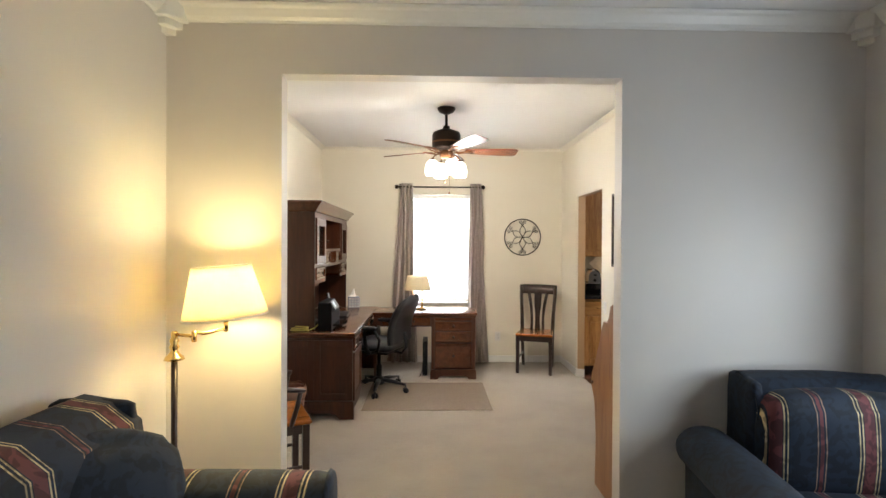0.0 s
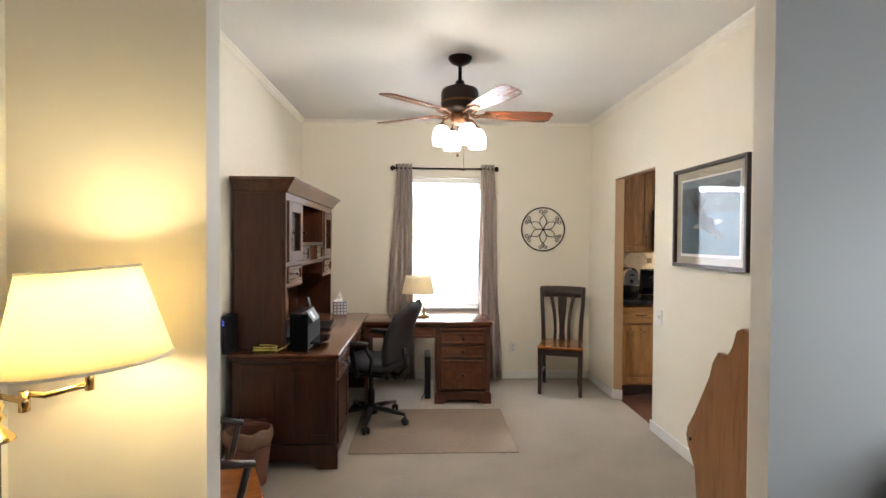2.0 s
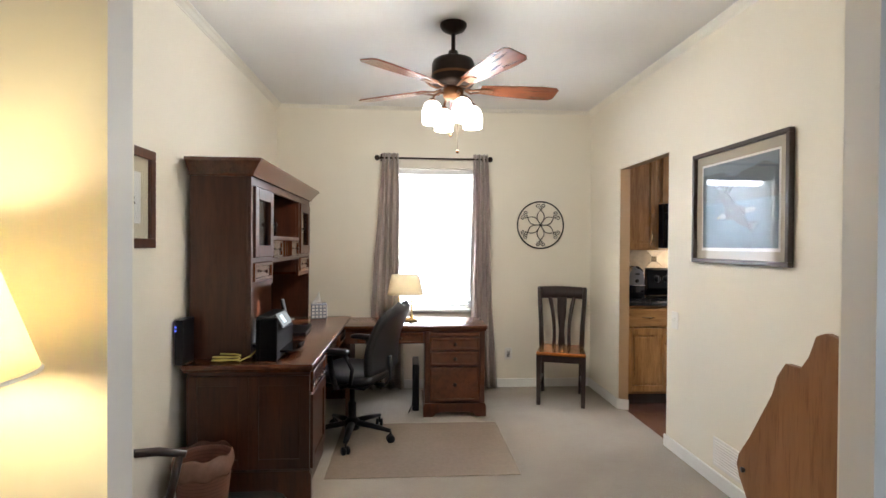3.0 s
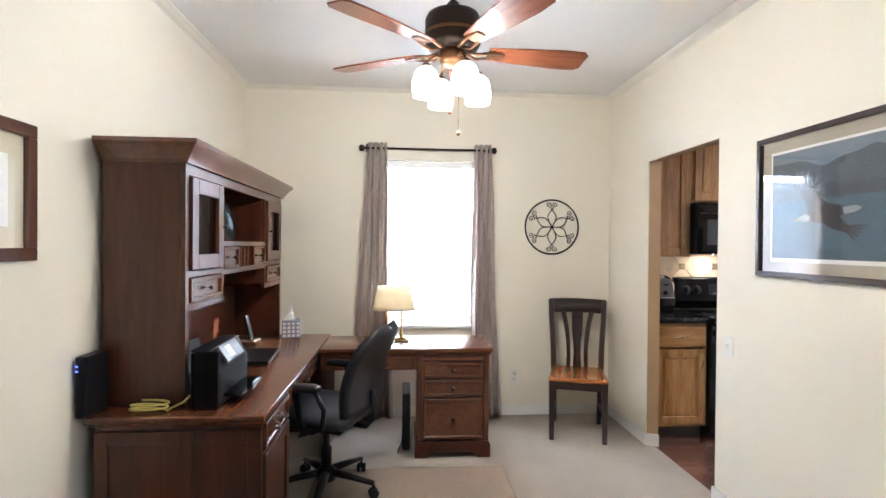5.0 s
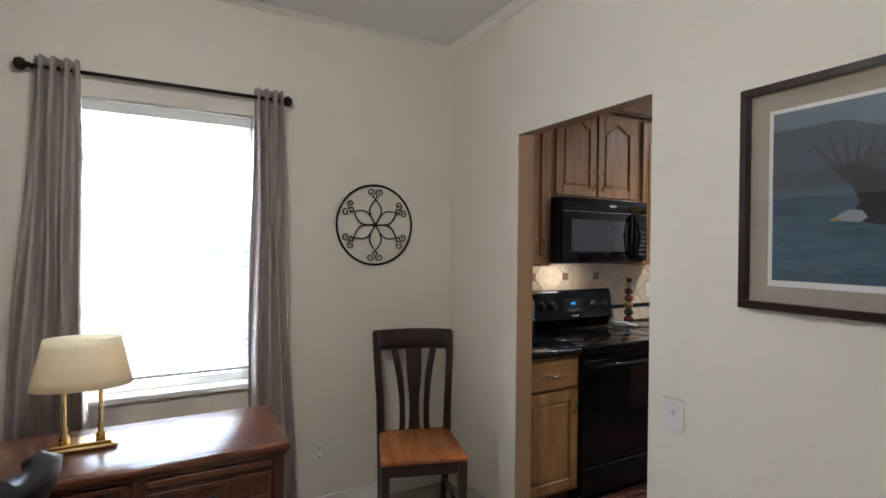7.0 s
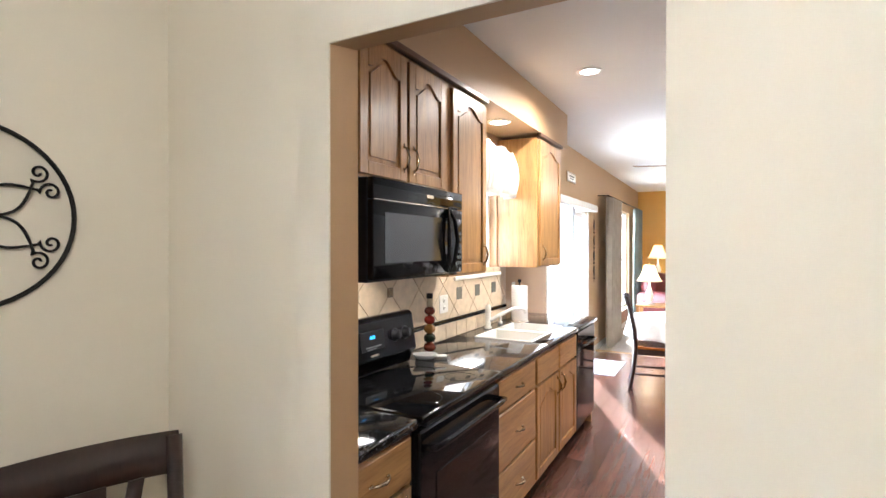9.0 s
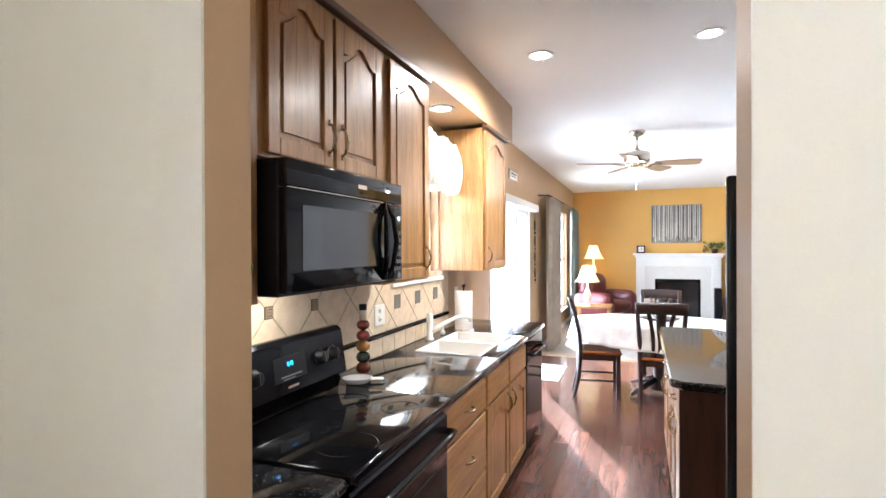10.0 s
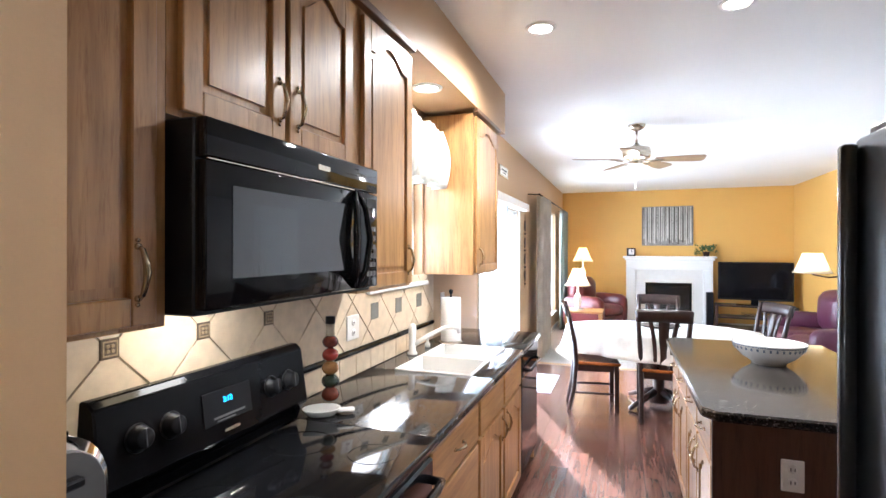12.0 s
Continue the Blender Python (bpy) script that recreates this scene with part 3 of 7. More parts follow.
def blinds(x0, x1, z0, z1, y, pitch=0.042, tilt=58):
    w = thing("window_blind", "white horizontal slat blind lowered in the window", "blind")
    part("headrail", Build().box(x0, x1, y - 0.03, y + 0.02, z1 - 0.055, z1 - 0.004, 0.004), M_WHITE, w)
    part("bottom_rail", Build().box(x0, x1, y - 0.025, y + 0.025, z0 + 0.004, z0 + 0.022, 0.004), M_WHITE, w)
    me = Build().box(x0 + 0.004, x1 - 0.004, -0.025, 0.025, -0.0012, 0.0012).mesh("slat")
    me.materials.append(M_BLIND)
    n = int((z1 - z0 - 0.1) / pitch)
    for i in range(n):
        s = new("slat", me)
        s.parent = w
        s.matrix_basis = pose(0, y, z0 + 0.05 + i * pitch, tilt, 0, 0)
    for x in (x0 + 0.12, x1 - 0.12):
        part("ladder_cord", Build().cyl((x, y - 0.026, z0 + 0.02), 0.0012, z1 - z0 - 0.06, 6), M_WHITE, w)
    return w


window("window_1", *WIN_O, YN, "white sash window behind lowered blinds", True)
blinds(WIN_O[0] + 0.01, WIN_O[1] - 0.01, WIN_O[2] + 0.06, WIN_O[3] - 0.01, YN + 0.03)
window("window_2", *WIN_K, YN, "white kitchen window above the sink", True)
window("window_3", *WIN_F, YN, "white family room window behind drapes", True)
window("window_4", -0.45, 0.45, 0.75, 1.75, 0.0, "white side window of the living room", True, 1, pose(2.362, 1.20, 0, 0, 0, -90))

# ---- office ----


def knob(parent, at, m, r=0.012, out=(0, -1, 0)):
    turn = Vector((0, 0, 1)).rotation_difference(Vector(out)).to_matrix().to_4x4()
    return part("knob", Build().lathe([(0.004, 0), (0.005, 0.012), (r, 0.018), (r, 0.024), (0.004, 0.028), (0, 0.028)], n=12), m, parent, at=Matrix.Translation(at) @ turn)


def panel_y(b, x0, x1, z0, z1, y, out, rail=0.05, depth=0.018):
    """Frame and recessed field facing along y, standing out from y by depth."""
    a, c = sorted((y, y + out * depth))
    b.box(x0, x0 + rail, a, c, z0, z1, 0.002)
    b.box(x1 - rail, x1, a, c, z0, z1, 0.002)
    b.box(x0 + rail, x1 - rail, a, c, z1 - rail, z1, 0.002)
    b.box(x0 + rail, x1 - rail, a, c, z0, z0 + rail, 0.002)
    a, c = sorted((y, y + out * depth * 0.35))
    b.box(x0 + rail, x1 - rail, a, c, z0 + rail, z1 - rail)
    return b


def panel_x(b, y0, y1, z0, z1, x, out, rail=0.05, depth=0.018, field=True):
    a, c = sorted((x, x + out * depth))
    b.box(a, c, y0, y0 + rail, z0, z1, 0.002)
    b.box(a, c, y1 - rail, y1, z0, z1, 0.002)
    b.box(a, c, y0 + rail, y1 - rail, z1 - rail, z1, 0.002)
    b.box(a, c, y0 + rail, y1 - rail, z0, z0 + rail, 0.002)
    if field:
        a, c = sorted((x, x + out * depth * 0.35))
        b.box(a, c, y0 + rail, y1 - rail, z0 + rail, z1 - rail)
    return b


def side_desk():
    """Long desk along the west wall that carries the hutch."""
    d = thing("desk", "dark cherry wood desk with panelled end along the wall", "desk")
    x0, x1, y0, y1, top = -1.33, -0.668, 4.025, 5.87, 0.748
    b = Build().box(x0 - 0.02, x1 + 0.025, y0 - 0.03, y1, top - 0.03, top, 0.008, seg=2)
    b.box(x0 - 0.01, x1 + 0.012, y0 - 0.018, y1 - 0.01, top - 0.045, top - 0.03, 0.004)
    part("desktop", b, M_DESK, d)
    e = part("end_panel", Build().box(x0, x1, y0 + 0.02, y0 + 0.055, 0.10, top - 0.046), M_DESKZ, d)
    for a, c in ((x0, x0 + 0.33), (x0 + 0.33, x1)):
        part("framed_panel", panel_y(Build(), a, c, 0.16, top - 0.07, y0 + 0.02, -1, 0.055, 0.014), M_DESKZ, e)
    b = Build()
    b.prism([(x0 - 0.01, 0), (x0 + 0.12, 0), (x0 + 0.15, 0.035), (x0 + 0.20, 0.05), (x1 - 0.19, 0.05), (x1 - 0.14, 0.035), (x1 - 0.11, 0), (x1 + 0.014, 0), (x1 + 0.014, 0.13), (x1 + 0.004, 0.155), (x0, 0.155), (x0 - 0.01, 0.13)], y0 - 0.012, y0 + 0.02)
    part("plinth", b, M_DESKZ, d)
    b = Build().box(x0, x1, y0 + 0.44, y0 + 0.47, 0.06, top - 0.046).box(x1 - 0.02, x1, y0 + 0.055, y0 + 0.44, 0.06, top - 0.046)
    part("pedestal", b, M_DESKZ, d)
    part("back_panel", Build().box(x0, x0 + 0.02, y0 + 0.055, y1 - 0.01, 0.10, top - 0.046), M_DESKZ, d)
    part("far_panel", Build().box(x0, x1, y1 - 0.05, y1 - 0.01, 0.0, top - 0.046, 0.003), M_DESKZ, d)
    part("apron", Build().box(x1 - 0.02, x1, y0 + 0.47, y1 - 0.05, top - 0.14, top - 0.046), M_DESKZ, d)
    for a, c, lo, hi in ((y0 + 0.03, y0 + 0.46, 0.58, 0.695), (y0 + 0.50, y0 + 1.08, 0.615, 0.698), (y0 + 1.11, y1 - 0.06, 0.615, 0.698)):
        f = part("drawer", panel_x(Build(), a, c, lo, hi, x1, 1, 0.022, 0.016), M_DESK, d)
        for q in ((a + c) / 2 - 0.07, (a + c) / 2 + 0.07):
            part("pull", Build().tube([(x1 + 0.014, q - 0.03, (lo + hi) / 2), (x1 + 0.036, q - 0.022, (lo + hi) / 2 - 0.004), (x1 + 0.040, q, (lo + hi) / 2 - 0.008), (x1 + 0.036, q + 0.022, (lo + hi) / 2 - 0.004), (x1 + 0.014, q + 0.03, (lo + hi) / 2)], 0.0045), M_BRONZE, f, "dark bronze pull")
    part("door", panel_x(Build(), y0 + 0.03, y0 + 0.46, 0.15, 0.565, x1, 1, 0.055, 0.016), M_DESKZ, d)
    return d


def hutch():
    """Upper bookcase on the side desk: glazed end doors, open middle, pigeonholes and small drawers."""
    h = thing("desk_hutch", "dark cherry hutch with glazed doors standing on the desk", "hutch")
    x0, x1, y0, y1, z0, z1 = -1.365, -1.045, 4.15, 5.84, 0.749, 1.795
    t = 0.022
    for y in (y0, y1 - t):
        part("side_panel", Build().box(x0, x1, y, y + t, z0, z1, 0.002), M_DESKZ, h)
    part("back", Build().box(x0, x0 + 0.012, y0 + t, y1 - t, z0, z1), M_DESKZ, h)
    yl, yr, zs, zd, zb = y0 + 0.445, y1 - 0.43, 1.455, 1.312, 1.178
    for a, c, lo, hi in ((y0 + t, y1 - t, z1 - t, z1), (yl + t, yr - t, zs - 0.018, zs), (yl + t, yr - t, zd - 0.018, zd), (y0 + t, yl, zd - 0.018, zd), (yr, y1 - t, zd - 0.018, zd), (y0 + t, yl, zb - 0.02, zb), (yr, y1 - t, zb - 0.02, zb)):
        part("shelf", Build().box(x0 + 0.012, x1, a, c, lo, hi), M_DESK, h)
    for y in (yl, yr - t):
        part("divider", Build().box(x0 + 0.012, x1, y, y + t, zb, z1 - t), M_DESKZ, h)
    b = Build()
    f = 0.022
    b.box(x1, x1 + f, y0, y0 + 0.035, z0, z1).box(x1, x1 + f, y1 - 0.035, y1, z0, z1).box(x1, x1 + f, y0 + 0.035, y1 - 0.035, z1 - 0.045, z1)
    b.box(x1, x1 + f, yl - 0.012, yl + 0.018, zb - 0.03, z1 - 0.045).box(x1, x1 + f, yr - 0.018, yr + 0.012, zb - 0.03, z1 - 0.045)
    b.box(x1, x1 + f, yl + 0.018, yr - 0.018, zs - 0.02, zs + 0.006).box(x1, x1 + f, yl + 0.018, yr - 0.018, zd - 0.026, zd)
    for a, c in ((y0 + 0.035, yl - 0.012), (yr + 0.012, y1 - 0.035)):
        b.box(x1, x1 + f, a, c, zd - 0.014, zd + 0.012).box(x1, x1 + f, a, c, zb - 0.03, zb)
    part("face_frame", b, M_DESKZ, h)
    prof = [(0.0, 0.0), (0.0, 0.095), (0.075, 0.095), (0.075, 0.078), (0.060, 0.066), (0.036, 0.036), (0.020, 0.014), (0.016, 0.0)]
    m = bmesh.new()
    ring = []
    for a, z in prof:
        xf, ya, yc = x1 + f + a, y0 - a, y1 + a
        ring.append([m.verts.new(p) for p in ((x0, ya, z1 + z), (xf, ya, z1 + z), (xf, yc, z1 + z), (x0, yc, z1 + z))])
    for p, q in zip(ring, ring[1:]):
        for i in range(3):
            m.faces.new((p[i], p[i + 1], q[i + 1], q[i]))
    m.faces.new(ring[1])
    bmesh.ops.recalc_face_normals(m, faces=m.faces)
    part("cornice", Build().join(m), M_DESK, h)
    for a, c, ky in ((y0 + 0.042, yl - 0.018, yl - 0.035), (yr + 0.018, y1 - 0.042, yr + 0.035)):
        dr = part("door", panel_x(Build(), a, c, zd + 0.018, z1 - 0.052, x1 + f - 0.004, 1, 0.068, 0.018, False), M_DESKZ, h)
        p = part("pane", Build().box(x1 + 0.010, x1 + 0.014, a + 0.066, c - 0.066, zd + 0.084, z1 - 0.118), M_GLASS, dr)
        p.visible_shadow = False
        knob(dr, (x1 + f + 0.014, ky, (zd + z1) / 2 - 0.02), M_BRONZE, 0.013, (1, 0, 0))
        dw = part("drawer", panel_x(Build(), a, c, zb + 0.006, zd - 0.020, x1 + f - 0.006, 1, 0.02, 0.016), M_DESK, h)
        knob(dw, (x1 + f + 0.004, (a + c) / 2, (zb + zd) / 2 - 0.006), M_BRONZE, 0.013, (1, 0, 0))
    span = (yr - yl - 0.036) / 3.2
    for a in (yl + 0.022, yr - 0.022 - span):
        dw = part("small_drawer", panel_x(Build(), a, a + span, zd + 0.004, zs - 0.024, x1 + f - 0.010, 1, 0.015, 0.014), M_DESK, h)
        knob(dw, (x1 + f, a + span / 2, (zd + zs) / 2 - 0.01), M_BRONZE, 0.012, (1, 0, 0))
    a, c = yl + 0.03 + span, yr - 0.03 - span
    for i in range(5):
        y = a + (c - a) * i / 4
        part("pigeonhole_slat", Build().box(x0 + 0.02, x1 + 0.01, y - 0.004, y + 0.004, zd, zs - 0.018), M_DESK, h)
    return h


def window_desk():
    """Second desk under the window, with one drawer pedestal."""
    d = thing("desk", "cherry wood desk under the window with a drawer pedestal", "desk")
    x0, x1, y0, y1, top = -0.63, 0.505, 5.315, 5.77, 0.748
    b = Build().box(x0 - 0.01, x1 + 0.025, y0 - 0.03, y1 + 0.02, top - 0.03, top, 0.008, seg=2)
    b.box(x0, x1 + 0.014, y0 - 0.018, y1 + 0.01, top - 0.046, top - 0.03, 0.004)
    part("desktop", b, wood("desk_cherry_lengthwise", (0.062, 0.019, 0.008), (0.135, 0.045, 0.018), 0.26, "x", 0.8, 0.4), d)
    px = x1 - 0.485
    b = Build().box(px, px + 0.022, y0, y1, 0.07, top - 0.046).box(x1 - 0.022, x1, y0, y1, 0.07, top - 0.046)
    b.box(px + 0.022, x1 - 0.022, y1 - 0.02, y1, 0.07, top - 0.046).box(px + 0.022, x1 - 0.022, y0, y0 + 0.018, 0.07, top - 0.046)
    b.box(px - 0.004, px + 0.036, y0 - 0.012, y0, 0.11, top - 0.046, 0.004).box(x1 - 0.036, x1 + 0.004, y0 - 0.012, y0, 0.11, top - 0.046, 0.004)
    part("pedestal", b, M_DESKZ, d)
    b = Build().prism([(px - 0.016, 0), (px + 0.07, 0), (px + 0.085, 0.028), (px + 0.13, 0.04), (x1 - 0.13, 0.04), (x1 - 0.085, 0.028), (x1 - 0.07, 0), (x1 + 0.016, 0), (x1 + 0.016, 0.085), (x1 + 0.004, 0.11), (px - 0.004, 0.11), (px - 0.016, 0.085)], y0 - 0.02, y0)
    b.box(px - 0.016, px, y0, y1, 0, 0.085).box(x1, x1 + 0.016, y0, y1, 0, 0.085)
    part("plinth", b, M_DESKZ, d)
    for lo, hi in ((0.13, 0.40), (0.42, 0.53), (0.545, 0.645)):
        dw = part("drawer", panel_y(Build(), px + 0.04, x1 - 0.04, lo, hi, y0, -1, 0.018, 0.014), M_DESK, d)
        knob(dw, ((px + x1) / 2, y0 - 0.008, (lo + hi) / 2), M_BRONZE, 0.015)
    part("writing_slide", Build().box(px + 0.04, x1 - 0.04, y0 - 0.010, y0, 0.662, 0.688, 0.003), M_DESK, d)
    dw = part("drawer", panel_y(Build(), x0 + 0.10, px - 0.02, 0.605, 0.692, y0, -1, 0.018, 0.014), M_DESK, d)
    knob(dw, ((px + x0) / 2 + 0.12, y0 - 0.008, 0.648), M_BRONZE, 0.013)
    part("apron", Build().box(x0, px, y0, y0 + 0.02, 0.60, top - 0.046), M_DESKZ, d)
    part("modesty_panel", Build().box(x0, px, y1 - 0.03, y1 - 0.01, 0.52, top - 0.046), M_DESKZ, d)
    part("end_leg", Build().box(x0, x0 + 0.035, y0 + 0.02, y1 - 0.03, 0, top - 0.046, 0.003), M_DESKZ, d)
    return d


side_desk()
hutch()
window_desk()


def dining_chair(label, m, group="", category="chair", seat_mat=None):
    """Dark chair with curved slats, amber saddle seat and four legs; front faces -y."""
    c = thing("dining_chair", label, category, m, group)
    s = seat_mat or M_SEAT
    b = Build().prism([(-0.215, -0.22), (0.215, -0.22), (0.195, 0.20), (-0.195, 0.20)], 0.43, 0.458, "z", bev=0.008)
    part("seat", b, s, c, "amber finished wooden seat")
    part("apron", Build().box(-0.19, 0.19, -0.195, -0.175, 0.37, 0.43).box(-0.18, 0.18, 0.165, 0.185, 0.37, 0.43).box(-0.19, -0.172, -0.175, 0.165, 0.37, 0.43).box(0.172, 0.19, -0.175, 0.165, 0.37, 0.43), M_EBONY, c)
    for x in (-0.19, 0.19):
        part("front_leg", Build().prism([(x - 0.022, 0.43), (x + 0.022, 0.43), (x + 0.018 + 0.0, 0.0), (x - 0.016, 0.0)], -0.205, -0.165, "y"), M_EBONY, c)
        pts = [(x * 0.93, 0.245, 0.0), (x * 0.95, 0.20, 0.20), (x * 0.97, 0.18, 0.44), (x * 1.0, 0.195, 0.62), (x * 1.08, 0.235, 0.82), (x * 1.12, 0.275, 0.97)]
        part("back_post", Build().tube(pts, [0.020, 0.021, 0.024, 0.022, 0.021, 0.021], 8), M_EBONY, c)

    def back(z):
        k = (z - 0.44) / 0.54
        return 0.182 + 0.085 * k * k + 0.012 * k
    b = Build().sheet(lambda u, v: ((u - 0.5) * 0.45, back(0.875 + 0.105 * v) + 0.018 * (1 - (2 * u - 1) ** 2), 0.875 + 0.105 * v + 0.006 * (1 - (2 * u - 1) ** 2)), 12, 2, 0.022)
    part("top_rail", b, M_EBONY, c)
    for x, w0, w1 in ((0, 0.052, 0.072), (-0.085, 0.026, 0.030), (0.085, 0.026, 0.030)):
        def slat(u, v):
            z = 0.455 + 0.43 * v
            w = (w0 + (w1 - w0) * v) * (1 - 0.28 * math.sin(math.pi * min(1, v * 1.6)) * (1 if x == 0 else 0.3))
            px = x * (0.72 + 0.42 * (2 * v - 0.7) ** 2 * 0.5 + 0.25 * v)
            return (px + (u - 0.5) * w * 1.25, back(z) + 0.010 * (1 - abs(x) * 8), z)
        part("slat", Build().sheet(slat, 2, 12, 0.012), M_EBONY, c)
    for x in (-0.185, 0.185):
        part("stretcher", Build().tube([(x, -0.185, 0.17), (x * 0.96, 0.205, 0.17)], 0.011, 8), M_EBONY, c)
    return c


dining_chair("dark wooden dining chair with amber seat by the wall", pose(1.273, 5.70, 0, 0, 0, -18) @ Matrix.Diagonal((1, 1, 1.03, 1)), "dark dining chairs")
ac = dining_chair("dark wooden armchair with amber seat beside the opening", pose(-0.99, 2.81, 0, 0, 0, 114), "dark dining chairs")
for sx in (-1, 1):
    part("armrest", Build().tube([(sx * 0.20, 0.20, 0.68), (sx * 0.245, 0.08, 0.675), (sx * 0.25, -0.08, 0.66), (sx * 0.235, -0.17, 0.64)], [0.016, 0.020, 0.022, 0.018], 8, flat=0.7), M_EBONY, ac)
    part("arm_post", Build().tube([(sx * 0.235, -0.15, 0.645), (sx * 0.23, -0.13, 0.55), (sx * 0.205, -0.10, 0.43)], 0.014, 8), M_EBONY, ac)


def office_chair(m):
    c = thing("office_chair", "black leather swivel chair on five castors", "chair", m)
    part("seat", Build().cushion(-0.25, 0.25, -0.25, 0.24, 0.44, 0.53, 0.045, 0.012), M_LEATHER, c)
    part("seat_pan", Build().box(-0.20, 0.20, -0.19, 0.20, 0.415, 0.445, 0.012), M_BLACKM, c)

    def shell(u, v):
        a, z = (u - 0.5) * 2, 0.52 + 0.47 * v
        w = 0.235 * (1 - 0.18 * v ** 3) * math.sqrt(max(0.02, 1 - max(0, (v - 0.78) / 0.23) ** 2))
        return (a * w, 0.235 + 0.14 * v ** 1.4 - 0.035 * math.sin(math.pi * v) + 0.03 * (1 - a * a) - 0.02, z)
    part("backrest", Build().sheet(shell, 12, 14, 0.045), M_LEATHER, c)
    part("back_bracket", Build().tube([(0, 0.05, 0.425), (0, 0.26, 0.41), (0, 0.31, 0.47), (0, 0.295, 0.62)], 0.022, 8, flat=0.6), M_BLACKM, c)
    for s in (-1, 1):
        part("armrest", Build().cushion(s * 0.29 - 0.04, s * 0.29 + 0.04, -0.16, 0.12, 0.665, 0.705, 0.019, 0.004), M_BLACKM, c)
        part("arm_post", Build().tube([(s * 0.18, 0.02, 0.43), (s * 0.285, 0.03, 0.44), (s * 0.30, 0.01, 0.52), (s * 0.29, -0.02, 0.67)], 0.024, 8, flat=0.55), M_BLACKM, c)
        part("arm_bracket", Build().tube([(s * 0.29, 0.10, 0.67), (s * 0.30, 0.16, 0.58), (s * 0.29, 0.14, 0.48), (s * 0.26, 0.06, 0.44)], 0.014, 8), M_BLACKM, c)
    part("gas_lift", Build().lathe([(0.030, 0.10), (0.030, 0.26), (0.018, 0.27), (0.018, 0.42)]), M_BLACKM, c)
    part("lever", Build().tube([(0.05, 0, 0.41), (0.24, -0.03, 0.40)], 0.006, 6), M_BLACKM, c)
    part("hub", Build().lathe([(0.0, 0.07), (0.055, 0.07), (0.06, 0.12), (0.034, 0.15), (0, 0.15)]), M_BLACKM, c)
    for i in range(5):
        a = radians(72 * i + 20)
        ca, sa = math.cos(a), math.sin(a)
        leg = part("base_leg", Build().tube([(0.04 * ca, 0.04 * sa, 0.115), (0.16 * ca, 0.16 * sa, 0.105), (0.30 * ca, 0.30 * sa, 0.085)], [0.030, 0.026, 0.018], 8, flat=0.7), M_BLACKM, c)
        w = Build()
        for o in (-0.016, 0.016):
            mm = Matrix.Translation((0.30 * ca, 0.30 * sa, 0.029)) @ Matrix.Rotation(a + 0.6, 4, "Z") @ Matrix.Translation((0, o, 0)) @ Matrix.Rotation(radians(90), 4, "X")
            w.lathe([(0.0, -0.010), (0.024, -0.010), (0.029, -0.004), (0.029, 0.004), (0.024, 0.010), (0, 0.010)], n=14, m=mm)
        w.cyl((0.30 * ca, 0.30 * sa, 0.03), 0.008, 0.05, 8)
        part("castor", w, M_BLACKM, leg)
    return c


office_chair(pose(-0.525, 4.885, 0, 0, 0, -112))
tagged(part("chair_mat", Build().box(-0.62, 0.575, 4.235, 5.15, 0.001, 0.006, 0.002), plain("mat_plastic", (0.275, 0.225, 0.183), 0.12, grain=40, vary=0.1), None), "glossy translucent plastic mat lying on the carpet", "chair mat")


def swirl(c, r0, r1, a0, turns, y, n=22):
    return [(c[0] + (r0 + (r1 - r0) * i / n) * math.cos(a0 + turns * 2 * math.pi * i / n), y, c[1] + (r0 + (r1 - r0) * i / n) * math.sin(a0 + turns * 2 * math.pi * i / n)) for i in range(n + 1)]


def medallion(at):
    """Round wrought iron wall piece with six petals and scrolls."""
    w = thing("wall_medallion", "round black wrought iron medallion with scrollwork", "wall decor", Matrix.Translation(at))
    R = 0.232
    part("ring", Build().tube([(R * math.cos(2 * math.pi * i / 48), 0, R * math.sin(2 * math.pi * i / 48)) for i in range(48)], 0.0065, 8, closed=True), M_IRON, w)
    for k in range(6):
        a = math.pi / 2 + k * math.pi / 3
        pts = []
        for i in range(25):
            t = i / 24
            rr, ww = 0.150 * (1 - abs(2 * t - 1)) ** 0.85, 0.036 * math.sin(2 * math.pi * t)
            pts.append((rr * math.cos(a) - ww * math.sin(a), -0.002, rr * math.sin(a) + ww * math.cos(a)))
        part("petal", Build().tube(pts, 0.004, 6), M_IRON, w)
        for s in (-1, 1):
            tip = (0.150 * math.cos(a), 0.150 * math.sin(a))
            c0 = (0.190 * math.cos(a + s * 0.15), 0.190 * math.sin(a + s * 0.15))
            sp = swirl(c0, 0.004, 0.026, a - s * 0.6, -s * 1.35, 0.002)
            part("scroll", Build().tube(sp + [(0.5 * (sp[-1][0] + tip[0]) + 0.006 * math.cos(a), 0.001, 0.5 * (sp[-1][2] + tip[1]) + 0.006 * math.sin(a)), (tip[0], 0, tip[1])], 0.0036, 6), M_IRON, w)
    part("boss", Build().ball((0, -0.004, 0), 0.014, squash=(1, 0.5, 1), n=10), M_IRON, w)
    return w


medallion((1.185, 6.128, 1.612))


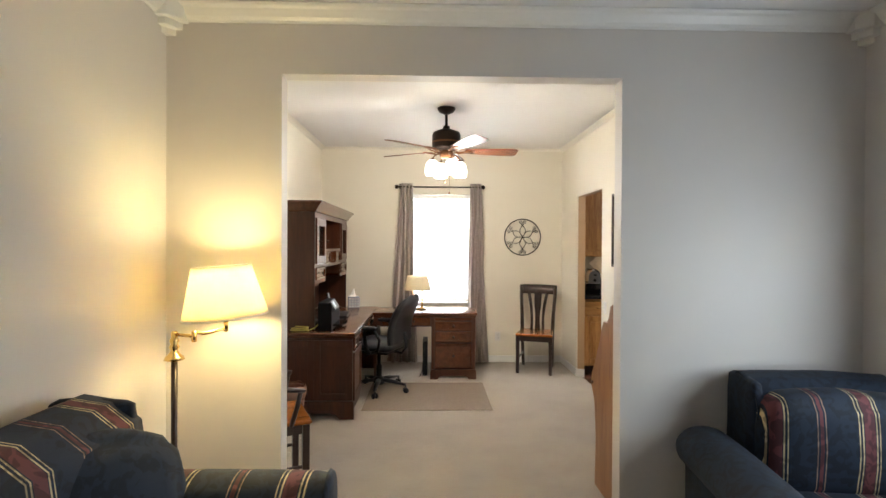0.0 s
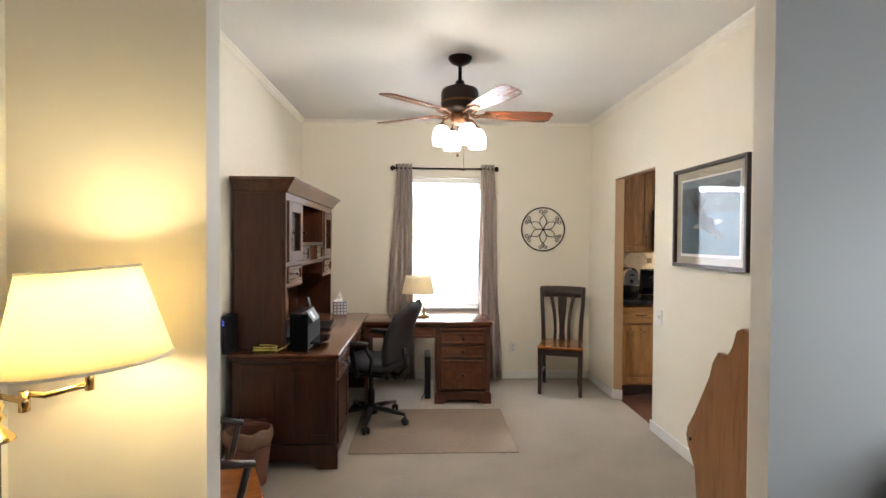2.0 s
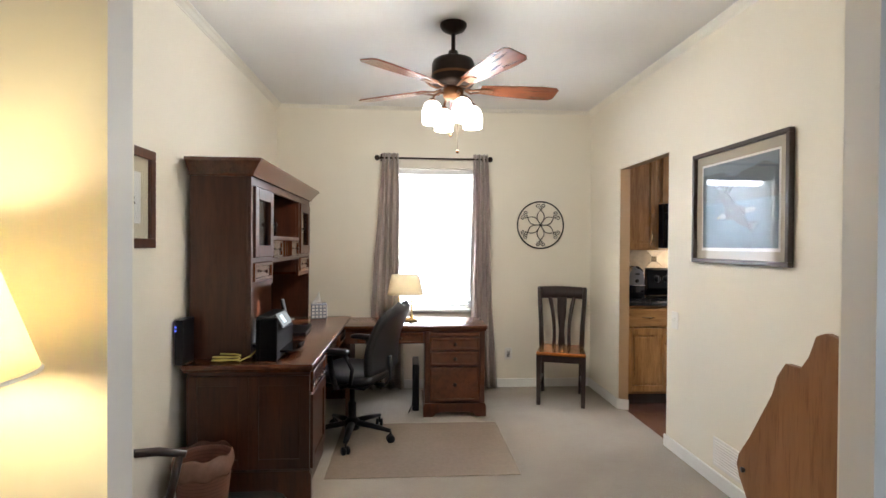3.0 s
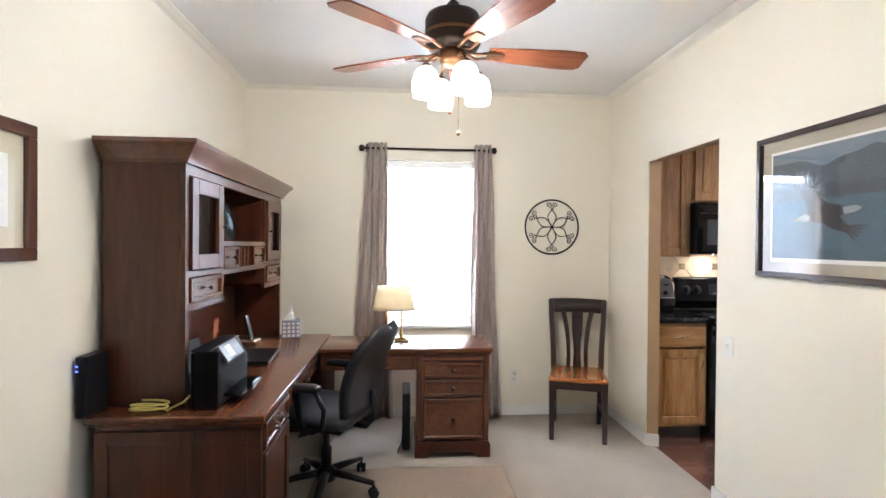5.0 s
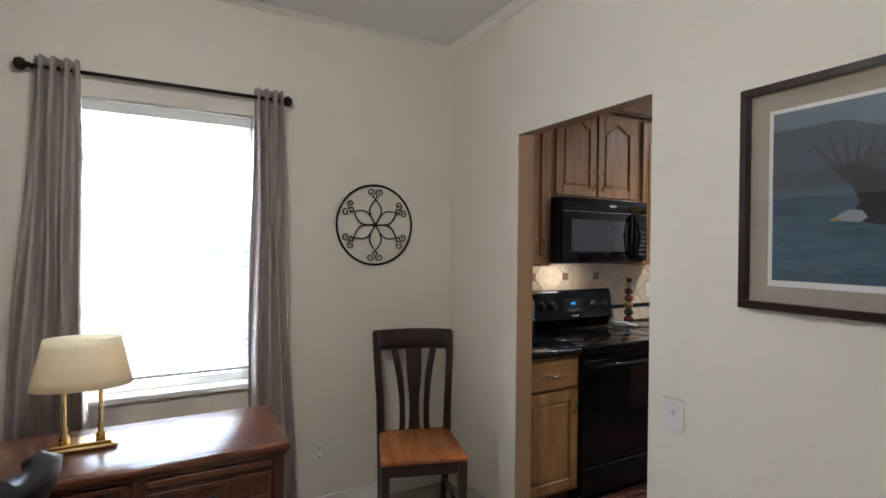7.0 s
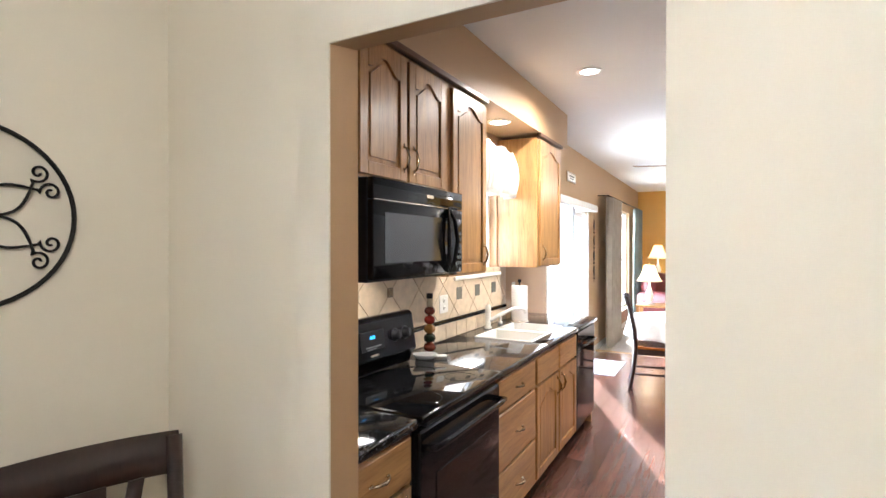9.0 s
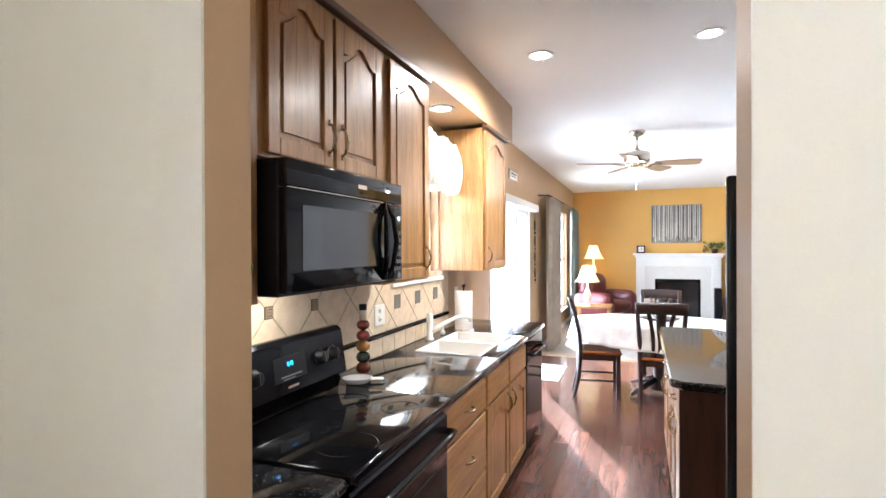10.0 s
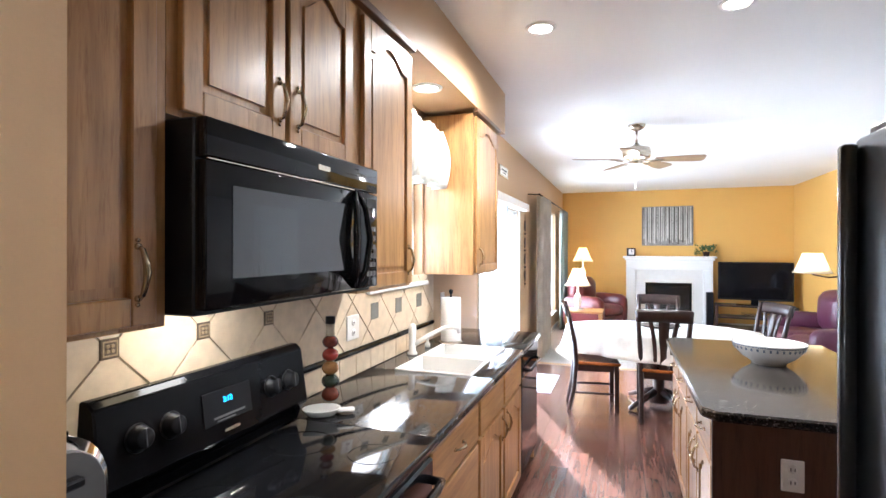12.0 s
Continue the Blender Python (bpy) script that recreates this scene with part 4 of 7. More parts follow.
def curtain(x_top0, x_top1, x_bot0, x_bot1, z0, z1, y, label, m, folds=4, amp=0.03):
    c = thing("curtain", label, "curtain")

    def f(u, v):
        k = v ** 0.8
        x0, x1 = x_bot0 + (x_top0 - x_bot0) * k, x_bot1 + (x_top1 - x_bot1) * k
        w = math.sin(2 * math.pi * folds * u + 0.35 * math.sin(5 * v)) + 0.25 * math.sin(4 * math.pi * folds * u + 1.3)
        return (x0 + (x1 - x0) * u + 0.006 * math.sin(9 * v + 7 * u), y + amp * (0.75 + 0.35 * (1 - v)) * w, z0 + (z1 - z0) * v)
    part("panel", Build().sheet(f, folds * 12, 22, 0.003), m, c)
    for i in range(folds):
        x = x_top0 + (x_top1 - x_top0) * (i + 0.5) / folds
        ring = [(x + 0.001, y + 0.024 * math.cos(2 * math.pi * j / 16), z1 - 0.045 + 0.024 * math.sin(2 * math.pi * j / 16)) for j in range(16)]
        part("grommet", Build().tube(ring, 0.004, 6, closed=True), M_NICKEL, c)
    return c


curtain(-0.385, -0.225, -0.545, -0.165, 0.02, 2.285, 6.06, "taupe striped grommet curtain beside the window", M_CURTAIN, 4)
curtain(0.495, 0.640, 0.475, 0.745, 0.02, 2.285, 6.06, "taupe striped grommet curtain beside the window", M_CURTAIN, 4)
rod = thing("curtain_rod", "dark bronze curtain rod with ball finials", "curtain rod")
tz = 2.24
part("pole", Build().tube([(-0.395, 6.06, tz), (0.63, 6.06, tz)], 0.009, 10), M_BRONZE, rod)
for x, s in ((-0.395, -1), (0.63, 1)):
    f = Build().lathe([(0.010, 0), (0.014, 0.006), (0.010, 0.012), (0.024, 0.022), (0.028, 0.036), (0.022, 0.052), (0, 0.060)], n=16, m=Matrix.Translation((x, 6.06, tz)) @ Matrix.Rotation(radians(90 * s), 4, "Y"))
    part("finial", f, M_BRONZE, rod)
for x in (-0.388, 0.622):
    part("bracket", Build().tube([(x, YN - 0.002, tz + 0.02), (x, 6.09, tz), (x, 6.06, tz - 0.012)], 0.006, 8).box(x - 0.012, x + 0.012, YN - 0.006, YN - 0.001, tz - 0.02, tz + 0.05), M_BRONZE, rod)


def picture_frame(label, m, w, h, frame_w, frame_m, mat_w, mat_m, art, depth=0.025, sub=None):
    """A framed picture in its own x-z plane, front towards -y."""
    p = thing("framed_picture", label, "picture", m)
    b = Build()
    for x0, x1, z0, z1 in ((-w / 2, w / 2, h / 2 - frame_w, h / 2), (-w / 2, w / 2, -h / 2, -h / 2 + frame_w), (-w / 2, -w / 2 + frame_w, -h / 2 + frame_w, h / 2 - frame_w), (w / 2 - frame_w, w / 2, -h / 2 + frame_w, h / 2 - frame_w)):
        b.box(x0, x1, -depth, 0, z0, z1, 0.003)
    part("frame", b, frame_m, p)
    iw, ih = w / 2 - frame_w, h / 2 - frame_w
    part("mat", Build().box(-iw, iw, -0.008, -0.002, -ih, ih), mat_m, p)
    if sub:
        part("inner_mat", Build().box(-iw + mat_w - 0.012, iw - mat_w + 0.012, -0.0095, -0.008, -ih + mat_w - 0.018, ih - mat_w + 0.012), sub, p)
    art(p, iw - mat_w, ih - mat_w)
    g = part("pane", Build().box(-iw, iw, -0.0205, -0.0185, -ih, ih), M_GLASS, p)
    g.visible_shadow = False
    return p


def lake_art(p, w, h):
    """Slate blue lake before dark hills, and a flying bird of prey as plain shapes."""
    water = wood("painted_water", (0.050, 0.092, 0.128), (0.105, 0.165, 0.212), 0.8, "x", 2.0, 0)
    part("print", Build().box(-w, w, -0.0105, -0.0095, -h, h), water, p)
    part("painted_mist", Build().box(-w, w, -0.0112, -0.0105, 0.03, h), plain("mist", (0.17, 0.215, 0.255), 0.8, grain=4, vary=0.15, relief=0), p)
    hill = [(-w, 0.028)] + [(-w + 2 * w * i / 28, 0.182 + 0.03 * noise.noise((i * 0.19, 2, 0)) + 0.014 * math.sin(i * 0.33 + 0.6)) for i in range(29)] + [(w, 0.028)]
    part("painted_hill", Build().prism(hill, -0.0118, -0.0112), plain("hill", (0.080, 0.100, 0.122), 0.8, grain=9, vary=0.15, relief=0), p)
    shore = [(-w, 0.018)] + [(-w + 2 * w * i / 28, 0.070 + 0.022 * noise.noise((i * 0.31, 5, 0))) for i in range(29)] + [(w, 0.018)]
    part("painted_shore", Build().prism(shore, -0.0122, -0.0118), plain("shore", (0.060, 0.074, 0.090), 0.8, grain=14, vary=0.15, relief=0), p)
    bird = plain("bird_brown", (0.026, 0.025, 0.029), 0.8, grain=18, vary=0.15, relief=0)
    part("painted_bird", Build().prism([(-0.112, -0.040), (-0.088, -0.018), (-0.040, 0.002), (0.020, -0.008), (0.090, -0.030), (0.112, -0.045), (0.070, -0.060), (0.0, -0.080), (-0.060, -0.088), (-0.098, -0.078)], -0.0140, -0.0124), bird, p)
    b = Build().prism([(-0.10, -0.03), (-0.125, 0.025), (-0.165, 0.062), (-0.135, 0.075), (-0.095, 0.070), (-0.055, 0.045), (-0.005, 0.0), (-0.03, -0.035)], -0.0148, -0.0125)
    part("painted_wing", b, bird, p)
    b = Build()
    for k in range(7):
        a = radians(126 - 15 * k)
        q, n = Vector((-0.150 + 0.012 * k, 0.055 + 0.002 * k)), Vector((-math.sin(a), math.cos(a))) * 0.0065
        tip = q + Vector((math.cos(a), math.sin(a))) * (0.112 - 0.007 * k)
        b.prism([tuple(q - n), tuple(q + n), tuple(tip + n * 0.6), tuple(tip)], -0.0146, -0.0125)
    part("painted_feathers", b, plain("feather_brown", (0.052, 0.055, 0.064), 0.8, vary=0.15, relief=0), p)
    b = Build().prism([(-0.035, -0.06), (0.040, -0.045), (0.080, -0.085), (0.118, -0.118), (0.092, -0.130), (0.030, -0.118), (-0.010, -0.095)], -0.0152, -0.0126)
    for k in range(5):
        q = Vector((0.085 + 0.007 * k, -0.128 + 0.005 * k))
        tip = q + Vector((0.046 + 0.006 * k, -0.038 + 0.009 * k))
        b.prism([tuple(q), (q.x + 0.008, q.y + 0.007), (tip.x + 0.004, tip.y + 0.005), tuple(tip)], -0.0150, -0.0126)
    part("painted_wing", b, bird, p)
    white = plain("bird_white", (0.33, 0.34, 0.35), 0.8, relief=0)
    part("painted_bird_head", Build().prism([(-0.158, -0.070), (-0.145, -0.056), (-0.120, -0.046), (-0.096, -0.050), (-0.084, -0.068), (-0.100, -0.080), (-0.130, -0.077), (-0.145, -0.074)], -0.0160, -0.0154), white, p)
    part("painted_beak", Build().prism([(-0.170, -0.074), (-0.152, -0.064), (-0.146, -0.073), (-0.160, -0.076)], -0.0164, -0.0156), plain("beak", (0.40, 0.30, 0.10), 0.7), p)
    part("painted_bird_tail", Build().prism([(0.075, -0.030), (0.130, -0.022), (0.165, -0.036), (0.130, -0.052), (0.085, -0.056)], -0.0160, -0.0154), white, p)


def leaf_art(p, w, h):
    part("print", Build().box(-w, w, -0.0105, -0.0095, -h, h), M_PAPER, p)
    dark = plain("sketch_ink", (0.05, 0.045, 0.035), 0.9)
    b = Build()
    for i in range(7):
        a, z = 0.5 + i * 0.8, -0.07 + 0.025 * i
        b.prism([(0.03 * math.sin(a), z), (0.03 * math.sin(a) + 0.028, z + 0.016), (0.03 * math.sin(a) + 0.010, z + 0.036), (0.03 * math.sin(a) - 0.018, z + 0.02)], -0.0112, -0.0106)
    part("painted_leaves", b, dark, p)


picture_frame("framed lake print with a flying bird under glass", pose(XE - 0.001, 3.872, 1.648, 0, 0, -90), 0.815, 0.668, 0.024, M_EBONY, 0.066, plain("taupe_mat_board", (0.42, 0.37, 0.29), 0.9, grain=300, vary=0.03), lake_art, 0.032, M_PAPER)
picture_frame("small botanical print in a brown wooden frame", pose(XW + 0.001, 3.55, 1.62, 0, 0, 90), 0.44, 0.47, 0.045, M_DESKZ, 0.07, plain("cream_mat_board", (0.66, 0.60, 0.46), 0.9, grain=300, vary=0.03), leaf_art, 0.025)


def plate_cover(name, label, m, w, h, kind):
    """Wall plate with a toggle or two sockets; front towards -y."""
    s = thing(name, label, kind, m)
    part("plate", Build().box(-w / 2, w / 2, -0.006, 0, -h / 2, h / 2, 0.003), M_SWITCH, s)
    if kind == "light switch":
        part("toggle", Build().box(-0.006, 0.006, -0.018, -0.005, -0.004, 0.016, 0.002), M_SWITCH, s)
        part("bezel", Build().box(-0.010, 0.010, -0.0075, -0.006, -0.018, 0.018, 0.001), M_SWITCH, s)
    else:
        for z in (-0.024, 0.024):
            q = part("socket", Build().lathe([(0.017, 0), (0.016, 0.003), (0, 0.003)], m=Matrix.Translation((0, -0.0055, z)) @ Matrix.Rotation(radians(90), 4, "X"), n=14), M_SWITCH, s)
            part("slot", Build().box(-0.008, -0.005, -0.0095, -0.0085, z - 0.006, z + 0.006).box(0.005, 0.008, -0.0095, -0.0085, z - 0.006, z + 0.006), M_BLACKM, q)
    return s


plate_cover("light_switch", "white toggle light switch beside the kitchen doorway", pose(XE - 0.001, 4.518, 0.905, 0, 0, -90), 0.085, 0.118, "light switch")
plate_cover("wall_outlet", "white electrical outlet low on the office wall", pose(0.873, YN - 0.001, 0.334), 0.072, 0.115, "outlet")
vent = thing("floor_register", "white metal wall vent low beside the pine stand", "vent", pose(XE - 0.001, 3.90, 0.20, 0, 0, -90))
part("frame", Build().box(-0.17, 0.17, -0.008, 0, -0.085, 0.085, 0.003), M_SWITCH, vent)
for i in range(9):
    part("louvre", Build().box(-0.15, 0.15, -0.014, -0.007, -0.068 + i * 0.016, -0.062 + i * 0.016), M_SWITCH, vent)


def ceiling_fan(label, at, blade_m, body_m, arm_m, hub_z, radius, angles, drop, globes, tall=1.0):
    """Fan on a short rod: canopy, motor, blades on irons, and a light kit."""
    f = thing("ceiling_fan", label, "ceiling fan", Matrix.Translation(at))
    z = hub_z
    part("canopy", Build().lathe([(0.082, 0), (0.082, -0.012), (0.068, -0.035), (0.030, -0.055), (0.016, -0.060), (0, -0.060)]), body_m, f)
    part("downrod", Build().cyl((0, 0, z + 0.10), 0.013, -z - 0.155), body_m, f)
    part("motor", Build().lathe([(0, 0.135 * tall), (0.028, 0.135 * tall), (0.035, 0.115 * tall), (0.065, 0.110 * tall), (0.120, 0.095 * tall), (0.130, 0.080 * tall), (0.130, 0.010), (0.118, -0.010), (0.080, -0.022), (0, -0.022)], (0, 0, z), 32), body_m, f)
    part("motor_band", Build().lathe([(0.131, 0.058), (0.134, 0.050), (0.131, 0.042)], (0, 0, z), 32, cap=False), arm_m, f)
    part("switch_housing", Build().lathe([(0, -0.022), (0.060, -0.022), (0.066, -0.040), (0.060, -0.075), (0.045, -0.090), (0, -0.095)], (0, 0, z), 24), arm_m, f)
    tilt = radians(-11)
    for a in angles:
        mm = Matrix.Rotation(radians(a), 4, "Z") @ Matrix.Translation((0, 0, z - 0.022))
        iron = Build()
        for s in (-1, 1):
            iron.tube([(0.075, s * 0.012, -0.004), (0.115, s * 0.030, -0.018), (0.165, s * 0.034, -0.010), (0.215, s * 0.022, 0.0), (0.245, 0, 0.002)], 0.007, 6)
        iron.box(0.165, 0.25, -0.024, 0.024, -0.010, -0.005, 0.003, m=Matrix.Rotation(tilt, 4, "X"))
        part("blade_iron", iron, arm_m, f, at=mm)
        r = radius
        pts = [(0.17, -0.046), (0.30, -0.062), (r - 0.12, -0.080), (r - 0.025, -0.076), (r, -0.052), (r, 0.052), (r - 0.025, 0.076), (r - 0.12, 0.080), (0.30, 0.062), (0.17, 0.046)]
        part("blade", Build().prism(pts, -0.004, 0.004, "z", bev=0.002), blade_m, f, at=mm @ Matrix.Rotation(tilt, 4, "X"))
    for i in range(globes):
        a = 2 * math.pi * i / globes + 0.35
        ca, sa = math.cos(a), math.sin(a)
        arm = part("light_arm", Build().tube([(0.045 * ca, 0.045 * sa, z - 0.065), (0.085 * ca, 0.085 * sa, z - 0.058), (0.115 * ca, 0.115 * sa, z - 0.075), (0.135 * ca, 0.135 * sa, z - 0.105)], 0.007, 8), arm_m, f)
        part("fitter", Build().lathe([(0.014, 0.0), (0.026, -0.012), (0.028, -0.03)], (0.135 * ca, 0.135 * sa, z - 0.100), 14), arm_m, arm)
        g = part("globe", Build().lathe([(0.026, 0), (0.048, -0.018), (0.062, -0.058), (0.064, -0.098), (0.059, -0.134), (0.055, -0.134), (0.057, -0.098), (0.050, -0.05), (0.0, -0.012)], (0.135 * ca, 0.135 * sa, z - 0.118), 20), M_GLOBE, f, "lit frosted glass shade")
        g.visible_shadow = False
    for dx, dy, ln in ((-0.015, -0.03, drop), (0.03, 0.01, drop + 0.09)):
        ch = part("pull_chain", Build().cyl((dx, dy, z - 0.09 - ln), 0.0012, ln, 6), arm_m, f)
        part("pull_knob", Build().ball((dx, dy, z - 0.095 - ln), 0.010, squash=(1, 1, 1.2), n=10), arm_m, ch)
    return f


ceiling_fan("bronze ceiling fan with reddish blades and lit globes", (0.140, 4.26, CEIL), M_BLADE, M_BRONZE, M_COPPER, -0.365, 0.66, (6, 78, 150, 222, 294), 0.22, 4, 1.5)
for i in range(4):
    a = 2 * math.pi * i / 4 + 0.35
    bulb("fan_bulb", (0.140 + 0.135 * math.cos(a), 4.26 + 0.135 * math.sin(a), CEIL - 0.365 - 0.245), 12, SOFT, 0.045)


def shade_mesh(r0, r1, h, z, squash=(1, 1), pleats=0):
    n = max(40, pleats * 2)

    def f(u, v):
        a = 2 * math.pi * u
        r = (r0 + (r1 - r0) * v) * (1 + (0.012 * (1 if round(u * n) % 2 else -1) if pleats else 0))
        return (r * squash[0] * math.cos(a), r * squash[1] * math.sin(a), z + h * v)
    return Build().sheet(f, n, 6, 0.0025, closed_u=True)


def table_lamp_desk(m):
    """Twin-post brass desk lamp with an oval cream shade."""
    l = thing("desk_lamp", "brass desk lamp with oval cream shade, switched off", "lamp", m)
    part("base", Build().box(-0.11, 0.11, -0.055, 0.055, 0, 0.018, 0.006).box(-0.095, 0.095, -0.042, 0.042, 0.018, 0.028, 0.005), M_BRASS, l)
    for x in (-0.055, 0.055):
        part("post", Build().lathe([(0.016, 0.028), (0.018, 0.045), (0.009, 0.055), (0.014, 0.075), (0.007, 0.085), (0.007, 0.30)], (x, 0, 0), 14), M_BRASS, l)
    part("crossbar", Build().tube([(-0.055, 0, 0.285), (0, 0, 0.30), (0.055, 0, 0.285)], 0.006, 8).cyl((0, 0, 0.29), 0.012, 0.06, 10), M_BRASS, l)
    sh = part("shade", shade_mesh(0.158, 0.118, 0.175, 0.225, (1.0, 0.62)), M_SHADEW, l, "cream fabric shade")
    return l


table_lamp_desk(pose(-0.150, 5.575, 0.749, 0, 0, 0))


def floor_lamp(at, toward):
    """Swing-arm brass floor lamp with a pleated shade, lit."""
    l = thing("floor_lamp", "brass swing-arm floor lamp with lit pleated shade", "lamp", Matrix.Translation(at))
    part("base", Build().lathe([(0.135, 0), (0.135, 0.012), (0.11, 0.024), (0.04, 0.036), (0.022, 0.06), (0, 0.06)]), M_BRASS, l)
    part("pole", Build().cyl((0, 0, 0.05), 0.0145, 0.90, 14), M_EBONY, l, "dark wooden pole")
    part("sleeve", Build().cyl((0, 0, 0.40), 0.0155, 0.03, 14), M_BRASS, l)
    part("collar", Build().lathe([(0.014, 0.945), (0.046, 0.955), (0.040, 0.968), (0.022, 0.985), (0.016, 1.00), (0.024, 1.015), (0.016, 1.03), (0.022, 1.045), (0.014, 1.06), (0.014, 1.085), (0.008, 1.09), (0, 1.09)]), M_BRASS, l)
    d = Vector((toward[0] - at[0], toward[1] - at[1], 0))
    mid = d * 0.48 + Vector((0.0, -0.05, 0))
    part("inner_arm", Build().tube([(0, 0, 1.075), (mid.x, mid.y, 1.075)], 0.008, 8).cyl((mid.x, mid.y, 1.05), 0.012, 0.05, 10), M_BRASS, l)
    part("outer_arm", Build().tube([(mid.x, mid.y, 1.095), (mid.x + (d.x - mid.x) * 0.3, mid.y + (d.y - mid.y) * 0.3, 1.085), (d.x, d.y, 1.105)], 0.008, 8).cyl((d.x, d.y, 1.09), 0.011, 0.06, 10), M_BRASS, l)
    part("socket", Build().cyl((d.x, d.y, 1.14), 0.018, 0.07, 12), M_BRASS, l)
    part("bulb", Build().ball((d.x, d.y, 1.27), 0.032, squash=(1, 1, 1.25), n=14), glow("lit_bulb", (1.0, 0.75, 0.42), 30), l)
    tip = Matrix.Translation((d.x, d.y, 1.16)) @ Matrix.Rotation(radians(-5), 4, "Y")
    sh = part("shade", shade_mesh(0.190, 0.130, 0.243, 0.0, (1, 1), 60), M_SHADEW, l, "pleated cream shade glowing from within", at=tip)
    for r, z in ((0.191, 0.003), (0.131, 0.240)):
        part("trim_band", Build().tube([(r * math.cos(2 * math.pi * i / 48), r * math.sin(2 * math.pi * i / 48), z) for i in range(48)], 0.004, 6, closed=True), M_CLOTHW, sh)
    bulb("floor_lamp_light", (toward[0], toward[1], 1.29), 34, WARM, 0.06)
    return l


floor_lamp((-1.215, 2.10, 0), (-0.968, 2.09))


# ---- living room seating ----


def sofa(label, m, length, cushions, category="sofa", back_h=0.93, back_m=None, arm_m=None, inset=0.02, pad=0.14, arm_z=0.545, seat_z=0.47, drop=0.06):
    """Rolled-arm sofa; back along +y, seats face -y, length along x."""
    s = thing("sofa", label, category, m)
    L = length / 2
    part("base", Build().box(-L + 0.05, L - 0.05, -0.40, 0.42, 0.06, seat_z - 0.17, 0.03, seg=2), M_SOFA, s)

    def back(u, v):
        a = v * 2 * math.pi
        x = (u - 0.5) * 2 * (L - inset)
        prof = [(0.46, 0.12), (0.475, 0.5), (0.50, 0.70), (0.51, back_h - 0.12), (0.475, back_h - 0.035), (0.39, back_h), (0.28, back_h - 0.02), (0.20, back_h - 0.09), (0.18, 0.72), (0.20, 0.5), (0.22, 0.15)]
        k = v * (len(prof) - 1)
        i = min(int(k), len(prof) - 2)
        t = k - i
        y, z = prof[i][0] * (1 - t) + prof[i + 1][0] * t, prof[i][1] * (1 - t) + prof[i + 1][1] * t
        return (x, y + 0.006 * math.sin(13 * u), z + 0.012 * math.sin(math.pi * u))
    bk = Build().sheet(back, 30, 40, 0.012)
    for sx in (-1, 1):
        bk.cushion(min(sx * (L - inset - 0.05), sx * (L - inset + 0.015)), max(sx * (L - inset - 0.05), sx * (L - inset + 0.015)), 0.21, 0.50, 0.12, back_h - 0.02, 0.10, 0.01)
    part("back", bk, back_m or M_SOFA, s)
    for sx in (-1, 1):
        def arm(u, v):
            a = 2 * math.pi * v
            y = -0.42 + 0.80 * u
            r = 0.135 * (1 if 0.04 < u < 0.96 else 0.93)
            return (sx * (L - 0.02) + r * 1.05 * math.cos(a), y, arm_z + 0.01 * math.sin(3 * u) + r * 0.85 * math.sin(a))
        part("arm", Build().sheet(arm, 20, 24, closed_u=False).box(sx * (L - 0.02) - 0.10, sx * (L - 0.02) + 0.10, -0.40, 0.36, 0.06, arm_z - 0.025, 0.03, seg=2).lathe([(0.0, 0), (0.128, 0), (0.12, 0.012), (0, 0.018)], n=24, m=Matrix.Translation((sx * (L - 0.02), -0.418, arm_z)) @ Matrix.Rotation(radians(90), 4, "X")), arm_m or M_SOFAY, s)
    w = (length - 2 * pad) / cushions
    for i in range(cushions):
        x0 = -L + pad + i * w
        part("seat_cushion", Build().cushion(x0 + 0.005, x0 + w - 0.005, -0.43, 0.22, seat_z - 0.17, seat_z, 0.06, 0.02), M_SOFAX, s)
        part("back_cushion", Build().cushion(x0 + 0.01, x0 + w - 0.01, 0.08, 0.30, seat_z - 0.03, back_h - drop, 0.06, 0.03), M_SOFAX, s, "striped padded back cushion")
    for x in (-L + 0.08, L - 0.08):
        for y in (-0.36, 0.38):
            part("foot", Build().lathe([(0.02, 0), (0.03, 0.03), (0.026, 0.06)], (x, y, 0), 12), M_EBONY, s)
    return s


sofa("navy damask sofa with cream and rust stripes, back to the wall", pose(-0.825, 0.60, 0, 0, 0, 90) @ Matrix.Diagonal((1, 1.085, 1, 1)), 1.90, 2, back_h=0.96, back_m=M_SOFAX, drop=0.24)
sofa("navy damask armchair with striped back cushion", pose(1.905, 1.83, 0, 0, 0, -7), 1.10, 1, "armchair", 0.86, arm_m=M_SOFA, inset=0.20, pad=0.215, arm_z=0.46, seat_z=0.38)
tagged(part("throw_pillow", Build().cushion(-0.22, 0.22, -0.06, 0.06, -0.21, 0.21, 0.055, 0.05), M_SOFA, None, at=pose(-0.99, 1.26, 0.665, -26, 14, 58) @ Matrix.Diagonal((0.95, 1.0, 1.0, 1))), "dark navy damask cushion leaning on the sofa", "cushion")


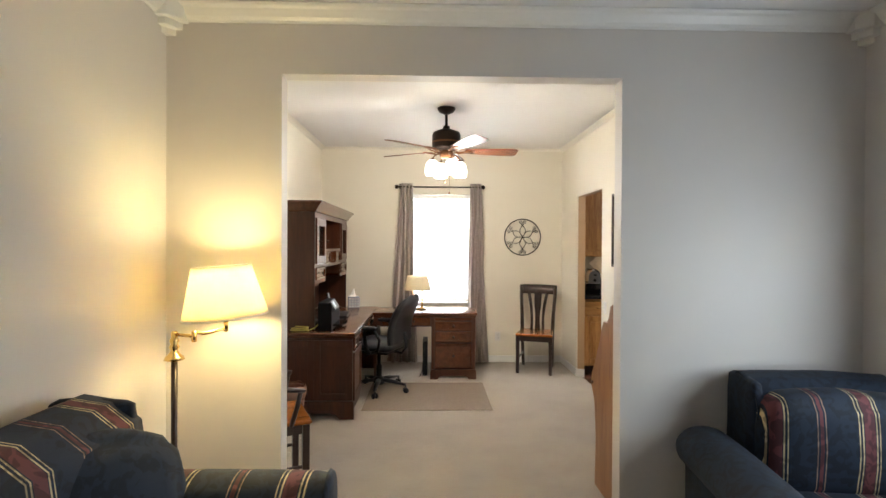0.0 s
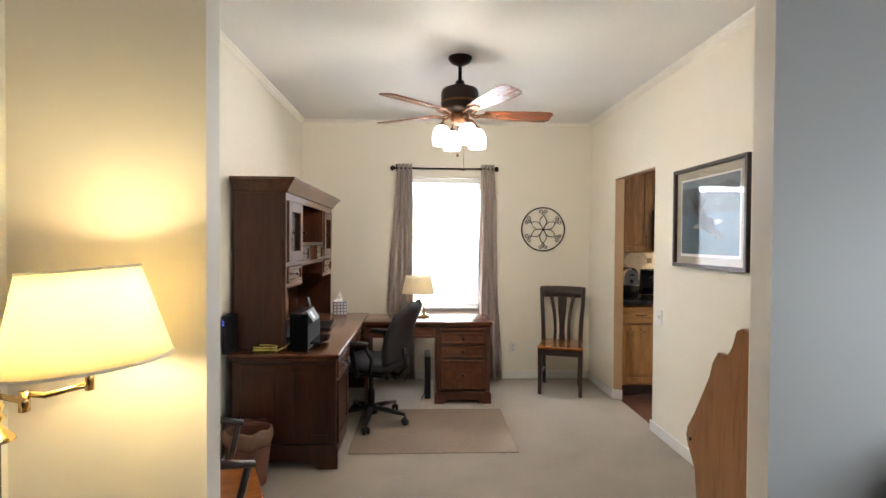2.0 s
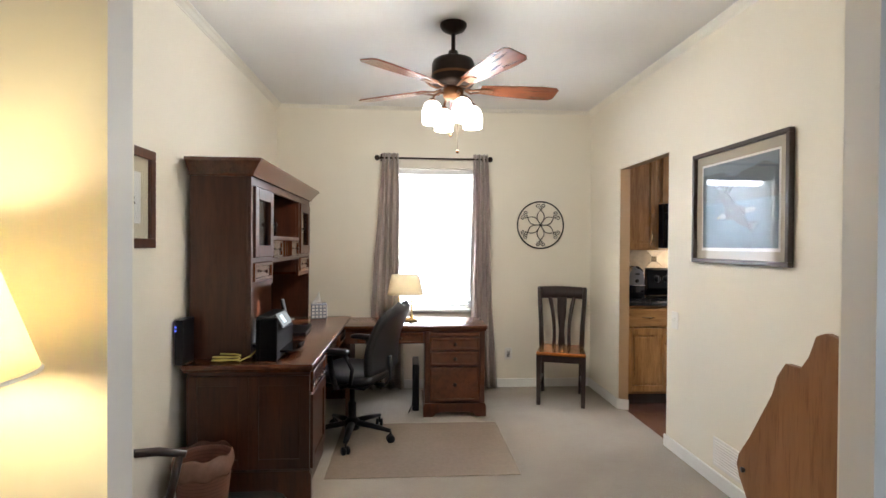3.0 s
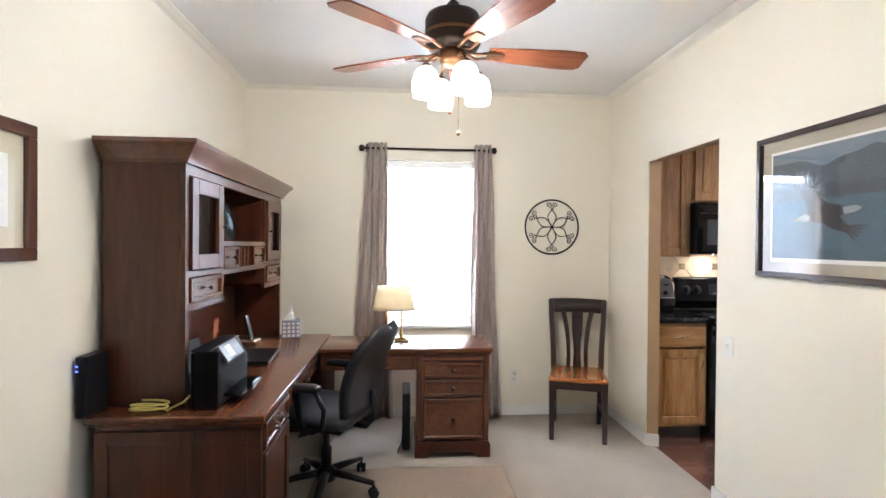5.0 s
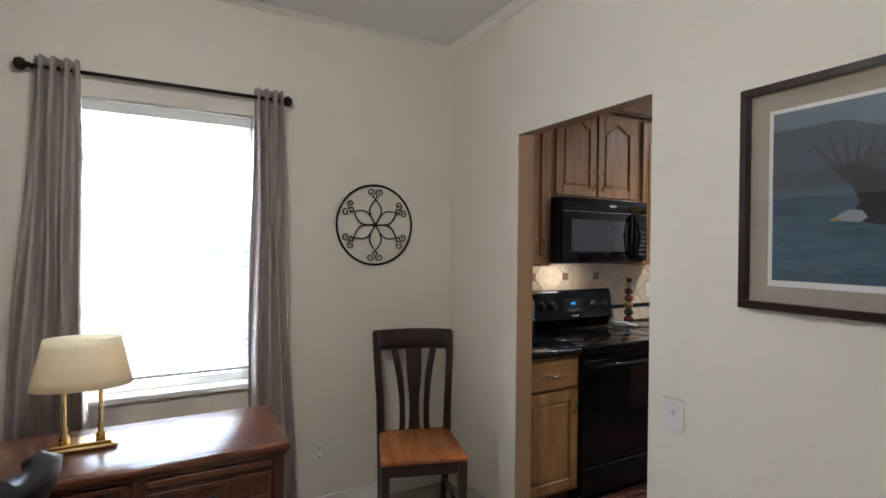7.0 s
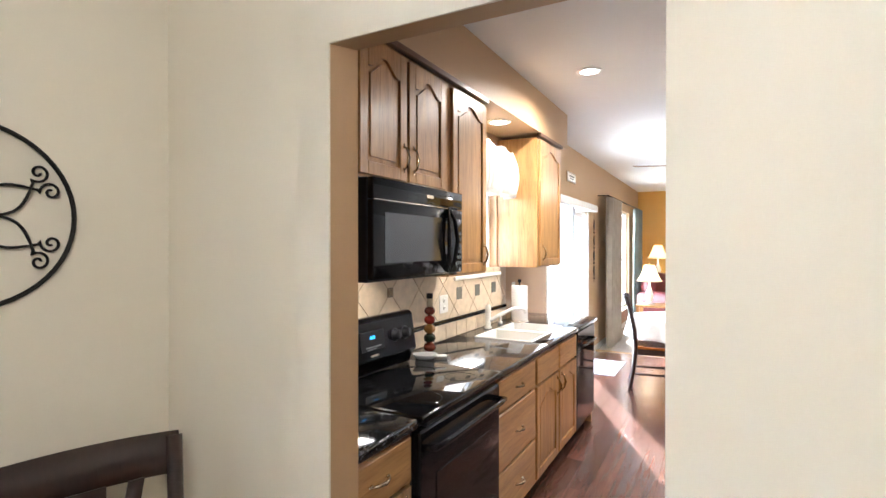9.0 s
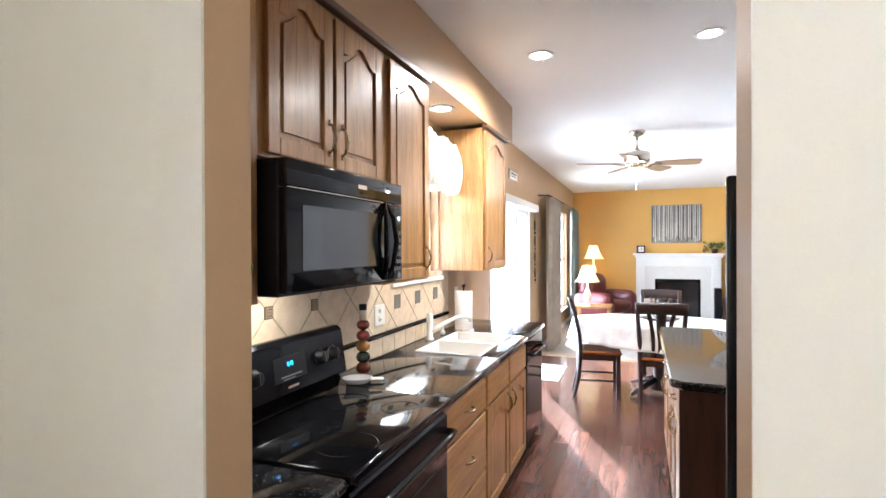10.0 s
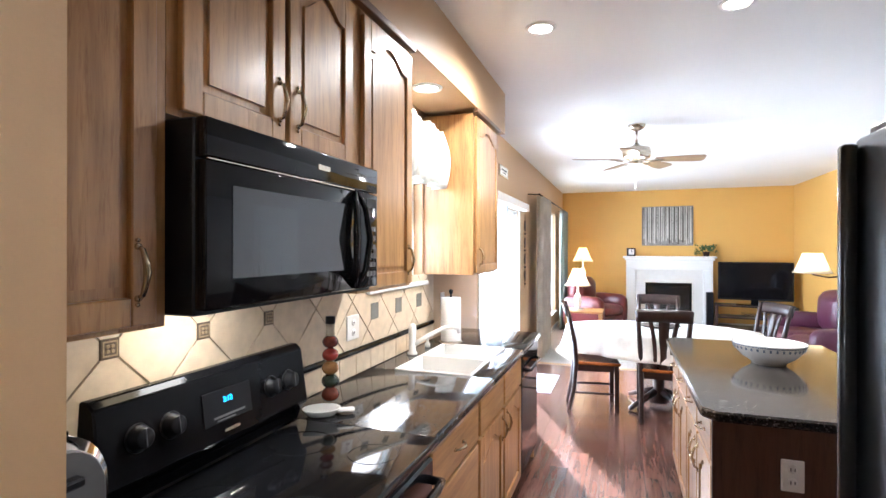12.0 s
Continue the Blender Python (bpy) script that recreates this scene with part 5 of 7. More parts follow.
def pine_stand():
    """Pine stand with a waisted side outline, standing against the partition."""
    p = thing("pine_stand", "honey pine stand with curved side panels", "stand")
    y = YO + 0.016
    prof = [(y, 0), (y + 0.34, 0), (y + 0.325, 0.30), (y + 0.355, 0.52), (y + 0.41, 0.60), (y + 0.425, 0.64), (y + 0.415, 0.68), (y + 0.36, 0.76), (y + 0.255, 0.94), (y + 0.235, 1.00), (y + 0.20, 1.05), (y + 0.14, 1.05), (y + 0.11, 1.09), (y + 0.085, 1.155), (y + 0.05, 1.17), (y, 1.16)]
    for x in (1.045, 1.585):
        part("side_panel", Build().prism(prof, x, x + 0.022, "x", bev=0.003), M_PINE, p)
    part("back_board", Build().prism([(1.067, 0.1), (1.585, 0.1), (1.585, 1.10), (1.55, 1.14), (1.46, 1.12), (1.326, 1.16), (1.19, 1.12), (1.10, 1.14), (1.067, 1.10)], y, y + 0.018, "y"), M_PINE, p)
    for z, d in ((0.30, 0.30), (0.62, 0.39), (1.0, 0.20)):
        part("shelf", Build().box(1.067, 1.585, y + 0.018, y + d, z - 0.02, z, 0.002), M_PINE, p)
    part("slant_front", Build().box(1.067, 1.585, -0.01, 0.01, 0, 0.40, 0.002, m=Matrix.Translation((0, y + 0.395, 0.65)) @ Matrix.Rotation(radians(24), 4, "X")), M_PINE, p)
    part("hinge", Build().box(1.30, 1.33, y + 0.20, y + 0.215, 1.0, 1.03, 0.003), M_BRASS, p)
    part("peg", Build().cyl((0, 0, 0), 0.009, 0.008, 10, m=Matrix.Translation((1.045, y + 0.385, 0.635)) @ Matrix.Rotation(radians(-90), 4, "Y")), M_EBONY, p)
    return p


pine_stand()

# ---- things on the desks ----


def waste_basket(at):
    w = thing("waste_basket", "brown woven waste basket with a plastic liner", "waste basket", Matrix.Translation(at))
    part("basket", Build().sheet(lambda u, v: ((0.108 + 0.034 * v) * math.cos(2 * math.pi * u), (0.108 + 0.034 * v) * math.sin(2 * math.pi * u), 0.004 + 0.32 * v), 40, 14, 0.006, closed_u=True).lathe([(0, 0), (0.108, 0), (0.108, 0.01), (0, 0.01)]), M_BASKET, w)
    part("liner", Build().sheet(lambda u, v: ((0.136 + 0.014 * math.sin(v * math.pi)) * math.cos(2 * math.pi * u), (0.136 + 0.014 * math.sin(v * math.pi)) * math.sin(2 * math.pi * u), 0.24 + 0.105 * v + 0.008 * math.sin(14 * math.pi * u)), 48, 8, 0.001, closed_u=True), plain("brown_film", (0.22, 0.12, 0.085), 0.25, grain=40, vary=0.2), w)
    return w


waste_basket((-1.165, 3.845, 0))
pr = thing("printer", "black inkjet printer with a small tilted screen", "printer", pose(-0.920, 4.295, 0.749, 0, 0, 90) @ Matrix.Diagonal((1, 0.85, 1.15, 1)))
part("body", Build().prism([(-0.07, 0), (0.075, 0), (0.075, 0.205), (-0.02, 0.205), (-0.07, 0.13)], -0.19, 0.19, "x", bev=0.006), M_PRINTER, pr)
part("end_housing", Build().box(-0.215, -0.191, -0.072, 0.04, 0, 0.212, 0.004), M_PRINTER, pr)
tilted = Matrix.Translation((-0.03, -0.062, 0.185)) @ Matrix.Rotation(radians(-42), 4, "X")
part("control_panel", Build().box(-0.11, 0.11, -0.006, 0.006, -0.040, 0.040, 0.003, m=tilted), plain("grey_panel", (0.06, 0.062, 0.065), 0.35), pr, "grey control panel")
part("screen", Build().box(-0.06, 0.0, -0.0085, -0.005, -0.026, 0.026, m=tilted), glow("lit_screen", (0.50, 0.56, 0.60), 0.7), pr)
part("output_tray", Build().box(-0.15, 0.15, -0.17, -0.07, 0.03, 0.042, 0.004), M_BLACK, pr)
part("tray_stop", Build().box(-0.05, 0.05, -0.185, -0.17, 0.03, 0.06, 0.003), M_BLACK, pr)
part("lid", Build().box(-0.185, 0.185, -0.02, 0.075, 0.206, 0.212, 0.002), M_BLACKM, pr)
mon = thing("document_stand", "dark tilted stand behind the printer", "stand", pose(-1.13, 4.62, 0.749, 0, 0, 90))
part("back", Build().box(-0.12, 0.12, -0.005, 0.005, 0, 0.20, 0.003, m=Matrix.Rotation(radians(-22), 4, "X")), M_BLACKM, mon)
part("ledge", Build().box(-0.12, 0.12, -0.03, 0.01, 0.001, 0.012, 0.002), M_BLACKM, mon)
bx = thing("wifi_box", "black box with blue lights behind the hutch", "modem", pose(-1.355, 4.06, 0.749, 0, 0, 0))
part("case", Build().box(-0.022, 0.022, -0.07, 0.08, 0, 0.245, 0.004), M_BLACKM, bx)
part("light", Build().box(-0.020, -0.010, -0.0725, -0.070, 0.205, 0.211).box(-0.020, -0.010, -0.0725, -0.070, 0.185, 0.191), glow("blue_led", (0.1, 0.15, 1.0), 4), bx)
cord = [(-0.985, 4.13, 0.80), (-1.01, 4.10, 0.775), (-1.05, 4.085, 0.758)] + [(-1.13 + 0.075 * math.cos(0.4 * i), 4.055 + 0.028 * math.sin(0.4 * i) + 0.0006 * i, 0.755 + 0.0009 * i) for i in range(38)]
tagged(part("cable_coil", Build().tube(cord, 0.0045, 6), M_CORD, None), "coiled yellow network cable on the desk", "cable")
lap = thing("laptop", "closed black laptop lying on the desk", "laptop", pose(-0.995, 5.03, 0.749, 0, 0, 4))
part("base", Build().box(-0.13, 0.13, -0.19, 0.19, 0.001, 0.016, 0.005), M_BLACKM, lap)
part("lid", Build().box(-0.13, 0.13, -0.19, 0.19, 0.0165, 0.025, 0.004), M_BLACKM, lap)
tis = thing("tissue_box", "patterned grey tissue box with a white tissue", "tissue box", pose(-0.92, 5.75, 0.749, 0, 0, 12) @ Matrix.Diagonal((1.15, 1.15, 1.05, 1)))
part("box", Build().box(-0.058, 0.058, -0.058, 0.058, 0, 0.125, 0.003), plain("blue_grey_card", (0.20, 0.22, 0.27), 0.6), tis)
dot = plain("white_print", (0.66, 0.66, 0.66), 0.6)
for i in range(4):
    for j in range(4):
        x, z = -0.042 + 0.028 * i, 0.02 + 0.028 * j
        part("printed_dot", Build().box(x - 0.009, x + 0.009, -0.0592, -0.058, z - 0.009, z + 0.009), dot, tis)
        part("printed_dot", Build().box(0.058, 0.0592, x - 0.009, x + 0.009, z - 0.009, z + 0.009), dot, tis)
part("tissue", Build().sheet(lambda u, v: ((0.045 * (1 - v) + 0.006) * math.cos(5 * u) * (0.5 + u), 0.03 * (1 - v) * math.sin(6 * u) + 0.01 * math.sin(8 * v), 0.124 + 0.085 * v * (1 - 0.25 * math.sin(4 * u))), 14, 8, 0.001), M_PAPER, tis)
ph = thing("desk_phone", "silver and black cordless phone in its cradle", "phone", pose(-1.15, 5.53, 0.749, 0, 0, 80))
part("cradle", Build().box(-0.06, 0.06, -0.05, 0.05, 0.001, 0.03, 0.010, seg=2), M_NICKEL, ph)
part("handset", Build().box(-0.024, 0.024, -0.012, 0.012, 0, 0.17, 0.008, seg=2, m=Matrix.Translation((0, 0, 0.028)) @ Matrix.Rotation(radians(-14), 4, "X")), M_BLACKM, ph)
dish = thing("display_plate", "iridescent dark glass plate leaning in the hutch", "plate", pose(-1.20, 5.12, 1.452, 0, 0, 0) @ pose(0, 0, 0.128, 0, 78, 0))
part("plate", Build().lathe([(0, 0.004), (0.06, 0.006), (0.08, 0.014), (0.122, 0.024), (0.126, 0.028), (0.120, 0.029), (0.078, 0.019), (0.06, 0.011), (0, 0.009)], n=40), plain("iridescent_glass", (0.05, 0.075, 0.085), 0.15, 0.5, grain=14, vary=0.6), dish)
# Stand-in for an unidentified thin dark shape, added as a slim slab with cord.
dark_slab = thing("computer_tower", "slim black slab with a cord under the window desk", "computer", pose(-0.055, 5.58, 0))
part("case", Build().box(-0.028, 0.028, -0.16, 0.16, 0.01, 0.40, 0.006), M_BLACKM, dark_slab)
part("power_cord", Build().tube([(0.0, -0.16, 0.34), (-0.02, -0.20, 0.25), (-0.03, -0.21, 0.08), (-0.06, -0.20, 0.012)], 0.004, 6), M_BLACKM, dark_slab)

# ---- kitchen ----
DX = 0.045
KX = XE + KJ - DX       # kitchen face of the office wall
CTOP = 0.92
CAB_Y, CTR_Y = 5.80, 5.475   # fronts of wall cabinets and worktop


def bail(parent, at, along, out, m=None, size=0.10):
    """Bow handle; along and out are unit directions."""
    a, o, p = Vector(along), Vector(out), Vector(at)
    pts = [p - a * size / 2 + o * 0.002, p - a * size * 0.44 + o * 0.016, p - a * size * 0.2 + o * 0.024, p + o * 0.028, p + a * size * 0.2 + o * 0.024, p + a * size * 0.44 + o * 0.016, p + a * size / 2 + o * 0.002]
    b = Build().tube(pts, [0.004, 0.005, 0.006, 0.0075, 0.006, 0.005, 0.004], 8)
    for s in (-1, 1):
        b.ball(p + a * s * size / 2 + o * 0.004, 0.007, n=8)
        b.ball(p + a * s * size * 0.62 + o * 0.003, 0.0045, n=8)
    return part("handle", b, m or M_PULL, parent, "antique brass bow handle")


def arch_door(parent, x0, x1, z0, z1, y, handle_x=None, handle_z=None, mat=None, out=-1, flat=False):
    """Oak door facing -y (or +y) whose raised field ends in a cathedral arch."""
    m = mat or M_OAK
    a, c = sorted((y, y + out * 0.019))
    e = 0.055
    b = Build()
    b.box(x0, x0 + e, a, c, z0, z1, 0.003).box(x1 - e, x1, a, c, z0, z1, 0.003).box(x0 + e, x1 - e, a, c, z0, z0 + e, 0.003)
    n, rise = 14, 0.0 if flat else 0.055
    xs = [x0 + e + (x1 - x0 - 2 * e) * i / n for i in range(n + 1)]

    def arch(x):
        u = (x - x0 - e) / (x1 - x0 - 2 * e)
        k = max(0.0, math.cos((u - 0.5) * math.pi * 1.25))
        return z1 - e - rise + rise * k ** 1.5
    b.prism([(xs[0], z1)] + [(x, arch(x)) for x in xs] + [(xs[-1], z1)], a, c)
    d = part("door", b, m, parent)
    g = 0.010
    fa, fc = sorted((y, y + out * 0.006))
    part("field", Build().prism([(x0 + e, z0 + e), (x1 - e, z0 + e)] + [(x, arch(x)) for x in reversed(xs)], fa, fc), m, d)
    ra, rc = sorted((y + out * 0.006, y + out * 0.014))
    part("raised_field", Build().prism([(x0 + e + 0.022, z0 + e + 0.022), (x1 - e - 0.022, z0 + e + 0.022)] + [(max(x0 + e + 0.022, min(x1 - e - 0.022, x)), arch(x) - 0.024) for x in reversed(xs)], ra, rc), m, d)
    if handle_x is not None:
        bail(d, (handle_x, y + out * 0.019, handle_z), (0, 0, 1), (0, out, 0))
    return d


def wall_cabinet(label, x0, x1, z0, z1, doors, handles, y_front=CAB_Y):
    c = thing("wall_cabinet", label, "cabinet")
    yb = YN - 0.002
    for a in (x0, x1 - 0.018):
        part("side_panel", Build().box(a, a + 0.018, y_front + 0.020, yb, z0, z1), M_OAK, c)
    part("bottom_panel", Build().box(x0 + 0.018, x1 - 0.018, y_front + 0.020, yb, z0, z0 + 0.018), M_OAKX, c)
    part("top_panel", Build().box(x0 + 0.018, x1 - 0.018, y_front + 0.020, yb, z1 - 0.018, z1), M_OAKX, c)
    part("back_panel", Build().box(x0 + 0.018, x1 - 0.018, yb - 0.01, yb, z0 + 0.018, z1 - 0.018), M_OAK, c)
    b = Build()
    e = 0.04
    b.box(x0, x0 + e, y_front, y_front + 0.02, z0, z1).box(x1 - e, x1, y_front, y_front + 0.02, z0, z1).box(x0 + e, x1 - e, y_front, y_front + 0.02, z1 - e, z1).box(x0 + e, x1 - e, y_front, y_front + 0.02, z0, z0 + e)
    part("face_frame", b, M_OAK, c)
    for (a, d), h in zip(doors, handles):
        arch_door(c, a, d, z0 + 0.012, z1 - 0.02, y_front - 0.001, h, z0 + 0.115)
    return c


wall_cabinet("oak wall cabinet with a single arched door", KX + 0.002, 2.185, 1.372, 2.40, [(KX + 0.03, 2.150)], [2.105])
wall_cabinet("oak wall cabinet with two arched doors above the microwave", 2.187, 2.985, 1.815, 2.40, [(2.212, 2.555), (2.574, 2.925)], [2.525, 2.607])
wall_cabinet("tall oak wall cabinet beside the microwave", 2.987, 3.46, 1.372, 2.40, [(3.003, 3.44)], [3.395])
wall_cabinet("oak wall cabinet beyond the sink window", 4.47, 5.085, 1.368, 2.40, [(4.49, 5.065)], [4.545])
structure("soffit", Build().box(KX, 5.27, 5.775, YN - 0.001, 2.432, CEIL - 0.001), M_TAN, "tan painted soffit above the wall cabinets", "soffit")
b = Build().box(KX + 0.002, 3.455, 5.768, 5.80, 2.402, 2.431, 0.003).box(4.465, 5.09, 5.768, 5.80, 2.402, 2.431, 0.003)
structure("trim_cabinet_top", b, wood("dark_oak_trim", (0.08, 0.035, 0.015), (0.16, 0.075, 0.03), 0.35, "x"), "dark oak trim strip above the wall cabinets", "trim")


def downlight(at, watts, tint=SOFT):
    d = thing("downlight", "round recessed ceiling light, switched on", "downlight", Matrix.Translation(at), "recessed lights")
    part("trim_ring", Build().lathe([(0.062, -0.001), (0.085, -0.001), (0.083, -0.007), (0.062, -0.010)], n=28, cap=False), M_WHITE, d)
    part("lens", Build().lathe([(0, -0.004), (0.061, -0.004), (0.061, -0.002), (0, -0.002)], n=24), M_CAN, d)
    spot("downlight_beam", (at[0], at[1], at[2] - 0.03), (at[0], at[1], 0), watts, tint, 162)
    return d


downlight((4.177, 5.33, CEIL), 155)
downlight((4.21, 4.375, CEIL), 155)
downlight((4.00, 5.93, 2.432), 9, (1.0, 0.84, 0.60))

# worktops with an opening for the sink
SX0, SX1, SY0, SY1 = 3.73, 4.47, 5.595, 6.0


def bullnose(b, x0, x1, y0, y1):
    return b.box(x0, x1, y0, y1, CTOP - 0.038, CTOP, 0.010, seg=3)


wt = thing("worktop", "polished black granite worktop with sink cut-out", "worktop")
part("slab", bullnose(Build(), 2.924, SX0, CTR_Y, 6.135), M_GRANITE, wt)
part("slab", bullnose(Build(), SX1, 5.13, CTR_Y, 6.135), M_GRANITE, wt)
part("front_strip", Build().box(SX0 - 0.012, SX1 + 0.012, CTR_Y + 0.0003, SY0, CTOP - 0.038, CTOP - 0.0004, 0.010, seg=3), M_GRANITE, wt)
part("back_strip", Build().box(SX0 - 0.012, SX1 + 0.012, SY1, 6.134, CTOP - 0.038, CTOP - 0.0004, 0.004), M_GRANITE, wt)
wt2 = solid("worktop", bullnose(Build(), KX + 0.001, 2.160, CTR_Y, 6.135), M_GRANITE, "short black granite worktop beside the range", "worktop")


def base_carcass(c, x0, x1, top=CTOP - 0.040):
    part("carcass", Build().box(x0, x1, 5.535, 6.13, 0.10, top), M_OAK, c)
    part("face_frame", Build().box(x0, x0 + 0.03, 5.515, 5.535, 0.10, CTOP - 0.040).box(x1 - 0.03, x1, 5.515, 5.535, 0.10, CTOP - 0.040).box(x0 + 0.03, x1 - 0.03, 5.515, 5.535, CTOP - 0.07, CTOP - 0.040).box(x0 + 0.03, x1 - 0.03, 5.515, 5.535, 0.10, 0.13), M_OAKX, c)
    part("toe_kick", Build().box(x0, x1, 5.59, 5.61, 0, 0.10), M_EBONY, c)


def slab_drawer(c, x0, x1, z0, z1, y=5.514, out=-1, handle=True, mat=None):
    a, d = sorted((y, y + out * 0.019))
    p = part("drawer", Build().box(x0, x1, a, d, z0, z1, 0.005), mat or M_OAKX, c)
    if handle:
        bail(p, ((x0 + x1) / 2, y + out * 0.019, (z0 + z1) / 2), (1, 0, 0), (0, out, 0), size=0.085)
    return p


c = thing("base_cabinet", "oak base cabinet with three drawers", "cabinet")
base_carcass(c, 2.926, 3.53)
for lo, hi in ((0.125, 0.385), (0.40, 0.685), (0.70, 0.86)):
    slab_drawer(c, 2.946, 3.515, lo, hi)
c = thing("base_cabinet", "oak sink cabinet with two arched doors", "cabinet")
base_carcass(c, 3.532, 4.505, CTOP - 0.185)
for x0, x1, h in ((3.55, 4.005, 3.965), (4.035, 4.49, 4.075)):
    slab_drawer(c, x0, x1, 0.70, 0.86, handle=False)
    arch_door(c, x0, x1, 0.125, 0.685, 5.514, h, 0.60)
c = thing("base_cabinet", "narrow oak base cabinet beside the range", "cabinet")
base_carcass(c, KX + 0.002, 2.158)
slab_drawer(c, KX + 0.02, 2.14, 0.70, 0.86)
arch_door(c, KX + 0.02, 2.14, 0.125, 0.685, 5.514, 2.105, 0.60, flat=True)

dw = thing("dishwasher", "black dishwasher built in under the worktop", "dishwasher")
part("body", Build().box(4.512, 5.108, 5.54, 6.12, 0.10, CTOP - 0.041), M_BLACKM, dw)
part("door", Build().box(4.515, 5.105, 5.495, 5.54, 0.11, 0.72, 0.008), M_BLACK, dw)
part("control_panel", Build().box(4.515, 5.105, 5.492, 5.54, 0.725, CTOP - 0.045, 0.008), M_BLACK, dw)
part("handle", Build().tube([(4.60, 5.495, 0.76), (4.62, 5.462, 0.755), (5.0, 5.462, 0.755), (5.02, 5.495, 0.76)], 0.011, 8), M_BLACK, dw)
part("toe_kick", Build().box(4.512, 5.108, 5.58, 5.60, 0, 0.10), M_BLACKM, dw)
part("end_panel", Build().box(5.109, 5.128, 5.52, 6.12, 0, CTOP - 0.041), M_OAK, dw, "oak end panel")


def kitchen_range():
    r = thing("range", "black glass-top electric range with oven", "range")
    x0, x1 = 2.166, 2.918
    part("body", Build().box(x0, x1, 5.52, 6.12, 0.02, 0.895, 0.004), M_BLACKM, r)
    part("cooktop", Build().box(x0 - 0.003, x1 + 0.003, 5.462, 6.0, 0.897, 0.926, 0.008, seg=3), M_BLACK, r, "glossy black ceramic cooktop")
    ring = plain("burner_print", (0.018, 0.018, 0.020), 0.15)
    for cx, cy, rr in ((2.35, 5.60, 0.10), (2.73, 5.60, 0.075), (2.35, 5.85, 0.075), (2.73, 5.85, 0.10)):
        part("burner_ring", Build().lathe([(rr - 0.002, 0), (rr, 0), (rr, 0.0006), (rr - 0.002, 0.0006)], (cx, cy, 0.9262), 40, cap=False), ring, r)
    part("backguard", Build().prism([(6.0, 0.927), (6.055, 0.927), (6.030, 1.195), (6.004, 1.195), (5.985, 1.178), (5.958, 0.995), (5.985, 0.965)], x0, x1, "x", bev=0.004), plain("black_enamel", (0.005, 0.005, 0.006), 0.12, relief=0, spec=0.10), r)
    tilt = math.degrees(math.atan2(0.027, 0.183))
    face = Matrix.Translation((0, 5.9700, 1.08)) @ Matrix.Rotation(radians(-tilt), 4, "X")

    def spot_on(x, z):
        return face @ Matrix.Translation((x, -0.001, z)) @ Matrix.Rotation(radians(90), 4, "X")
    knob_grey = plain("knob_grey", (0.10, 0.10, 0.105), 0.4)
    for x in (2.262, 2.355, 2.735, 2.823):
        k = part("knob", Build().lathe([(0.030, 0), (0.031, 0.006), (0.026, 0.010), (0.024, 0.026), (0.020, 0.029), (0, 0.029)], n=20), M_BLACKM, r, at=spot_on(x, 0.01))
        part("knob_mark", Build().box(-0.0015, 0.0015, -0.02, 0.02, 0.0292, 0.0305), knob_grey, k)
        part("knob_ring", Build().lathe([(0.033, 0), (0.034, 0.001), (0.033, 0.002)], n=24, cap=False), knob_grey, k)
    part("display", Build().box(2.455, 2.64, -0.003, 0.0, -0.035, 0.055, 0.001, m=face), M_BLACKM, r)
    txt = bpy.data.curves.new("clock_digits", "FONT")
    txt.body, txt.size, txt.extrude, txt.align_x = "3:12", 0.021, 0.0005, "CENTER"
    txt.materials.append(glow("blue_digits", (0.05, 0.45, 1.0), 6))
    dig = new("clock_digits", txt)
    dig.parent = r
    dig.matrix_basis = face @ Matrix.Translation((2.545, -0.0045, 0.018)) @ Matrix.Rotation(radians(90), 4, "X")
    part("printed_legend", Build().box(2.49, 2.61, -0.0036, -0.0031, -0.022, -0.016, m=face).box(2.50, 2.57, -0.0036, -0.0031, -0.031, -0.027, m=face), plain("grey_print", (0.2, 0.2, 0.2), 0.5), r)
    part("badge", Build().box(2.525, 2.585, -0.002, 0.0, -0.066, -0.056, 0.001, m=face), M_NICKEL, r)
    part("oven_door", Build().box(x0 + 0.004, x1 - 0.004, 5.478, 5.52, 0.225, 0.865, 0.008), M_BLACK, r)
    part("oven_window", Build().box(x0 + 0.12, x1 - 0.12, 5.474, 5.478, 0.36, 0.68, 0.002), M_BLACK, r)
    part("oven_handle", Build().tube([(x0 + 0.03, 5.48, 0.80), (x0 + 0.045, 5.435, 0.805), (x0 + 0.12, 5.425, 0.81), (x1 - 0.12, 5.425, 0.81), (x1 - 0.045, 5.435, 0.805), (x1 - 0.03, 5.48, 0.80)], 0.014, 10), M_BLACK, r)
    part("vent_slot", Build().box(x0 + 0.05, x1 - 0.05, 5.478, 5.52, 0.872, 0.892, 0.003), M_BLACKM, r)
    part("storage_drawer", Build().box(x0 + 0.004, x1 - 0.004, 5.482, 5.52, 0.05, 0.215, 0.008), M_BLACK, r)
    return r


kitchen_range()


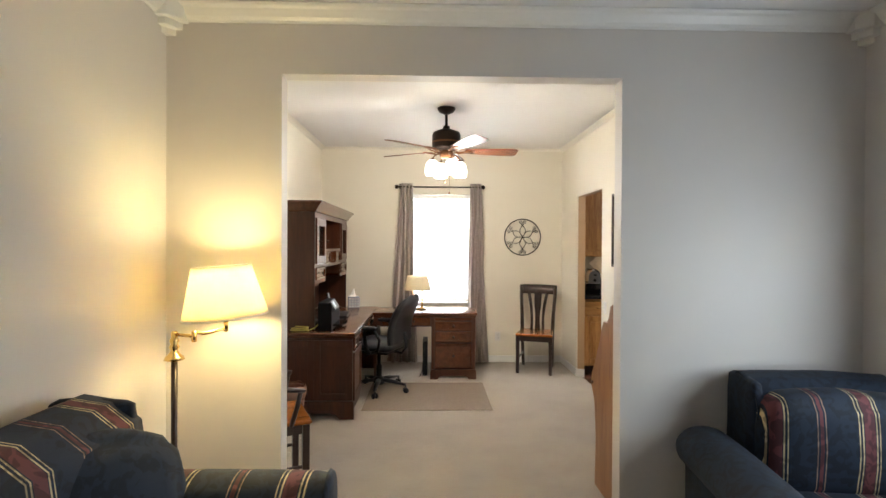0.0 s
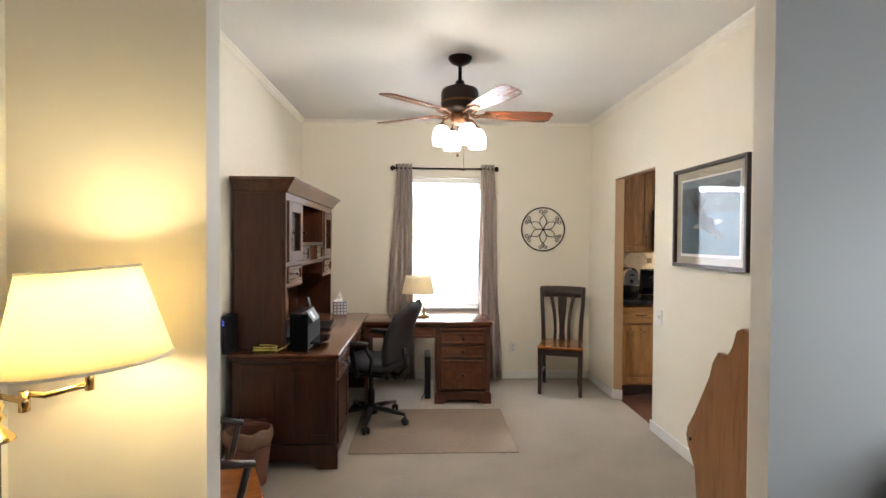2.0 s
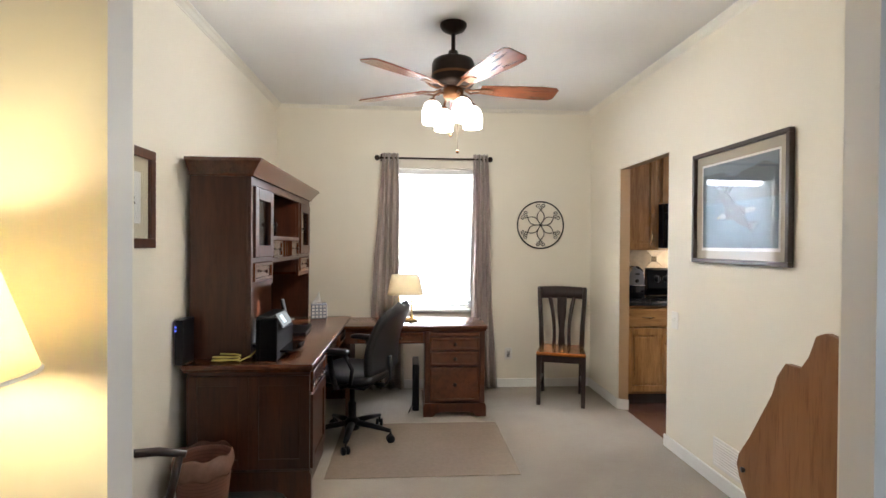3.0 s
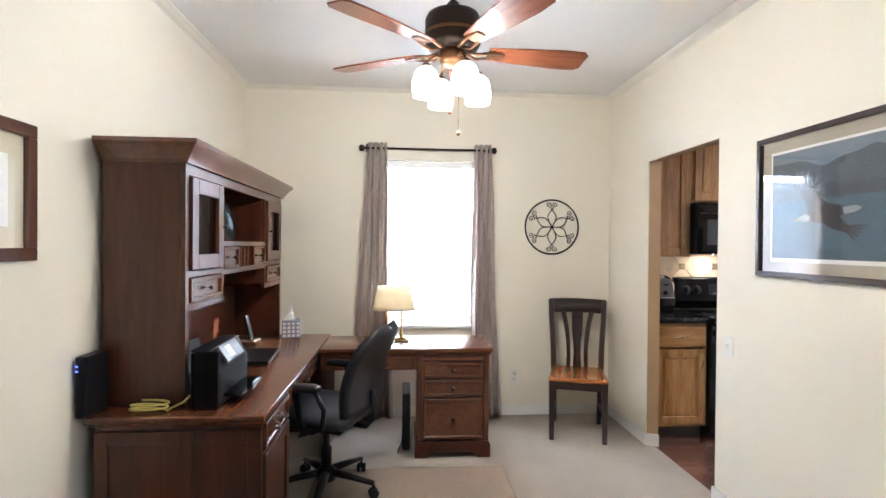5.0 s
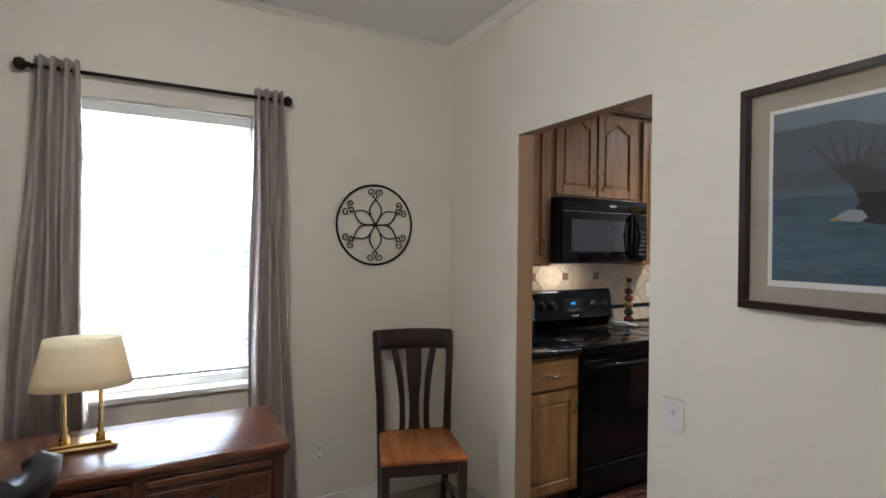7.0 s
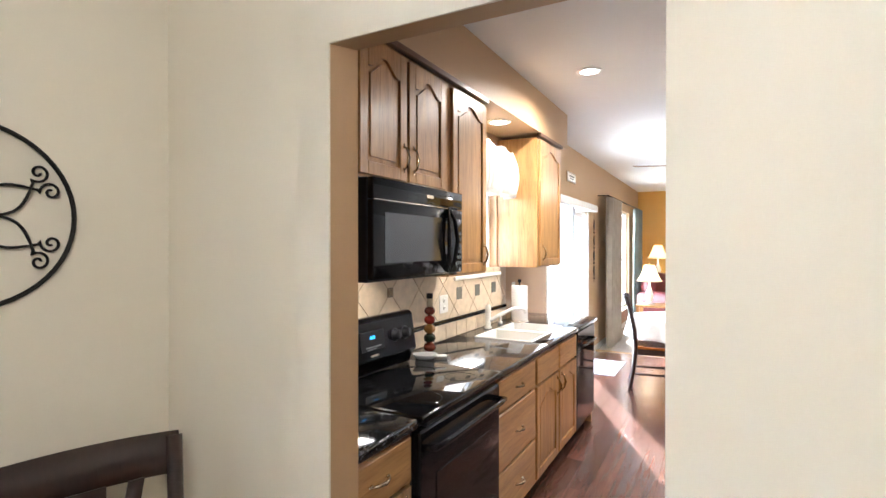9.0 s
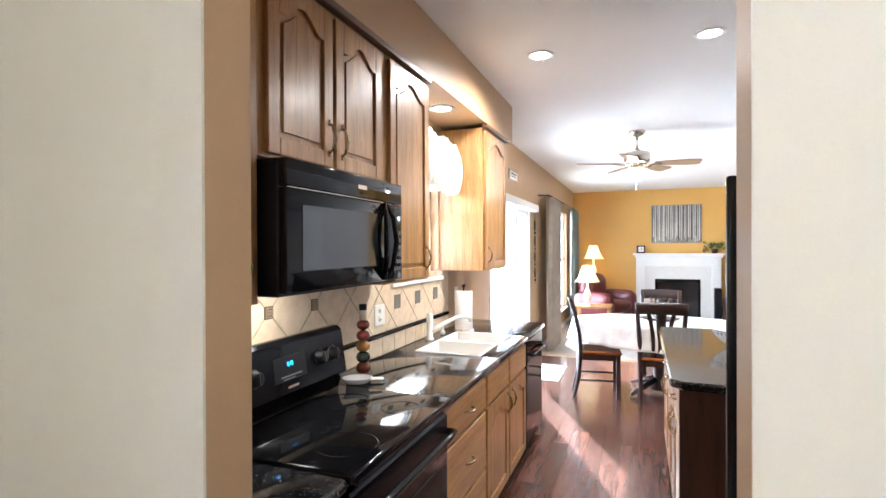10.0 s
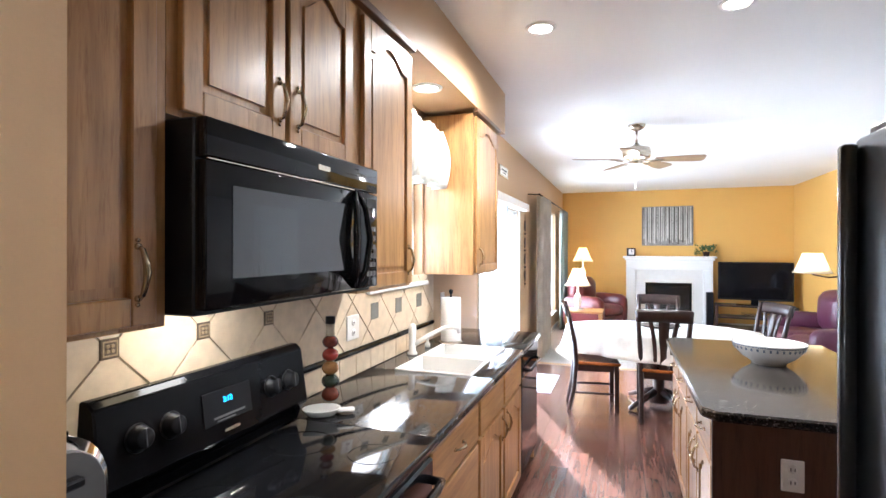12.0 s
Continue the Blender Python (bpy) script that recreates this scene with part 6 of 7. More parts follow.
def microwave():
    m = thing("microwave", "black over-the-range microwave oven", "microwave")
    x0, x1, z0, z1, y = 2.197, 2.962, 1.392, 1.806, 5.705
    part("body", Build().box(x0, x1, y + 0.03, YN - 0.004, z0, z1, 0.004), M_BLACKM, m)
    part("top_grille", Build().box(x0, x1, y, y + 0.03, z1 - 0.085, z1, 0.006, seg=2), M_BLACK, m)
    part("door", Build().box(x0, x1 - 0.135, y, y + 0.03, z0 + 0.012, z1 - 0.088, 0.006, seg=2), M_BLACK, m)
    part("window", Build().box(x0 + 0.075, x1 - 0.215, y - 0.002, y, z0 + 0.075, z1 - 0.135, 0.001), plain("dark_oven_glass", (0.02, 0.022, 0.024), 0.05, vary=0.02, relief=0, spec=0.6), m)
    part("control_panel", Build().box(x1 - 0.132, x1, y, y + 0.03, z0 + 0.012, z1 - 0.088, 0.006, seg=2), M_BLACK, m)
    keys = plain("grey_keys", (0.07, 0.07, 0.075), 0.5)
    for i in range(3):
        for j in range(6):
            part("key", Build().box(x1 - 0.078 + i * 0.022, x1 - 0.062 + i * 0.022, y - 0.0015, y, z0 + 0.05 + j * 0.03, z0 + 0.066 + j * 0.03), keys, m)
    part("clock_window", Build().box(x1 - 0.08, x1 - 0.015, y - 0.0015, y, z1 - 0.135, z1 - 0.105), M_BLACKM, m)
    hx, zc = x1 - 0.15, (z0 + z1) / 2 - 0.035
    for s in (-1, 1):
        pts = [(hx + s * 0.004, y, zc + 0.155), (hx + s * 0.030, y - 0.018, zc + 0.10), (hx + s * 0.044, y - 0.028, zc), (hx + s * 0.030, y - 0.018, zc - 0.10), (hx + s * 0.004, y, zc - 0.155)]
        part("handle", Build().tube(pts, [0.006, 0.010, 0.011, 0.010, 0.006], 10), M_BLACK, m)
    part("badge", Build().box(2.60, 2.66, y - 0.002, y, z1 - 0.052, z1 - 0.036, 0.001), M_NICKEL, m)
    part("trim_line", Build().box(x0 + 0.008, x1 - 0.14, y - 0.001, y + 0.004, z1 - 0.0875, z1 - 0.0855), M_NICKEL, m)
    part("work_light", Build().box(2.45, 2.60, 5.90, 6.00, z0 - 0.003, z0 - 0.0005), M_CAN, m)
    return m


microwave()
ob = area("microwave_light", (2.45, 5.97, 1.370), (2.45, 6.03, 0.9), 0.25, 0.08, 0.85, (1.0, 0.74, 0.42))

sk = thing("sink", "white double-bowl kitchen sink set in the worktop", "sink")
for x0, x1 in ((SX0 + 0.006, 4.09), (4.115, SX1 - 0.006)):
    d, b = 0.17, Build()
    b.box(x0, x1, SY0 + 0.006, SY1 - 0.006, CTOP - d - 0.01, CTOP - d, 0.002)
    b.box(x0 - 0.006, x0 + 0.008, SY0, SY1, CTOP - d, CTOP + 0.004, 0.003).box(x1 - 0.008, x1 + 0.006, SY0, SY1, CTOP - d, CTOP + 0.004, 0.003)
    b.box(x0, x1, SY0 - 0.002, SY0 + 0.014, CTOP - d, CTOP + 0.004, 0.003).box(x0, x1, SY1 - 0.014, SY1 + 0.002, CTOP - d, CTOP + 0.004, 0.003)
    part("bowl", b, M_PORC, sk)
part("divider", Build().box(4.0965, 4.1085, SY0 + 0.015, SY1 - 0.015, CTOP - 0.17, CTOP - 0.02, 0.004), M_PORC, sk)
fa = thing("faucet", "white single-lever kitchen faucet with side spout", "faucet", pose(4.09, 6.055, CTOP))
part("body", Build().lathe([(0.030, 0), (0.030, 0.01), (0.021, 0.02), (0.021, 0.12), (0.024, 0.125), (0.022, 0.165), (0.010, 0.18), (0, 0.182)]), M_PORC, fa)
part("spout", Build().tube([(0, -0.01, 0.06), (0.05, -0.07, 0.10), (0.12, -0.14, 0.14), (0.16, -0.18, 0.148), (0.20, -0.215, 0.135), (0.205, -0.22, 0.105)], [0.014, 0.014, 0.013, 0.013, 0.013, 0.013], 12), M_PORC, fa)
sd = solid("soap_dispenser", Build().lathe([(0.018, 0), (0.018, 0.02), (0.008, 0.03), (0.008, 0.05), (0.012, 0.055), (0, 0.06)], (4.33, 6.055, CTOP)), M_PORC, "small white soap dispenser beside the faucet", "dispenser")
pt = thing("paper_towel_holder", "white paper towel roll on a dark upright holder", "paper towel", pose(4.52, 5.965, CTOP))
part("base", Build().lathe([(0.08, 0), (0.08, 0.008), (0.07, 0.014), (0, 0.014)]), M_NICKEL, pt)
part("roll", Build().lathe([(0.02, 0.016), (0.064, 0.016), (0.066, 0.02), (0.066, 0.292), (0.064, 0.296), (0.02, 0.296)], n=32), M_PAPER, pt)
part("rod", Build().lathe([(0.006, 0.29), (0.006, 0.32), (0.014, 0.325), (0.014, 0.345), (0, 0.35)], n=12), M_BLACKM, pt)
kp = thing("cordless_phone", "black cordless phone standing in a charger", "phone", pose(4.74, 6.02, CTOP, 0, 0, 10))
part("charger", Build().box(-0.035, 0.035, -0.04, 0.03, 0.0005, 0.03, 0.008, seg=2), M_BLACKM, kp)
part("handset", Build().box(-0.022, 0.022, -0.011, 0.011, 0, 0.17, 0.007, seg=2, m=Matrix.Translation((0, 0, 0.025)) @ Matrix.Rotation(radians(-12), 4, "X")), M_BLACK, kp)
bt = thing("ball_jar", "tall glass jar of stacked coloured spheres", "jar", pose(3.13, 6.0, CTOP))
for i, col in enumerate(((0.17, 0.035, 0.018), (0.025, 0.040, 0.025), (0.36, 0.17, 0.05), (0.22, 0.022, 0.015), (0.12, 0.022, 0.014))):
    part("ball", Build().ball((0, 0, 0.036 + i * 0.052), 0.036 - 0.001 * i, n=18, squash=(1, 1, 0.82)), plain("spice_%d" % i, col, 0.2, grain=60, vary=0.5, coat=0.4), bt)
part("neck", Build().cyl((0, 0, 0.268), 0.017, 0.05, 14), plain("clear_neck", (0.45, 0.38, 0.28), 0.15), bt)
part("cap", Build().cyl((0, 0, 0.316), 0.019, 0.028, 14), M_BLACKM, bt)
sr = thing("spoon_rest", "white ceramic spoon rest beside the cooktop", "spoon rest", pose(2.985, 5.945, CTOP, 0, 0, -58) @ Matrix.Scale(0.92, 4))
part("dish", Build().lathe([(0, 0.004), (0.05, 0.006), (0.066, 0.028), (0.069, 0.032), (0.064, 0.032), (0.048, 0.013), (0, 0.010)], n=28, squash=(1.1, 0.85)).box(0.055, 0.13, -0.022, 0.022, 0.012, 0.026, 0.010, seg=2), M_PORC, sr)
cm = thing("toaster", "rounded chrome-domed toaster with black lower body", "toaster", pose(1.96, 5.885, CTOP, 0, 0, 90))
TD = 0.195


def dome(r, rise):
    return [(-r, 0.125)] + [(-r * math.cos(math.pi * i / 14), TD + rise * math.sin(math.pi * i / 14)) for i in range(15)] + [(r, 0.125)]


part("shell", Build().prism(dome(0.085, 0.105), -0.11, 0.11, "x", smooth=True), M_CHROME, cm)
part("base", Build().box(-0.115, 0.115, -0.088, 0.088, 0.001, 0.13, 0.012, seg=2), M_BLACK, cm, "black lower body")
part("base_band", Build().box(-0.117, 0.117, -0.090, 0.090, 0.118, 0.128, 0.003), M_CHROME, cm)
grey_cap = plain("grey_cap", (0.13, 0.135, 0.14), 0.35)
for x in (-1, 1):
    cap = part("end_cap", Build().prism(dome(0.072, 0.085), min(x * 0.11, x * 0.125), max(x * 0.11, x * 0.125), "x", bev=0.003), grey_cap, cm)
part("dial", Build().lathe([(0.020, 0), (0.018, 0.014), (0, 0.014)], n=16, m=Matrix.Translation((-0.125, 0, 0.165)) @ Matrix.Rotation(radians(-90), 4, "Y")), M_BLACKM, cm)
part("lever", Build().box(-0.150, -0.126, -0.020, 0.020, 0.222, 0.238, 0.004), M_BLACKM, cm)
for y in (-0.024, 0.024):
    part("slot", Build().box(-0.085, 0.085, y - 0.009, y + 0.009, TD + 0.085, TD + 0.104), M_BLACK, cm)

# tiled splashback: diamonds with bronze insets, grey squares and a dark rail
sb = thing("splashback", "cream stone tile splashback laid in diamonds", "splashback", kind="structure")
SB_Y = YN - 0.003
part("grout_bed", Build().box(KX + 0.001, 4.62, SB_Y - 0.006, SB_Y, CTOP, 1.372), M_GROUT, sb)


def clip_poly(poly, lo, hi, axis):
    for bound, sign in ((lo, 1), (hi, -1)):
        out = []
        for i in range(len(poly)):
            p, q = poly[i], poly[(i + 1) % len(poly)]
            dp, dq = sign * (p[axis] - bound), sign * (q[axis] - bound)
            if dp >= 0:
                out.append(p)
            if dp * dq < 0:
                t = dp / (dp - dq)
                out.append((p[0] + (q[0] - p[0]) * t, p[1] + (q[1] - p[1]) * t))
        poly = out
        if len(poly) < 3:
            return []
    return poly


HALF = 0.1515
for i in range(-2, 20):
    for j in range(-3, 4):
        if (i + j) % 2:
            continue
        cx, cz, h = 2.458 + i * HALF, 1.279 + j * HALF, HALF - 0.0035
        low = 1.052 if cx > 2.95 else CTOP + 0.003
        poly = [(cx - h, cz), (cx, cz - h), (cx + h, cz), (cx, cz + h)]
        poly = clip_poly(clip_poly(poly, low, 1.368, 1), KX + 0.004, 4.616, 0)
        if len(poly) >= 3 and cx < 4.8:
            part("tile", Build().prism(poly, SB_Y - 0.0135, SB_Y - 0.006, "y", bev=0.0015), M_TILE, sb)
for cx in (2.307, 2.609, 2.912):
    d = part("inset_tile", Build().box(cx - 0.026, cx + 0.026, SB_Y - 0.017, SB_Y - 0.0115, 1.254, 1.306, 0.002), M_DECO, sb, "embossed bronze inset tile")
    e = Build().box(cx - 0.020, cx + 0.020, SB_Y - 0.0185, SB_Y - 0.017, 1.296, 1.300).box(cx - 0.020, cx + 0.020, SB_Y - 0.0185, SB_Y - 0.017, 1.260, 1.264)
    e.box(cx - 0.020, cx - 0.016, SB_Y - 0.0185, SB_Y - 0.017, 1.264, 1.296).box(cx + 0.016, cx + 0.020, SB_Y - 0.0185, SB_Y - 0.017, 1.264, 1.296)
    for k in range(4):
        a = math.pi / 4 + k * math.pi / 2
        e.lathe([(0.0055, 0), (0.005, 0.002), (0.002, 0.001), (0, 0.001)], n=10, m=Matrix.Translation((cx + 0.009 * math.cos(a), SB_Y - 0.017, 1.28 + 0.009 * math.sin(a))) @ Matrix.Rotation(radians(90), 4, "X"))
    part("emboss", e, M_EMBOSS, d, "raised square border and rosette")
for cx in (3.747, 4.044, 4.353):
    part("grey_tile", Build().box(cx - 0.042, cx + 0.042, SB_Y - 0.016, SB_Y - 0.0115, 1.168, 1.252, 0.002), M_SLATE, sb)
part("rail_tile", Build().prism([(SB_Y - 0.006, 1.022), (SB_Y - 0.018, 1.026), (SB_Y - 0.021, 1.038), (SB_Y - 0.018, 1.047), (SB_Y - 0.006, 1.050)], 2.95, 4.616, "x"), M_BLACK, sb, "dark glazed rail tile")
for i in range(11):
    x = 2.952 + i * 0.1515
    part("low_tile", Build().box(x, min(x + 0.148, 4.616), SB_Y - 0.0135, SB_Y - 0.006, CTOP + 0.003, 1.019, 0.0015), M_TILE, sb)
plate_cover("wall_outlet", "white outlet plate on the tile splashback", pose(3.518, SB_Y - 0.0135, 1.157), 0.115, 0.118, "outlet")
plate_cover("wall_outlet", "white outlet plate beside the patio door", pose(4.83, YN - 0.001, 1.16), 0.075, 0.118, "outlet")
va = thing("valance", "white gathered valance over the kitchen window", "valance")
part("panel", Build().sheet(lambda u, v: (3.64 + 0.84 * u, 6.02 + 0.045 * math.sin(2 * math.pi * 11 * u) * (0.4 + 0.6 * (1 - v)) - 0.04 * math.sin(math.pi * v), 1.93 + 0.015 * math.sin(2 * math.pi * 3 * u) + 0.37 * v), 110, 10, 0.002), cloth("white_voile", (0.80, 0.78, 0.72), 0.9, 400, 0.2, 0.22, (0.95, 0.92, 0.86)), va)
part("rod", Build().tube([(3.60, 6.06, 2.28), (4.465, 6.06, 2.28)], 0.006, 8), M_WHITE, va)


def fridge():
    f = thing("refrigerator", "black refrigerator with glossy doors and side handle", "refrigerator")
    x0, x1, y1, top = 1.83, 2.515, 4.508, 1.735
    part("cabinet", Build().box(x0, x1, 3.80, y1 - 0.065, 0.03, top - 0.01, 0.006), M_BLACKM, f)
    gloss = plain("black_fridge_enamel", (0.018, 0.020, 0.023), 0.27, grain=300, vary=0.05, relief=0.02, spec=0.55)
    part("door", Build().box(x0, x1, y1 - 0.06, y1, 0.60, top, 0.012, seg=3), gloss, f)
    part("freezer_drawer", Build().box(x0, x1, y1 - 0.06, y1, 0.05, 0.59, 0.012, seg=3), gloss, f)
    part("handle", Build().box(x1 - 0.030, x1 - 0.004, y1, y1 + 0.028, 0.64, top - 0.012, 0.008, seg=2), plain("dark_handle", (0.022, 0.023, 0.025), 0.2, relief=0), f)
    part("hinge_cap", Build().box(x1 - 0.10, x1 - 0.01, y1 - 0.10, y1 - 0.02, top, top + 0.018, 0.004), M_BLACKM, f)
    return f


fridge()


def island():
    i = thing("kitchen_island", "oak kitchen island with dark end panel", "island")
    x0, x1, y0, y1 = 3.575, 5.20, 3.75, 4.58
    part("carcass", Build().box(x0 + 0.02, x1, y0, y1 - 0.02, 0.10, CTOP - 0.041), M_OAK, i)
    part("end_panel", Build().box(x0, x0 + 0.019, y0, y1 - 0.002, 0.0, CTOP - 0.041, 0.002), wood("walnut_panel", (0.060, 0.026, 0.014), (0.125, 0.058, 0.030), 0.35, "z", 0.7), i, "dark stained end panel")
    part("toe_kick", Build().box(x0 + 0.02, x1, y1 - 0.09, y1 - 0.07, 0, 0.10), M_EBONY, i)
    w = (x1 - x0 - 0.03) / 4
    for k in range(4):
        a = x0 + 0.02 + k * w
        slab_drawer(i, a + 0.012, a + w - 0.012, 0.70, 0.86, y1 - 0.02, 1)
        arch_door(i, a + 0.012, a + w - 0.012, 0.12, 0.685, y1 - 0.02, a + (w - 0.05 if k % 2 == 0 else 0.05), 0.585, out=1)
    return i


island()
ch = 0.05
solid("island_top", Build().prism([(3.533 + ch, 4.618), (3.533, 4.618 - ch), (3.533, 3.70), (5.245, 3.70), (5.245, 4.618 - ch), (5.245 - ch, 4.618)], CTOP - 0.04, CTOP, "z", bev=0.008), granite("brown_granite", (0.020, 0.017, 0.015), (0.16, 0.14, 0.12), 0.10), "polished dark granite island top with clipped corners", "worktop")
plate_cover("wall_outlet", "white outlet plate on the island's end panel", pose(3.574, 4.315, 0.70, 0, 0, -90), 0.075, 0.118, "outlet")
bowl = thing("serving_bowl", "large white ceramic bowl with a dotted blue band", "bowl", pose(4.53, 4.165, CTOP) @ Matrix.Scale(1.13, 4))
part("bowl", Build().lathe([(0, 0.001), (0.07, 0.001), (0.075, 0.012), (0.11, 0.035), (0.142, 0.070), (0.152, 0.098), (0.155, 0.104), (0.148, 0.104), (0.137, 0.072), (0.105, 0.040), (0.06, 0.020), (0, 0.016)], n=40), M_PORC, bowl)
blue = plain("blue_glaze", (0.22, 0.27, 0.34), 0.25)
for k in range(36):
    a = 2 * math.pi * k / 36
    part("glaze_dot", Build().box(-0.004, 0.004, -0.0015, 0.0015, -0.006, 0.006, m=Matrix.Rotation(a, 4, "Z") @ Matrix.Translation((0.1475, 0, 0.080)) @ Matrix.Rotation(radians(90), 4, "Z") @ Matrix.Rotation(radians(16), 4, "X")), blue, bowl)
part("glaze_band", Build().lathe([(0.1532, 0.092), (0.1545, 0.094), (0.1538, 0.096)], n=40, cap=False), blue, bowl)


def slider():
    d = thing("door_1", "white sliding glass patio door in bright daylight", "door", kind="structure")
    x0, x1, z0, z1 = SLIDE
    yo = YN + 0.075
    f = 0.05
    b = Build().box(x0, x0 + 0.03, YN + 0.01, YN + 0.14, z0, z1).box(x1 - 0.03, x1, YN + 0.01, YN + 0.14, z0, z1).box(x0 + 0.03, x1 - 0.03, YN + 0.01, YN + 0.14, z1 - 0.03, z1).box(x0, x1, YN + 0.01, YN + 0.14, z0 - 0.03, z0)
    part("door_frame", b, M_WHITE, d)
    xm = 6.50
    for a, c, o in ((x0 + 0.03, xm + 0.03, 0.02), (xm - 0.03, x1 - 0.03, -0.02)):
        b = Build()
        b.box(a, a + f, yo + o - 0.015, yo + o + 0.015, z0, z1 - 0.03, 0.003).box(c - f, c, yo + o - 0.015, yo + o + 0.015, z0, z1 - 0.03, 0.003)
        b.box(a + f, c - f, yo + o - 0.015, yo + o + 0.015, z0, z0 + 0.09, 0.003).box(a + f, c - f, yo + o - 0.015, yo + o + 0.015, z1 - 0.03 - f, z1 - 0.03, 0.003)
        leaf = part("sash", b, M_WHITE, d)
        g = part("pane", Build().box(a + f, c - f, yo + o - 0.003, yo + o + 0.003, z0 + 0.09, z1 - 0.03 - f), M_GLASS, leaf)
        g.visible_shadow = False
    part("handle", Build().box(xm - 0.005, xm + 0.02, yo - 0.07, yo - 0.035, 0.95, 1.15, 0.005), M_WHITE, d)
    return d


slider()
b = Build().box(SLIDE[0] - 0.08, SLIDE[0] - 0.001, YN - 0.016, YN - 0.001, 0, SLIDE[3] + 0.075, 0.003).box(SLIDE[1] + 0.001, SLIDE[1] + 0.08, YN - 0.016, YN - 0.001, 0, SLIDE[3] + 0.075, 0.003).box(SLIDE[0], SLIDE[1], YN - 0.016, YN - 0.001, SLIDE[3] + 0.002, SLIDE[3] + 0.075, 0.003)
structure("trim_patio_door", b, M_WHITE, "white painted casing round the patio door", "trim")
va = thing("blind_headrail", "white vertical-blind headrail above the patio door", "blind")
part("valance", Build().box(5.80, 7.835, YN - 0.11, YN - 0.018, 2.012, 2.10, 0.004), M_WHITE, va)
me = Build().box(-0.001, 0.001, -0.04, 0.04, 0.05, 2.01).mesh("vane")
me.materials.append(M_BLIND)
for k in range(8):
    v = new("vane", me)
    v.parent = va
    v.matrix_basis = pose(5.90 + 0.074 * k, YN - 0.066, 0, 0, 0, 82)
for k in range(10):
    v = new("vane", me)
    v.parent = va
    v.matrix_basis = pose(6.485 + 0.010 * k, YN - 0.066, 0, 0, 0, 6)
sg = thing("wall_sign", "small framed wall sign with illegible lettering", "sign", pose(6.77, YN - 0.001, 2.375))
part("frame", Build().box(-0.2, 0.2, -0.018, 0, -0.062, 0.062, 0.003), M_NICKEL, sg)
part("board", Build().box(-0.175, 0.175, -0.020, -0.018, -0.042, 0.042), M_PAPER, sg)
part("lettering", Build().box(-0.12, 0.12, -0.0208, -0.020, 0.004, 0.020).box(-0.08, 0.08, -0.0208, -0.020, -0.024, -0.012), M_BLACKM, sg)
hg = thing("wall_hanging", "string of dark wooden shapes hanging by the patio door", "wall decor", pose(8.045, YN - 0.001, 0))
part("cord", Build().cyl((0, -0.012, 1.02), 0.003, 0.98, 6), M_IRON, hg)
for k in range(4):
    z = 1.84 - 0.22 * k
    part("charm", Build().prism([(-0.035, z), (0, z + 0.075), (0.035, z), (0, z - 0.075)], -0.022, -0.006, bev=0.004), M_EBONY, hg)
    part("bead", Build().ball((0, -0.014, z - 0.105), 0.014, n=10), M_IRON, hg)

dk = thing("door_2", "white six-panel interior door in the kitchen's far wall", "door", pose(7.35, YK + 0.001, 0, 0, 0, 180), kind="structure")
part("leaf", Build().box(-0.40, 0.40, -0.035, 0, 0.01, 2.04, 0.003), M_WHITE, dk)
for cx in (-0.19, 0.19):
    for lo, hi in ((0.18, 0.78), (0.92, 1.52), (1.64, 1.92)):
        part("panel", Build().box(cx - 0.135, cx + 0.135, -0.043, -0.036, lo, hi, 0.006), M_WHITE, dk)
part("casing", Build().box(-0.48, -0.405, -0.02, 0, 0, 2.12, 0.003).box(0.405, 0.48, -0.02, 0, 0, 2.12, 0.003).box(-0.405, 0.405, -0.02, 0, 2.045, 2.12, 0.003), M_WHITE, dk)
knob(dk, (0.33, -0.036, 0.95), M_BRASS, 0.026)

# plank floor: rows of boards with broken joints, the kitchen side first
pl_rng = random.Random(4)
rows_n = int((YN - YK) / 0.125)
shared = {}
floor_ob = bpy.data.objects["floor_kitchen"]
for r in range(rows_n):
    y = YN - 0.0005 - (r + 1) * 0.125
    x = KX - 0.03 if y > JAMB_Y0 and y < DOOR_Y1 - 0.1 else KX
    x = max(x, XE + 0.052)
    if y < YO + 0.1:
        x = 2.502 - DX
    first = True
    while x < 8.198:
        ln = pl_rng.choice((0.9, 1.2, 1.5, 1.8)) * (pl_rng.uniform(0.3, 1) if first else 1)
        ln = min(round(ln, 2), 8.199 - x)
        first = False
        key = round(ln, 2)
        if key not in shared:
            shared[key] = Build().box(0, ln - 0.0012, 0.0006, 0.1244, -0.0055, 0.0, 0.0010).mesh("plank")
            shared[key].materials.append(M_PLANK)
        p = new("plank", shared[key])
        p.parent = floor_ob
        p.matrix_basis = Matrix.Translation((x, y, 0))
        x += ln

